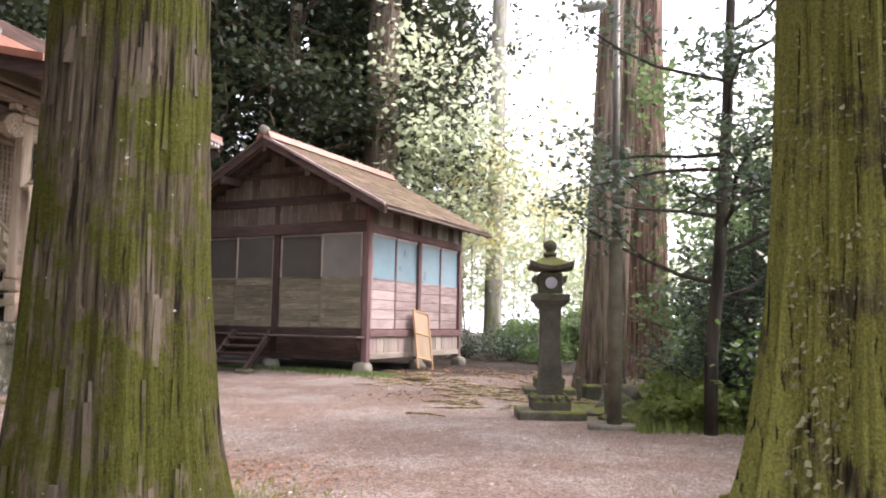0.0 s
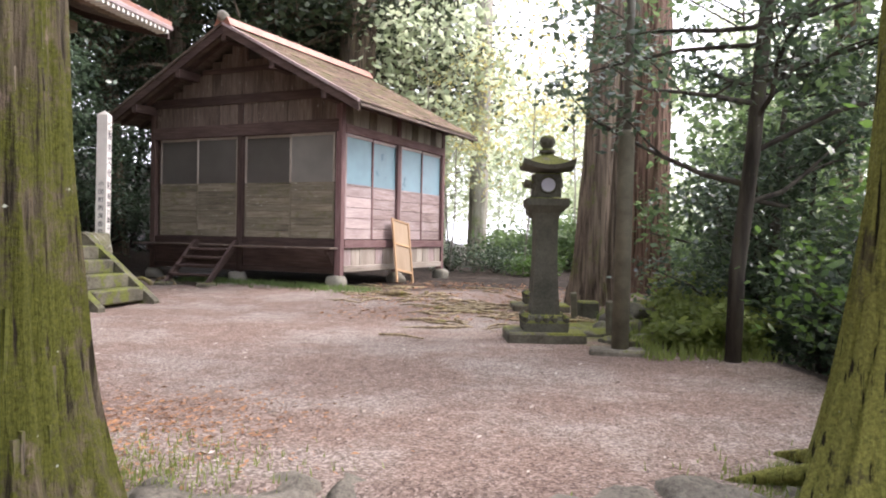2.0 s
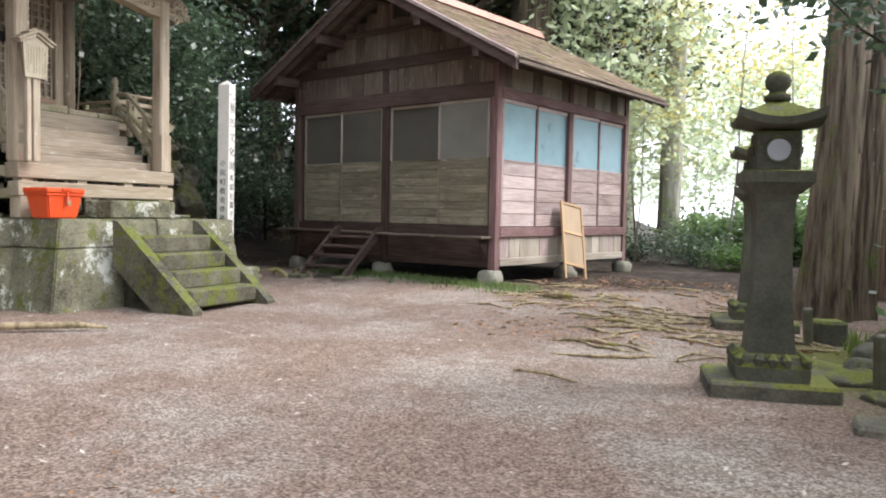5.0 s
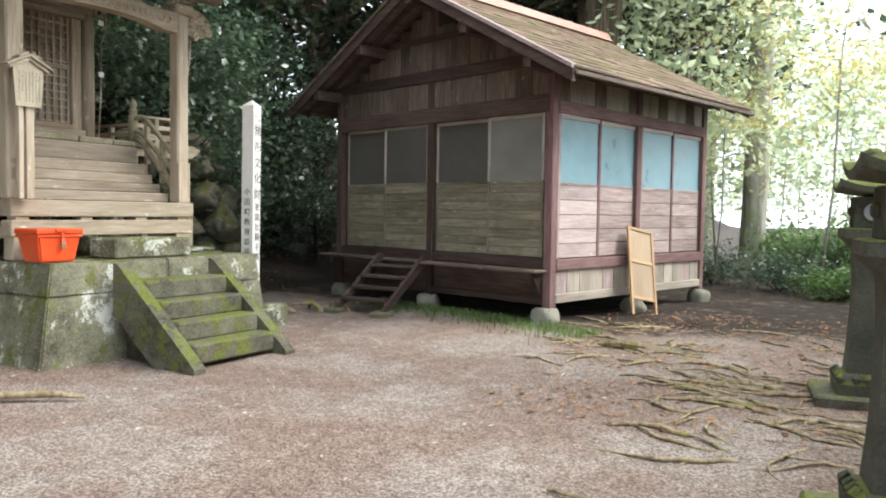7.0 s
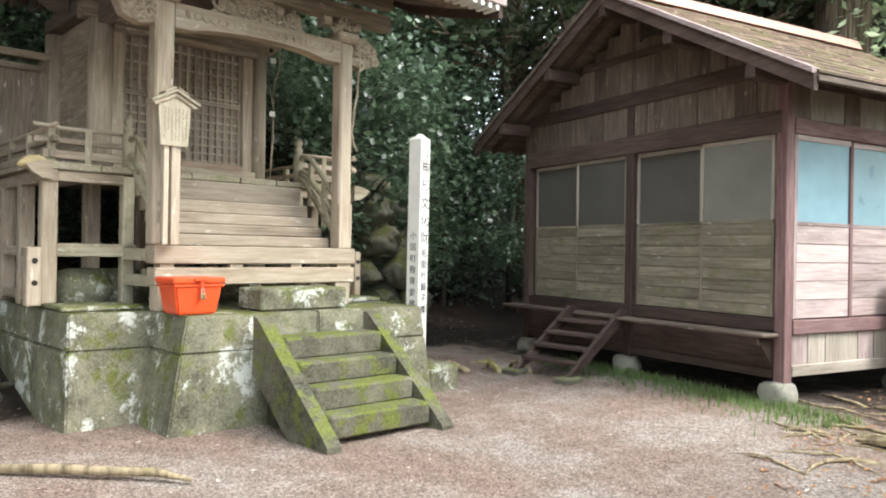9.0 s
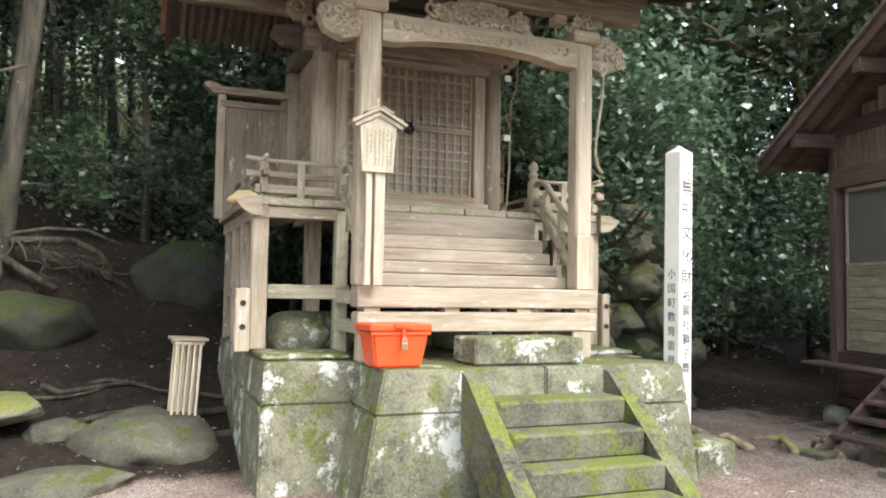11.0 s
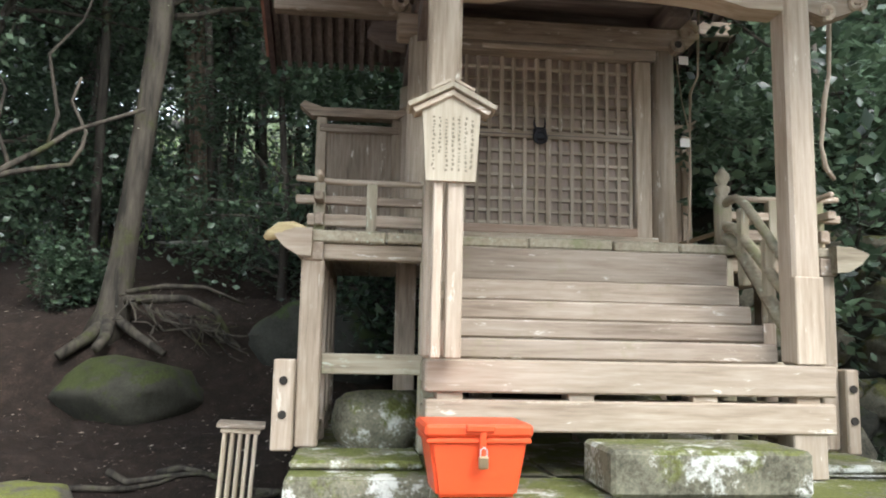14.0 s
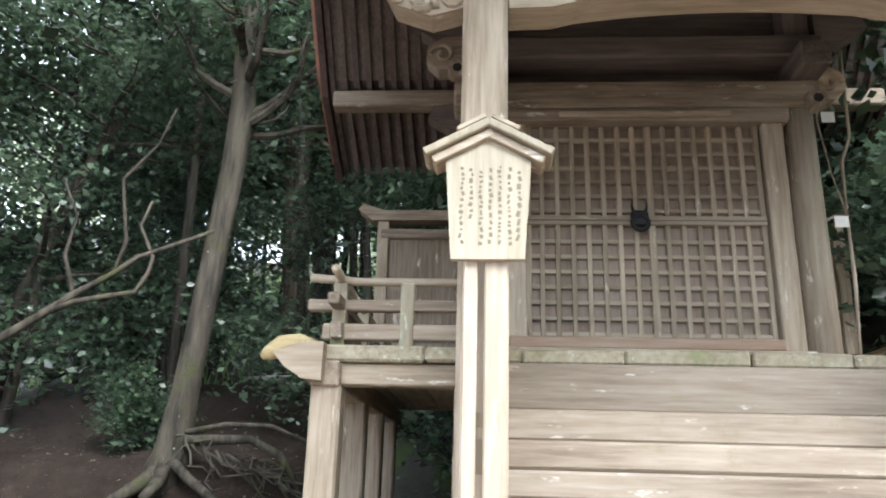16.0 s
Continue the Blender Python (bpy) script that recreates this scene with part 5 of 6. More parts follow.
def light_pole():
    t = thing("light_pole", pose(2.04, 9.15, 0, 0, 0.6, 0), "tall weathered lamp pole with a concrete lower sleeve", "lamp post")
    part("sleeve", tube([(0, 0, 0), (0, 0, 2.05), (0, 0, 2.09)], [0.08, 0.074, 0.045], 18), MT_POLE, t, smooth=True)
    part("pipe", tube([(0, 0, 2.0), (0.0, 0, 4.9)], [0.04, 0.036], 14), MT_POLE2, t, smooth=True)
    part("arm", tube([(0, 0, 4.68), (-0.12, 0.0, 4.7)], [0.022, 0.022], 10), MT_POLE2, t)
    h = part("lamp_head", lathe([(0.05, -0.14), (0.085, -0.1), (0.09, 0.1), (0.05, 0.14)], 14), MT_LAMP, t, "white street lamp head", True)
    h.matrix_local = pose(-0.28, 0, 4.76, 0, 78, 0) @ Matrix.Diagonal((0.6, 1, 1.2, 1))


light_pole()
solid("pole_base", box(-0.28, 0.24, -0.15, 0.15, -0.04, 0.055, 0.02), ST_KERB, pose(2.04, 9.15, 0, 0, 0, -8), "flat stone slab round the lamp pole", "stone slab")
for k, (x, y, h) in enumerate(((1.93, 12.15, 0.36), (2.1, 10.12, 0.42))):
    solid("stake", box(-0.04, 0.04, -0.04, 0.04, -0.05, h, 0.012), MT_POLE, pose(x, y, 0.0, 2, -3, 20 * k), "short grey stone marker stake", "stake", "marker stakes")
solid("stone_block", box(-0.13, 0.13, -0.13, 0.13, -0.03, 0.24, 0.025), ST_LAN, pose(2.12, 12.3, 0, 0, 0, 10), "low dark square stone block", "stone block")
RK = ((2.35, 11.25, 0.05, 0.24, 0.2, 0.17), (2.6, 11.7, 0.08, 0.3, 0.26, 0.24), (2.75, 10.6, -0.02, 0.24, 0.18, 0.12), (2.5, 9.75, -0.02, 0.22, 0.12, 0.09), (2.2, 11.0, 0.0, 0.2, 0.16, 0.12), (2.95, 12.6, 0.05, 0.4, 0.3, 0.22), (2.3, 10.5, 0.03, 0.14, 0.11, 0.1), (2.5, 10.9, 0.04, 0.17, 0.13, 0.11), (2.45, 10.2, 0.01, 0.16, 0.1, 0.07))
for k, (x, y, z, a, b, c) in enumerate(RK):
    solid("rock", rock((a, b, c), k + 20, 3), ST_MOSS if k % 2 else ST_ROCK, pose(x, y, z, 0, 0, 40 * k), "mossy rock at the edge of the court", "rock", "court edge rocks", smooth=True)
for k, (x, y, sx, sy, rz) in enumerate(((1.95, 10.75, 0.42, 0.3, 10), (2.25, 9.75, 0.4, 0.12, -52))):
    solid("flat_stone", slab(sx, sy, 0.05, k + 40, 0.07), ST_MOSS, pose(x, y, 0.0, 0, 0, rz), "flat moss-covered stone beside the lantern", "stone", smooth=True)

# kerb of flat stones at the top of the approach
kerb = thing("stone_kerb", None, "row of flat pale stones edging the court", "kerb", kind="structure")
x = -1.15
rr = random.Random(4)
while x < 2.5:
    w = rr.uniform(0.5, 0.95)
    o = part("stone", slab(w * 0.51, 0.17, 0.16, rr.randint(0, 99), 0.11), ST_KERB, kerb, smooth=True)
    o.matrix_local = pose(x + w / 2, 5.02 + 0.12 * (x + 1) / 3.6 - 0.04 * rr.random(), -0.165, rr.uniform(-3, 3), rr.uniform(-3, 3), rr.uniform(-7, 7))
    x += w * 0.98

# creepers hanging from the eaves
CREEP = (([(1.5, 0.5, 4.3), (1.525, 0.5, 3.9), (1.51, 0.5, 3.55), (1.47, 0.5, 3.37), (1.436, 0.5, 3.07), (1.46, 0.5, 2.92), (1.53, 0.52, 2.85)], 0.016), ([(1.27, 1.9, 4.7), (1.26, 1.9, 4.41), (1.25, 1.9, 4.03), (1.18, 1.9, 3.86), (1.17, 1.9, 3.5), (1.165, 1.9, 3.1), (1.14, 1.92, 2.5)], 0.011), ([(1.24, 1.95, 4.6), (1.08, 1.95, 4.2), (1.13, 1.95, 3.8), (1.2, 1.95, 3.5)], 0.006))
for pts, r in CREEP:
    solid("hanging_creeper", tube(pts, [r * (0.85 + 0.3 * (q % 2)) for q in range(len(pts))], 7), SHP["z"], SHRINE, "dry pale creeper hanging from the shrine eaves", "creeper", "hanging creepers", smooth=True)


# ---------------------------------------------------------------- great trees
def great_trunk(name, base, top, r_base, r_top, flare, mat, label, ribs=9, rib=0.06, seg=64, rows=70, seed=0, plates=0, crown=True, plate_mat=None, reach=0.45):
    """A big conifer: fluted trunk with a flared foot, limbs and a crown high above."""
    t = thing(name, None, label, "tree")
    bm = bmesh.new()
    b, tp = Vector(base), Vector(top)
    H = (tp - b).length
    rings = []
    for i in range(rows):
        f = (i / (rows - 1)) ** 1.7
        p = b.lerp(tp, f)
        h = f * H
        ring = []
        for k in range(seg):
            a = 2 * math.pi * k / seg
            d = Vector((math.cos(a), math.sin(a), 0))
            r = lerp(r_base, r_top, f)
            fl = flare * math.exp(-h / reach)
            w = noise.noise(Vector((d.x * 1.6 + seed, d.y * 1.6, h * 0.12)))
            r += fl * (0.65 + 0.9 * noise.noise(Vector((d.x * 2.2 + seed, d.y * 2.2, 0.3))))
            r *= 1 + 0.1 * w + rib * 0.55 * noise.noise(Vector((a * ribs / 2 + seed, 0, h * 0.5))) * (1 if 0 < k < seg - 1 else 0.6)
            r += 0.02 * noise.noise(Vector((d.x * 13 + seed, d.y * 13, h * 0.9))) + 0.016 * noise.noise(Vector((d.x * 27 + seed, d.y * 27, h * 1.5)))
            ring.append(bm.verts.new(p + d * r))
        rings.append(ring)
    for a, c in zip(rings, rings[1:]):
        for k in range(seg):
            bm.faces.new((a[k], a[(k + 1) % seg], c[(k + 1) % seg], c[k]))
    bm.faces.new(rings[-1])
    part("trunk", bm, mat, t, smooth=True)
    if plates:
        # loose strips of bark standing proud of the trunk
        r2 = random.Random(seed)
        bm = bmesh.new()
        for _ in range(plates):
            h = r2.uniform(0.1, min(4.5, H * 0.6))
            a = r2.uniform(0, 6.283)
            f = h / H
            p = b.lerp(tp, f)
            rad = lerp(r_base, r_top, f) + flare * 0.65 * math.exp(-h / reach)
            d = Vector((math.cos(a), math.sin(a), 0))
            w, ln = (r2.uniform(0.008, 0.024), r2.uniform(0.12, 0.55)) if plate_mat is not BP_R else (r2.uniform(0.005, 0.012), r2.uniform(0.01, 0.035))
            s = Vector((-d.y, d.x, 0))
            o = p + d * (rad * (1 + 0.1 * noise.noise(Vector((d.x * 1.6 + seed, d.y * 1.6, h * 0.12)))))
            lift = r2.uniform(0.004, 0.016) if plate_mat is not BP_R else r2.uniform(0.006, 0.02)
            tilt = s * r2.uniform(-0.02, 0.02)
            q = [bm.verts.new(o + s * sx * w + Vector((0, 0, sz * ln)) + d * (lift * dz - 0.02 * (1 - dz)) + tilt * sz) for sx, sz, dz in ((-1, -0.5, 0.9), (1, -0.5, 0.8), (0.8, 0.5, 0.3), (-0.8, 0.5, 0.3), (-1.2, -0.5, -0.5), (1.2, -0.5, -0.5), (1, 0.5, -0.5), (-1, 0.5, -0.5))]
            for fc in ((0, 1, 2, 3), (0, 4, 5, 1), (1, 5, 6, 2), (3, 7, 4, 0), (2, 6, 7, 3)):
                bm.faces.new([q[i] for i in fc])
        part("loose_bark", bm, plate_mat or mat, t)["kind"] = "stuff"
    if crown:
        rg = random.Random(seed + 7)
        bm = bmesh.new()
        cs = []
        for k in range(14):
            f = rg.uniform(0.62, 0.98)
            p = b.lerp(tp, f)
            a = rg.uniform(0, 6.283)
            ln = rg.uniform(1.2, 2.6) * (1.3 - f)+0.5
            q = p + Vector((math.cos(a), math.sin(a), 0.1)) * ln
            tube([p, p.lerp(q, 0.5) + Vector((0, 0, 0.1)), q], [0.06, 0.04, 0.015], 6, bm)
            cs += [p.lerp(q, 0.5), p.lerp(q, 0.75), q]
        part("branchwork", bm, mat, t)
        ob = new("crown", leaves("crown", cs, 60, (0.9, 0.9, 0.6), 0.16, LF_CEDAR, seed, 0.3, 3.5))
        ob.parent = t
    return t


great_trunk("cedar_tree", (-1.27, 4.72, -0.4), (-1.55, 4.75, 15), 0.49, 0.28, 0.32, BK_CEDAR_L, "huge cedar with peeling brown bark and moss", 60, 0.07, 220, 120, 3, 420, True, BP_L, 0.7)
right_cedar = great_trunk("cedar_tree", (2.9, 5.2, -0.4), (3.25, 5.3, 15), 0.5, 0.28, 0.42, BK_CEDAR_R, "huge cedar thickly covered in green moss", 90, 0.09, 260, 120, 11, 3600, True, BP_R, 0.8)
for k, pts in enumerate(([(2.6, 5.25, 0.2), (2.36, 5.32, 0.08), (2.1, 5.4, 0.03), (1.9, 5.42, -0.02)], [(2.6, 5.1, 0.1), (2.38, 5.0, 0.0), (2.15, 4.98, -0.08)], [(2.65, 5.45, 0.16), (2.45, 5.65, 0.06), (2.3, 5.9, -0.01)])):
    part("root", tube(pts, [0.075 * (1 - 0.75 * j / (len(pts) - 1)) for j in range(len(pts))], 10, None, 0.3, k), BK_CEDAR_R, right_cedar, smooth=True)
great_trunk("cedar_tree", (2.3, 13.95, -0.1), (3.25, 14.1, 17), 0.24, 0.2, 0.2, BK_GREY, "leaning grey-brown cedar with a mossy foot", 12, 0.08, 48, 60, 5, 80)
great_trunk("cedar_tree", (2.62, 14.25, -0.1), (3.5, 14.3, 17), 0.25, 0.2, 0.16, BK_GREY, "grey-brown cedar close beside another", 12, 0.08, 48, 60, 6, 60)
great_trunk("cedar_tree", (3.62, 16.3, -0.5), (3.66, 16.4, 20), 0.42, 0.3, 0.5, BK_RED, "large cedar with reddish stringy bark and flaring roots", 22, 0.12, 72, 80, 8, 260)
great_trunk("cedar_tree", (-3.5, 25.2, 0.0), (-3.3, 25.2, 22), 0.62, 0.45, 0.3, BK_GREY, "tall cedar standing behind the hut", 16, 0.1, 40, 50, 9, 0)
great_trunk("cedar_tree", (6.2, 14.1, -1.6), (6.35, 14.2, 17), 0.24, 0.18, 0.12, BK_GREY, "dark cedar standing down the slope", 14, 0.08, 32, 40, 15, 0)
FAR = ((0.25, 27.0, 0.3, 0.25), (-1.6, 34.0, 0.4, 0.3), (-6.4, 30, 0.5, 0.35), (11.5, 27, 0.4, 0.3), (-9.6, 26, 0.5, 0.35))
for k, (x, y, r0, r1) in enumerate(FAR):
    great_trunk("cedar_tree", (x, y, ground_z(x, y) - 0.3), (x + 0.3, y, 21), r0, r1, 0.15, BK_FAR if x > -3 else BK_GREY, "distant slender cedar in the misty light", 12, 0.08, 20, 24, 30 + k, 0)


# ---------------------------------------------------------------- broadleaf trees and bushes
def branch_out(bm, p, d, ln, r, depth, rg, tips):
    pts, rad = [p], [r]
    q, dd = Vector(p), Vector(d).normalized()
    n = 4
    for i in range(n):
        dd = (dd + Vector((rg.uniform(-0.35, 0.35), rg.uniform(-0.35, 0.35), rg.uniform(-0.15, 0.25)))).normalized()
        q = q + dd * ln / n
        pts.append(q.copy())
        rad.append(r * (1 - 0.55 * (i + 1) / n))
        if depth and i >= 1:
            s = (dd + Vector((rg.uniform(-1, 1), rg.uniform(-1, 1), rg.uniform(-0.3, 0.5)))).normalized()
            branch_out(bm, q, s, ln * 0.55, rad[-1] * 0.6, depth - 1, rg, tips)
    tube(pts, rad, 6, bm)
    tips += pts[2:] if depth == 0 else pts[-2:]


def leafy_tree(name, trunk_pts, radii, bark_mat, leaf_mat, limbs, reach, leaf_n, leaf_size, spread, seed, label, lo=0.35, category="tree"):
    t = thing(name, None, label, category)
    rg = random.Random(seed)
    bm = bmesh.new()
    pts = [Vector(p) for p in trunk_pts]
    tube(pts, radii, 10, bm, 0.15, seed)
    part("trunk", bm, bark_mat, t, smooth=True)
    tips = []
    bm = bmesh.new()
    for _ in range(limbs):
        f = rg.uniform(lo, 1.0) * (len(pts) - 1)
        i = min(int(f), len(pts) - 2)
        p = pts[i].lerp(pts[i + 1], f - i)
        a = rg.uniform(0, 6.283)
        branch_out(bm, p, (math.cos(a), math.sin(a), rg.uniform(-0.05, 0.5)), reach * rg.uniform(0.6, 1.1), radii[i] * 0.4, 1, rg, tips)
    part("branchwork", bm, bark_mat, t)
    ob = new("crown", leaves("crown", [tuple(q) for q in tips], max(1, leaf_n // max(1, len(tips))), spread, leaf_size, leaf_mat, seed, 0.15))
    ob.parent = t
    return t


leafy_tree("broadleaf_tree", [(2.98, 8.85, -0.2), (3.0, 8.85, 0.8), (3.1, 8.82, 1.9), (3.2, 8.8, 3.4), (3.3, 8.85, 5.2), (3.2, 8.9, 7)], [0.08, 0.07, 0.065, 0.06, 0.045, 0.02], BK_THIN, LF_DARK, 30, 1.5, 9500, 0.085, (0.3, 0.3, 0.18), 3, "slender dark evergreen tree with glossy leaves", 0.28)
leafy_tree("broadleaf_tree", [(3.9, 10.6, -0.6), (3.9, 10.6, 0.5), (4.0, 10.7, 1.6), (4.1, 10.8, 2.9)], [0.07, 0.06, 0.05, 0.02], BK_THIN, LF_DARK, 20, 1.1, 6500, 0.085, (0.4, 0.4, 0.25), 5, "green sapling on the slope", 0.15)
leafy_tree("broadleaf_tree", [(4.4, 7.4, -0.8), (4.5, 7.4, 0.4), (4.6, 7.4, 1.5), (4.6, 7.5, 2.8)], [0.07, 0.06, 0.05, 0.02], BK_THIN, LF_MID, 20, 1.2, 8000, 0.09, (0.4, 0.4, 0.25), 6, "green broadleaf tree below the court", 0.1)
def grove(kind, spots, leaf_mat, bark_mat, h, reach, limbs, leaf_n, leaf_size, spread, label, seed, lo=0.25, variants=3, trunk_r=0.09):
    """Copies of a few grown trees over many spots."""
    protos = []
    rg = random.Random(seed)
    for k, (x, y, s) in enumerate(spots):
        m = pose(x, y, ground_z(x, y) - 0.1, rg.uniform(-4, 4), rg.uniform(-4, 4), rg.uniform(0, 360)) @ Matrix.Diagonal((s, s, s * rg.uniform(0.9, 1.15), 1))
        if k < variants:
            bend = rg.uniform(-0.3, 0.3)
            t = leafy_tree(kind, [(0, 0, -0.3), (bend * 0.3, 0.1, h * 0.3), (bend, 0, h * 0.65), (bend * 1.4, 0.1, h)], [trunk_r, trunk_r * 0.85, trunk_r * 0.6, trunk_r * 0.2], bark_mat, leaf_mat, limbs, reach, leaf_n, leaf_size, spread, seed + k, label, lo)
            t["group"] = label
            t.matrix_world = m
            protos.append(t)
        else:
            c = copy_thing(protos[k % variants], m)
            c.scale = (s, s, s * rg.uniform(0.9, 1.15))


rs = random.Random(12)
# dense evergreens behind shrine and hut
spots = []
for _ in range(400):
    x, y = rs.uniform(-20, -7.5), rs.uniform(12.5, 27)
    d = hill_foot(y) - x
    sh = SHRINE.inverted() @ Vector((x, y, 0))
    hh = HUT.inverted() @ Vector((x, y, 0))
    if d > 1.2 and not (-3.0 < sh.x < 2.9 and sh.y < 5.5) and not (-6.5 < hh.x < 2 and -1 < hh.y < 6) and all(math.hypot(x - a, y - b) > 1.25 for a, b, _ in spots):
        spots.append((x, y, rs.uniform(0.8, 1.25)))
    if len(spots) >= 46:
        break
spots += [(-10.8, 16.3, 0.8), (-9.8, 17.6, 0.75), (-12.3, 12.6, 0.7), (-12.5, 14.2, 0.8), (-14.2, 10.6, 0.9), (-14.8, 5.6, 1.0), (-16.7, 7.2, 0.9), (-15, 3.6, 1.1), (-12.6, 4.2, 1.0), (-13.2, 12.6, 0.9), (-21, 3.5, 1.2), (-21.5, 5.2, 1.1), (-22, 6.8, 1.2), (-22.6, 8.2, 1.1)]
grove("evergreen_tree", spots, LF_DARK, BK_THIN, 5.4, 1.7, 20, 7000, 0.13, (0.75, 0.75, 0.55), "dense dark evergreen tree on the slope", 40, 0.12, 4)
# light woodland left of the shrine: thin dark stems, sunlit ground beyond
# tall trees added as shading canopy over the slope; most crowns are unseen
spots = [(-17.0, 9.45, 1.0), (-16.4, 10.35, 0.95), (-15.3, 7.7, 1.0), (-10.6, 4.7, 1.0), (-9.0, 5.0, 0.9), (-13.6, 4.9, 1.0), (-19.0, 7.0, 1.1), (-18.6, 11.6, 1.0), (-8.4, 3.4, 0.9), (-12.0, 3.4, 1.1), (-20.5, 9.6, 1.1)]
grove("shade_canopy_tree", spots, LF_DARK, BK_THIN, 13, 3.0, 20, 8000, 0.16, (1.0, 1.0, 0.5), "tall thin-stemmed tree with a high dark crown", 140, 0.58, 3, 0.085)
spots = [(rs.uniform(-29, -18), rs.uniform(2, 13.5), rs.uniform(0.8, 1.3)) for _ in range(34)]
grove("slender_tree", spots, LF_DARK, BK_THIN, 8.5, 1.9, 18, 4800, 0.14, (0.8, 0.8, 0.5), "slender dark-stemmed woodland tree", 60, 0.5, 3, 0.08)
spots = [(rs.uniform(-46, -29), rs.uniform(-8, 22), rs.uniform(0.9, 1.4)) for _ in range(20)]
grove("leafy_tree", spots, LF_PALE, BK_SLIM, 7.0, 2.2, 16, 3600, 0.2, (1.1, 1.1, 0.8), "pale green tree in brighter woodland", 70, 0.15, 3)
# distant trees beyond the court, haze and brightness put into their colours
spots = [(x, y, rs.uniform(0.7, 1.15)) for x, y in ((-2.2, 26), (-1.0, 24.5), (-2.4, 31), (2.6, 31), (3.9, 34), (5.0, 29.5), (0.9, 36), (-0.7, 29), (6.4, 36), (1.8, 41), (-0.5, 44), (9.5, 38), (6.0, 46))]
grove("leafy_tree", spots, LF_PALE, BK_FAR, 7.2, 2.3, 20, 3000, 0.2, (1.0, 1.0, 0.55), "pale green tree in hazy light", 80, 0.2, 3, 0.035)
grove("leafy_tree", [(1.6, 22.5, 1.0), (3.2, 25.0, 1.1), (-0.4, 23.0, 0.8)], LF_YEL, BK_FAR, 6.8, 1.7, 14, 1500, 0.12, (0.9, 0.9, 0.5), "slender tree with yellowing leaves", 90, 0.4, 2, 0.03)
# trees below the drop on the right
spots = []
for _ in range(300):
    x, y = rs.uniform(4.0, 14), rs.uniform(9, 24)
    if x > drop_edge(y) + 0.9 and all(math.hypot(x - a, y - b) > 1.6 for a, b, _ in spots):
        spots.append((x, y, rs.uniform(0.75, 1.2)))
    if len(spots) >= 19:
        break
grove("evergreen_tree", spots, LF_LIT, BK_THIN, 4.3, 1.6, 16, 4600, 0.12, (0.6, 0.6, 0.4), "leafy green tree below the court", 100, 0.1, 4, 0.06)
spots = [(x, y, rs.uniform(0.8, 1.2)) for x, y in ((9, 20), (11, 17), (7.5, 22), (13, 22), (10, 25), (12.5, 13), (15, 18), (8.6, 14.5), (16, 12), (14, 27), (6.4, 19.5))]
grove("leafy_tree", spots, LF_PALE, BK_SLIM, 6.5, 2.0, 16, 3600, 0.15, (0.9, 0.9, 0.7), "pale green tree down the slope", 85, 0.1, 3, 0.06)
# crowns of tall conifers over the hut
spots = [(-8.5, 24, 1.2), (-5.4, 27.5, 1.3), (-7.5, 29.5, 1.2), (-1.8, 28.5, 1.2), (-11, 28, 1.3), (-3.2, 32, 1.3), (-13.5, 24, 1.3)]
# mostly unseen conifers, added behind the start to block skylight
spots += [(-9, -3, 1.1), (-5, -6, 1.2), (-1.5, -4.5, 1.0), (2, -6, 1.15), (6.5, -6, 1.0), (-12, 1, 1.1), (0.5, -10, 1.3), (-7, -10, 1.3), (7, -9, 1.3), (-16, -3, 1.2), (-18, 16, 1.2), (-15, 19, 1.1), (-20, 9, 1.2)]
# the first three, also unseen, are added to shade the wooded slope
spots += [(-10.5, 1.5, 1.0), (-13.8, 0.6, 1.1), (-17, 0.4, 1.1), (-11.5, 14.6, 1.0), (-9.6, 22.5, 1.2), (-6.6, 24.5, 1.2), (-4.6, 30, 1.2), (-12.5, 20.5, 1.1)]
grove("conifer_tree", spots, LF_CEDAR, BK_GREY, 15, 2.6, 46, 15000, 0.2, (1.2, 1.2, 0.5), "tall dark conifer round the court", 120, 0.3, 2, 0.28)


def bush(name, x, y, r, h, mat, n, size, seed, label):
    rg = random.Random(seed)
    t = thing(name, pose(x, y, ground_z(x, y)), label, "bush")
    bm = bmesh.new()
    cs = []
    for _ in range(12):
        a, q = rg.uniform(0, 6.283), rg.uniform(0.3, 1)
        e = (math.cos(a) * r * q, math.sin(a) * r * q, h * rg.uniform(0.45, 1))
        tube([(0, 0, -0.05), (e[0] * 0.5, e[1] * 0.5, e[2] * 0.6), e], [0.012, 0.009, 0.004], 5, bm)
        cs += [e, (e[0] * 0.7, e[1] * 0.7, e[2] * 0.75)]
    part("stem", bm, BK_THIN, t)
    ob = new("foliage", leaves("foliage", cs, n // 24, (r * 0.6, r * 0.6, h * 0.45), size, mat, seed))
    ob.parent = t


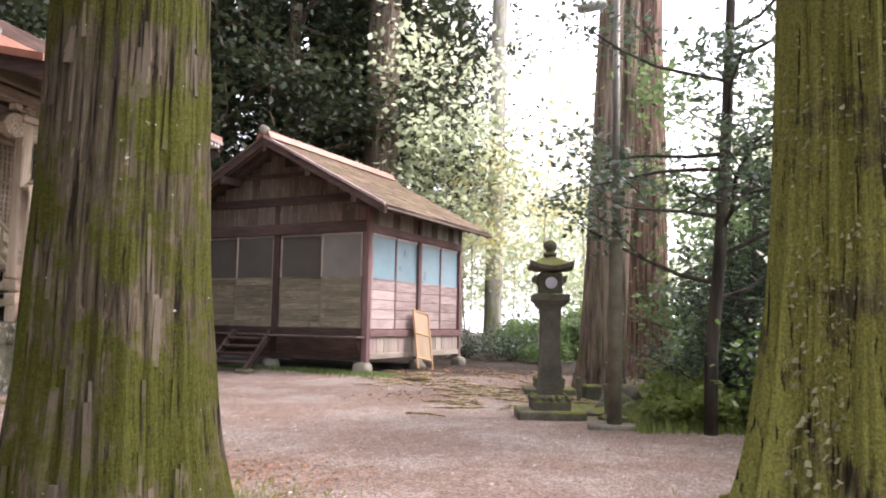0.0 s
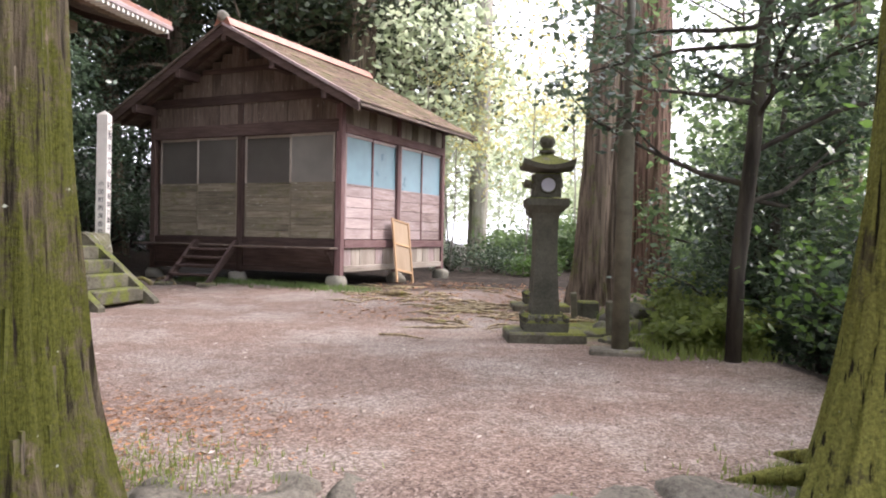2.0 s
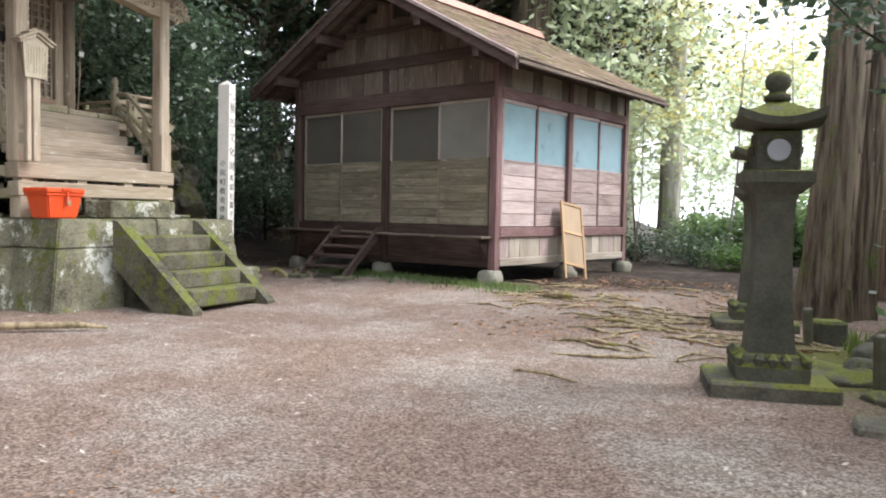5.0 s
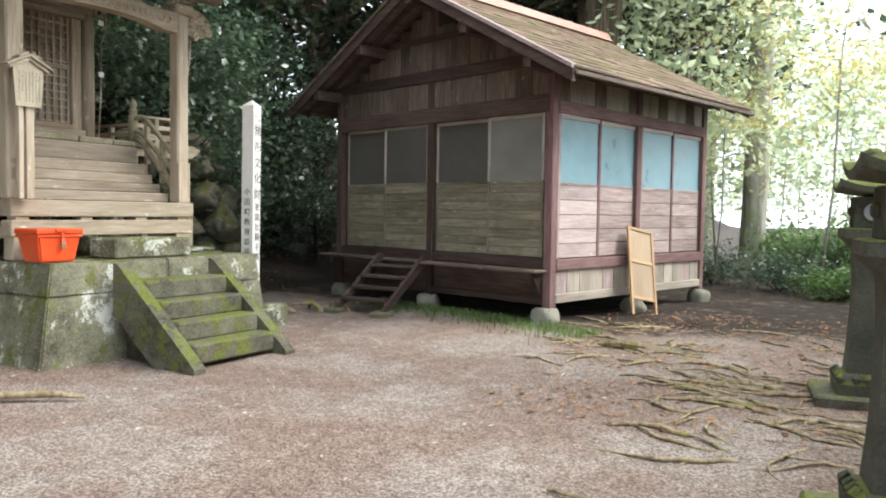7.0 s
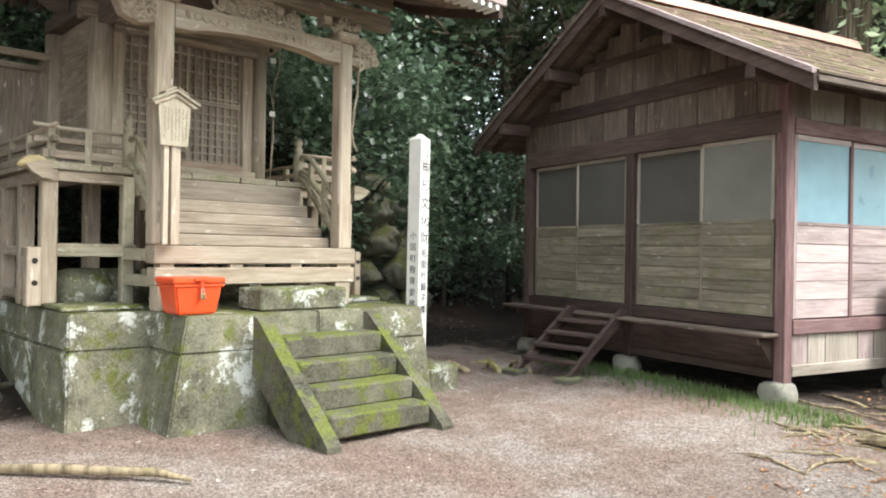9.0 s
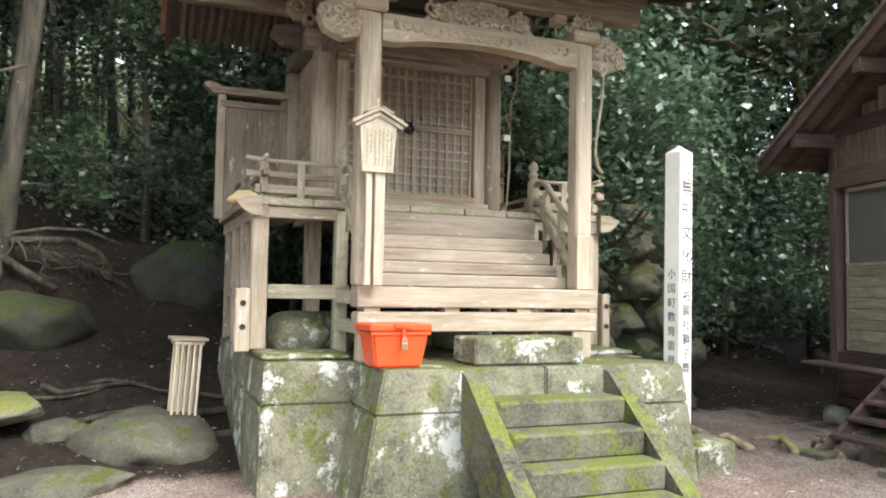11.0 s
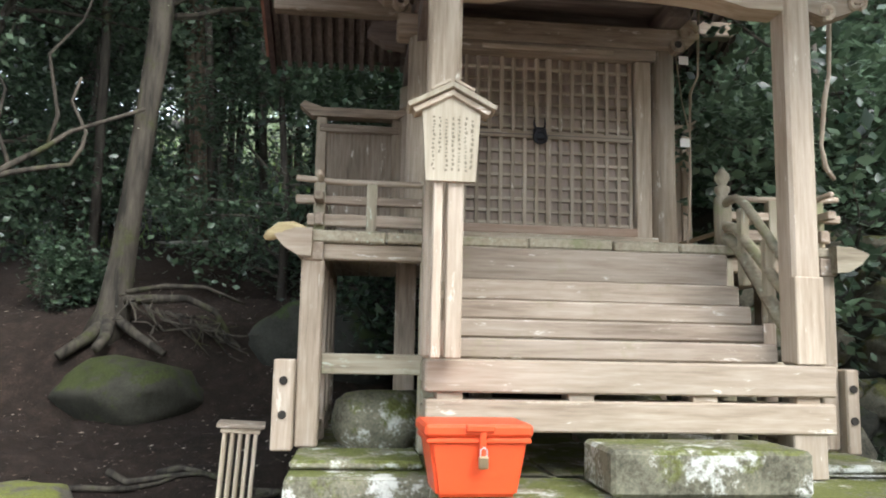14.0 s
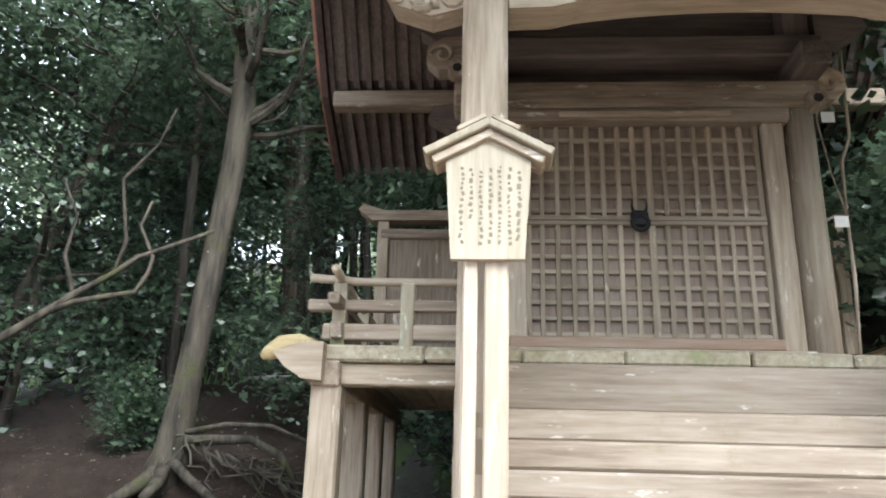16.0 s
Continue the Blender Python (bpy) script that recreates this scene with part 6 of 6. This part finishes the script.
for k, (x, y, r, h, mat, lab) in enumerate(((3.0, 10.2, 0.35, 0.4, LF_FERN, "bright green ferny bush at the court edge"), (3.3, 11.4, 0.4, 0.5, LF_FERN, "bright green ferny bush at the court edge"), (3.25, 9.5, 0.32, 0.35, LF_FERN, "bright green ferny bush at the court edge"), (2.75, 9.6, 0.28, 0.25, LF_FERN, "low green fern at the court edge"), (3.95, 9.3, 0.5, 0.8, LF_DARK, "dark glossy bush on the slope"), (4.3, 8.2, 0.6, 0.9, LF_DARK, "dark glossy bush on the slope"), (4.2, 10.0, 0.7, 1.2, LF_DARK, "dark glossy bush on the slope"), (4.4, 9.0, 0.8, 1.6, LF_DARK, "dark glossy bush on the slope"), (4.1, 10.9, 0.8, 1.5, LF_DARK, "dark glossy bush on the slope"), (4.3, 7.0, 0.6, 0.9, LF_DARK, "dark glossy bush on the slope"), (4.2, 12.0, 0.7, 1.1, LF_DARK, "dark glossy bush on the slope"), (4.6, 13.6, 0.8, 1.2, LF_MID, "green bush on the slope"), (4.9, 15.2, 0.8, 1.2, LF_DARK, "dark glossy bush on the slope"), (0.9, 22.5, 0.8, 0.7, LF_DARK, "low dark bush past the hut"), (-0.4, 23.5, 0.9, 0.8, LF_DARK, "low dark bush past the hut"), (2.0, 21.5, 0.7, 0.6, LF_MID, "low green bush past the hut"), (-13.6, 7.6, 0.4, 0.9, LF_DARK, "leafy seedling on the slope"), (-13.9, 8.0, 0.4, 0.6, LF_DARK, "leafy seedling on the slope"), (-18.5, 8.6, 0.9, 1.4, LF_DARK, "dark bush on the wooded slope"), (-18.3, 5.2, 1.0, 1.3, LF_DARK, "dark bush on the wooded slope"), (-17.8, 10.9, 0.8, 1.0, LF_DARK, "dark bush on the wooded slope"), (-9.8, 15.7, 0.6, 0.7, LF_DARK, "dark bush beside the shrine"), (-8.3, 15.6, 0.5, 0.5, LF_DARK, "dark bush beside the shrine"))):
    bush("bush", x, y, r, h, mat, 1700, 0.085, 300 + k, lab)

rf = random.Random(88)
for k in range(10):
    bush("bush", rf.uniform(0.5, 7.5), rf.uniform(24, 29), rf.uniform(0.9, 1.4), rf.uniform(0.9, 1.7), LF_LIT, 1500, 0.16, 400 + k, "leafy green undergrowth beyond the hut")

# leaning pale tree on the slope with its exposed roots, on a mossy boulder
lt = leafy_tree("leaning_tree", [(-12.8, 8.38, 1.55), (-12.8, 8.48, 2.05), (-12.8, 8.54, 2.7), (-12.8, 8.6, 3.4), (-12.8, 8.69, 4.3), (-12.8, 8.8, 5.6), (-12.8, 8.84, 6.5), (-12.8, 8.76, 7.6), (-12.9, 9.0, 9.8)], [0.34, 0.22, 0.165, 0.15, 0.15, 0.15, 0.165, 0.13, 0.08], BK_SLIM, LF_DARK, 18, 2.0, 6500, 0.12, (0.7, 0.7, 0.45), 33, "leaning smooth-barked tree with exposed roots", 0.66)
ROOTS = (([(-12.75, 8.55, 2.2), (-12.55, 8.9, 2.22), (-12.5, 9.4, 2.24), (-12.45, 9.75, 2.08), (-12.4, 9.98, 1.7)], 0.07), ([(-12.7, 8.6, 2.3), (-12.6, 9.1, 2.4), (-12.6, 9.6, 2.4), (-12.6, 10.1, 2.2)], 0.035), ([(-12.7, 8.4, 1.9), (-12.4, 8.25, 1.7), (-12.2, 8.0, 1.5)], 0.1), ([(-12.7, 8.5, 2.0), (-12.35, 8.8, 1.8), (-12.1, 9.2, 1.55)], 0.07), ([(-12.7, 8.45, 2.0), (-12.3, 8.5, 1.75), (-12.0, 8.45, 1.6)], 0.09))
for k, (pts, r) in enumerate(ROOTS):
    part("root", tube(pts, [r * (1 - 0.6 * i / len(pts)) for i in range(len(pts))], 8, None, 0.25, k), BK_SLIM, lt, smooth=True)
rz = random.Random(9)
for k in range(22):
    q = Vector((-12.55 + rz.uniform(-0.1, 0.15), 8.6 + 0.06 * k, 2.25 - 0.02 * k))
    pts = []
    for j in range(7):
        pts.append(tuple(q))
        q += Vector((rz.uniform(0.0, 0.12), rz.uniform(-0.05, 0.22), rz.uniform(-0.15, 0.03)))
    part("root", tube(pts, [rz.uniform(0.012, 0.022) * (1.1 - 0.13 * j) for j in range(7)], 6, None, 0.2, k), BK_SLIM, lt, smooth=True)
leafy_tree("broadleaf_tree", [(-15.2, 5.2, 2.6), (-15.1, 5.4, 4.2), (-15.0, 5.9, 5.8), (-14.6, 6.6, 7.2), (-14.2, 7.4, 8.4)], [0.14, 0.12, 0.1, 0.07, 0.03], BK_THIN, LF_BOUGH, 22, 2.3, 9000, 0.12, (0.5, 0.5, 0.28), 71, "grey-green leafy tree arching over the slope", 0.3)
lb = thing("bare_branch", None, "bare pale branch reaching out over the slope", "branch")
BRANCHES = (([(-12.6, 5.6, 2.7), (-12.5, 6.5, 3.26), (-12.5, 6.83, 3.5), (-12.5, 7.21, 3.8), (-12.5, 7.62, 4.07), (-12.5, 7.88, 4.29), (-12.5, 8.07, 4.37), (-12.5, 8.73, 4.66)], 0.06),
         ([(-12.5, 7.0, 3.6), (-12.48, 7.23, 3.71), (-12.48, 7.6, 3.8), (-12.48, 7.91, 3.86), (-12.48, 8.03, 4.1), (-12.5, 8.05, 4.3), (-12.5, 7.86, 4.68), (-12.5, 7.95, 5.0)], 0.042),
         ([(-12.5, 7.21, 3.8), (-12.6, 7.0, 4.3), (-12.6, 7.06, 4.8), (-12.65, 6.8, 5.3)], 0.03), ([(-12.5, 7.62, 4.07), (-12.55, 7.7, 4.5), (-12.6, 7.53, 5.3), (-12.6, 7.9, 5.8), (-12.6, 8.05, 6.3)], 0.03))
for k, (pts, r) in enumerate(BRANCHES):
    part("limb", tube(pts, [r * (1 - 0.7 * i / len(pts)) for i in range(len(pts))], 8, None, 0.15, k), BK_SLIM, lb, smooth=True)

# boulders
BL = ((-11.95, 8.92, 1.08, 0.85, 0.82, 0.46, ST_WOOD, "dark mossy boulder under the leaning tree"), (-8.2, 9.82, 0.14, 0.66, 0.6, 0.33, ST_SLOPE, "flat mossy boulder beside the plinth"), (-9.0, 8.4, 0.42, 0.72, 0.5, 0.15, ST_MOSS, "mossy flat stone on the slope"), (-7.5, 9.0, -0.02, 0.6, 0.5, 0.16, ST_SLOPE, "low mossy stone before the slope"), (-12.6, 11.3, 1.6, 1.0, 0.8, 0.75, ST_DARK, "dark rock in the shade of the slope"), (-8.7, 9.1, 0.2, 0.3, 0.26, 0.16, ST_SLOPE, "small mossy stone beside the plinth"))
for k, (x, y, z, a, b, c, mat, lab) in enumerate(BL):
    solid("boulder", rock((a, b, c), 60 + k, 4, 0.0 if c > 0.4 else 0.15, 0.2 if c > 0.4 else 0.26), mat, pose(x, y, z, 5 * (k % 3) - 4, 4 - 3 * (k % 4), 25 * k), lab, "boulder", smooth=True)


def rock_face(name, m, w, h, seed, label):
    """Blocky cliff: a bank broken into boulders by joints."""
    bm = bmesh.new()
    nu, nv = 130, 110
    g = []
    for j in range(nv):
        row = []
        for i in range(nu):
            u, v = i / (nu - 1), j / (nv - 1)
            p = Vector((u * w, 0, v * h))
            q = Vector((p.x * 1.15 + seed + 0.35 * noise.noise(p * 0.9), 0.3, p.z * 1.9 + 0.35 * noise.noise(p * 0.9 + Vector((9, 0, 0)))))
            d, _ = noise.voronoi(q)
            e = min(1.0, (d[1] - d[0]) * 2.6)
            out = 0.34 * e ** 0.5 + 0.3 * noise.noise(p * 0.8 + Vector((seed, 3, 0))) + 0.1 * noise.noise(p * 3.1) + 0.05 * noise.noise(p * 8.3)
            out *= min(1, 6 * (1 - u)) * min(1, 6 * u + 0.2)
            row.append(bm.verts.new((p.x, 0.3 * p.z + 0.9 * (2 * u - 1) ** 2 - out, p.z)))
        g.append(row)
    for j in range(nv - 1):
        for i in range(nu - 1):
            bm.faces.new((g[j][i], g[j][i + 1], g[j + 1][i + 1], g[j + 1][i]))
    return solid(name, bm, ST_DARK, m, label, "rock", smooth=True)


rock_face("rock_bank", SHRINE @ pose(1.75, 2.5, -0.2), 3.4, 3.5, 4, "dark earth and rock bank behind the shrine")
rb = random.Random(31)
for row, (z, n, x0) in enumerate(((0.25, 4, 2.0), (0.8, 4, 2.25), (1.3, 4, 2.0), (1.8, 4, 2.35), (2.3, 4, 2.1), (2.72, 3, 2.4))):
    for k in range(n):
        w = rb.uniform(0.3, 0.5)
        x = x0 + k * 0.66 + rb.uniform(-0.1, 0.1)
        m = SHRINE @ pose(x, 2.35 + 0.3 * z + rb.uniform(-0.12, 0.1), z, rb.uniform(-15, 15), rb.uniform(-15, 15), rb.uniform(0, 360))
        solid("bank_boulder", rock((w, w * rb.uniform(0.7, 1), w * rb.uniform(0.6, 0.85)), 200 + row * 7 + k, 4, 0, 0.42), ST_BANK, m, "angular mossy boulder piled in the bank", "boulder", "bank boulders", smooth=True)
for k, (x, y, z) in enumerate(((2.2, 3.3, 3.5), (3.0, 3.5, 3.4), (3.9, 3.6, 3.4), (4.7, 3.1, 2.2), (2.0, 4.0, 4.4), (2.7, 4.3, 4.9))):
    p = SHRINE @ Vector((x, y, z))
    t = thing("shrub", pose(p.x, p.y, p.z, 0, 0, 50 * k), "dark evergreen shrub growing on the rock bank", "shrub", "rock bank shrubs")
    rq = random.Random(k)
    ends = [(rq.uniform(-0.6, 0.6), rq.uniform(-0.6, 0.6), rq.uniform(-0.2, 0.6)) for _ in range(14)]
    bm = bmesh.new()
    for e in ends:
        tube([(0, 0, -0.3), (e[0] * 0.5, e[1] * 0.5, e[2] * 0.6), e], [0.014, 0.01, 0.004], 5, bm)
    part("stem", bm, BK_THIN, t)
    ob = new("foliage", leaves("foliage", ends, 64, (0.4, 0.4, 0.3), 0.1, LF_DARK if k in (2, 3) else LF_BOUGH, 500 + k))
    ob.parent = t
for k, (x, y) in enumerate(((-0.95, 1.5), (-1.35, 1.35), (0.4, 1.4))):
    solid("base_stone", rock((0.34, 0.26, 0.27), 95 + k, 3, 0.2, 0.2), ST_PL, SHRINE @ pose(x, y, 1.18), "round mossy stone under the veranda", "stone", smooth=True)

# roots over the court
rg = random.Random(77)
for k in range(120):
    x, y = rg.uniform(-1.4, 1.9), rg.uniform(12.6, 16.3)
    if k > 55:
        x, y = rg.uniform(0.2, 2.2), rg.uniform(11.0, 14.0)
    if k < 5:
        x, y = -5.0 - 0.32 * k, 15.6 - 0.22 * k
    a = rg.uniform(2.3, 3.7)
    pts, q = [], Vector((x, y, 0))
    n = rg.randint(5, 8)
    heap = 0.1 if k < 5 else 0.0
    for j in range(n):
        hump = math.sin(j / (n - 1) * math.pi)
        pts.append((q.x, q.y, ground_z(q.x, q.y) - 0.008 + (0.028 + heap) * hump + 0.006 * math.sin(3 * j + k)))
        a += rg.uniform(-0.6, 0.6)
        q += Vector((math.cos(a), math.sin(a), 0)) * rg.uniform(0.06, 0.2)
    r = rg.uniform(0.008, 0.024) * (2.2 if k < 5 else 1.15 if k > 55 else 1)
    bm = tube(pts, [r * (1.1 - 0.7 * j / (n - 1)) for j in range(n)], 7, None, 0.3, k)
    if k % 2:
        f, e = Vector(pts[2]), rg.choice((-0.7, 0.7))
        tube([f, f + Vector((math.cos(a + e) * 0.14, math.sin(a + e) * 0.14, 0.002)), f + Vector((math.cos(a + e * 1.5) * 0.3, math.sin(a + e * 1.5) * 0.3, -0.02))], [r * 0.7, r * 0.5, r * 0.2], 6, bm, 0.2, k)
    solid("tree_root", bm, BK_ROOT, None, "bare twisting root lying over the ground", "root", "surface roots", smooth=True)
for k in range(12):
    x, y = rg.uniform(-10.2, -8.0), rg.uniform(8.6, 10.6)
    a = rg.uniform(1.2, 2.2)
    pts, q = [], Vector((x, y, 0))
    for j in range(6):
        pts.append((q.x, q.y, ground_z(q.x, q.y) + 0.03))
        a += rg.uniform(-0.4, 0.4)
        q += Vector((math.cos(a), math.sin(a), 0)) * 0.22
    solid("tree_root", tube(pts, [0.034 * (1.1 - 0.7 * j / 5) for j in range(6)], 7, None, 0.2, k), BK_SLIM, None, "bare twisting root on the wooded slope", "root", "slope roots", smooth=True)
solid("fallen_branch", tube([(-5.7, 9.35, 0.05), (-5.2, 9.75, 0.06), (-4.6, 10.2, 0.05), (-4.35, 10.3, 0.03)], [0.03, 0.038, 0.03, 0.012], 8, None, 0.3, 2), BK_ROOT, None, "mossy branch lying before the plinth", "branch", smooth=True)
solid("twig", tube([(-0.35, 9.95, 0.02), (-0.1, 9.85, 0.035), (0.15, 9.7, 0.02)], [0.012, 0.016, 0.008], 6), BK_ROOT, None, "dry twig lying on the gravel", "twig")
solid("bark_piece", tube([(-1.05, 14.55, 0.1), (-0.8, 14.5, 0.13), (-0.5, 14.55, 0.1)], [0.02, 0.05, 0.02], 6, None, 0.3), BK_ROOT, None, "dark bark pieces lying by the hut", "bark")


# ---------------------------------------------------------------- litter, weeds, moss tufts
def scatter(name, n, where, size, mat, seed, label, lift=0.006, flat=True, tall=0.0, category="litter"):
    rg = np.random.default_rng(seed)
    v, f = [], []
    while len(f) < n:
        x, y = where(rg)
        z = ground_z(x, y) + lift
        a, s = rg.uniform(0, 6.283), size * rg.uniform(0.5, 1.4)
        dx, dy = math.cos(a) * s, math.sin(a) * s
        i = len(v)
        if flat:
            t = rg.uniform(-0.25, 0.25) * s
            v += [(x - dx, y - dy, z), (x - dy * 0.4, y + dx * 0.4, z + 0.3 * s), (x + dx, y + dy, z + t + 0.2 * s), (x + dy * 0.4, y - dx * 0.4, z + 0.1 * s)]
            f.append((i, i + 1, i + 2, i + 3))
        else:
            h = tall * rg.uniform(0.4, 1.2)
            v += [(x - dy * 0.25, y + dx * 0.25, z - lift), (x + dy * 0.25, y - dx * 0.25, z - lift), (x + dx, y + dy, z + h)]
            f.append((i, i + 1, i + 2))
    me = bpy.data.meshes.new(name)
    me.from_pydata(v, [], f)
    me.materials.append(mat)
    tagged(new(name, me), label, category, kind="stuff")


scatter("fallen_leaves", 700, lambda g: (g.uniform(-6, 3), g.uniform(5.2, 15)), 0.022, LF_LITTER, 1, "pale fallen leaves strewn over the gravel")
scatter("fallen_leaves", 5200, lambda g: (g.uniform(-15, -7.3), g.uniform(5, 19)), 0.022, LF_BROWN, 11, "brown fallen leaves matted over the slope")
scatter("fallen_leaves", 1700, lambda g: (g.uniform(-15, -7.3), g.uniform(5, 19)), 0.024, LF_LITTER, 2, "fallen leaves strewn over the slope")
scatter("dropped_needles", 1500, lambda g: (g.normal(-1.1, 0.5), g.normal(5.9, 0.5)), 0.02, LF_NEEDLE, 3, "rusty cedar needles gathered on the gravel")
scatter("wood_litter", 1600, lambda g: (g.uniform(-1.5, 2.2), g.uniform(11.5, 18)), 0.035, LF_NEEDLE, 8, "dry wood litter among the roots")
scatter("gravel_chips", 9000, lambda g: (g.uniform(-3.2, 3), 5.2 + abs(g.normal(0, 3))), 0.009, plain("stone_chips", (0.24, 0.2, 0.178), 0.9, 0, 0.5, 60), 4, "loose stone chips on the court")


def hutside(g):
    p = HUT @ Vector((g.uniform(-3.4, 1.0), -abs(g.normal(0, 0.35)) - 0.1, 0))
    return p.x, p.y


scatter("low_weeds", 2600, hutside, 0.03, LF_GRASS, 5, "low green weeds along the hut", 0.01, False, 0.09, "weeds")
scatter("moss_tufts", 3000, lambda g: (g.normal(2.5, 0.3), g.normal(5.2, 0.25)), 0.016, LF_FERN, 6, "moss and small ferns at the foot of the cedar", 0.01, False, 0.035, "moss")
scatter("moss_tufts", 1500, lambda g: (g.normal(-0.75, 0.35), g.normal(5.1, 0.3)), 0.016, LF_FERN, 7, "moss at the foot of the cedar", 0.01, False, 0.04, "moss")
scatter("low_weeds", 2500, lambda g: (g.uniform(2.2, 3.4), g.uniform(8.8, 12.6)), 0.04, LF_FERN, 9, "ferny weeds along the edge of the court", 0.01, False, 0.13, "weeds")
scatter("woodland_weeds", 5000, lambda g: (g.uniform(-40, -20), g.uniform(-2, 20)), 0.16, LF_GRASS, 10, "pale undergrowth on the sunlit slope", 0.02, False, 0.5, "weeds")
# Added flat white piece in place of an unidentified bright patch.
solid("bright_patch_piece", rock((0.9, 0.35, 0.05), 7, 3, 0.2, 0.3), MT_WHITE, pose(-17.6, 9.3, ground_z(-17.6, 9.3) + 0.06, 0, 0, 75), "flat white piece standing for a bright patch on the slope", "sheet", smooth=True)
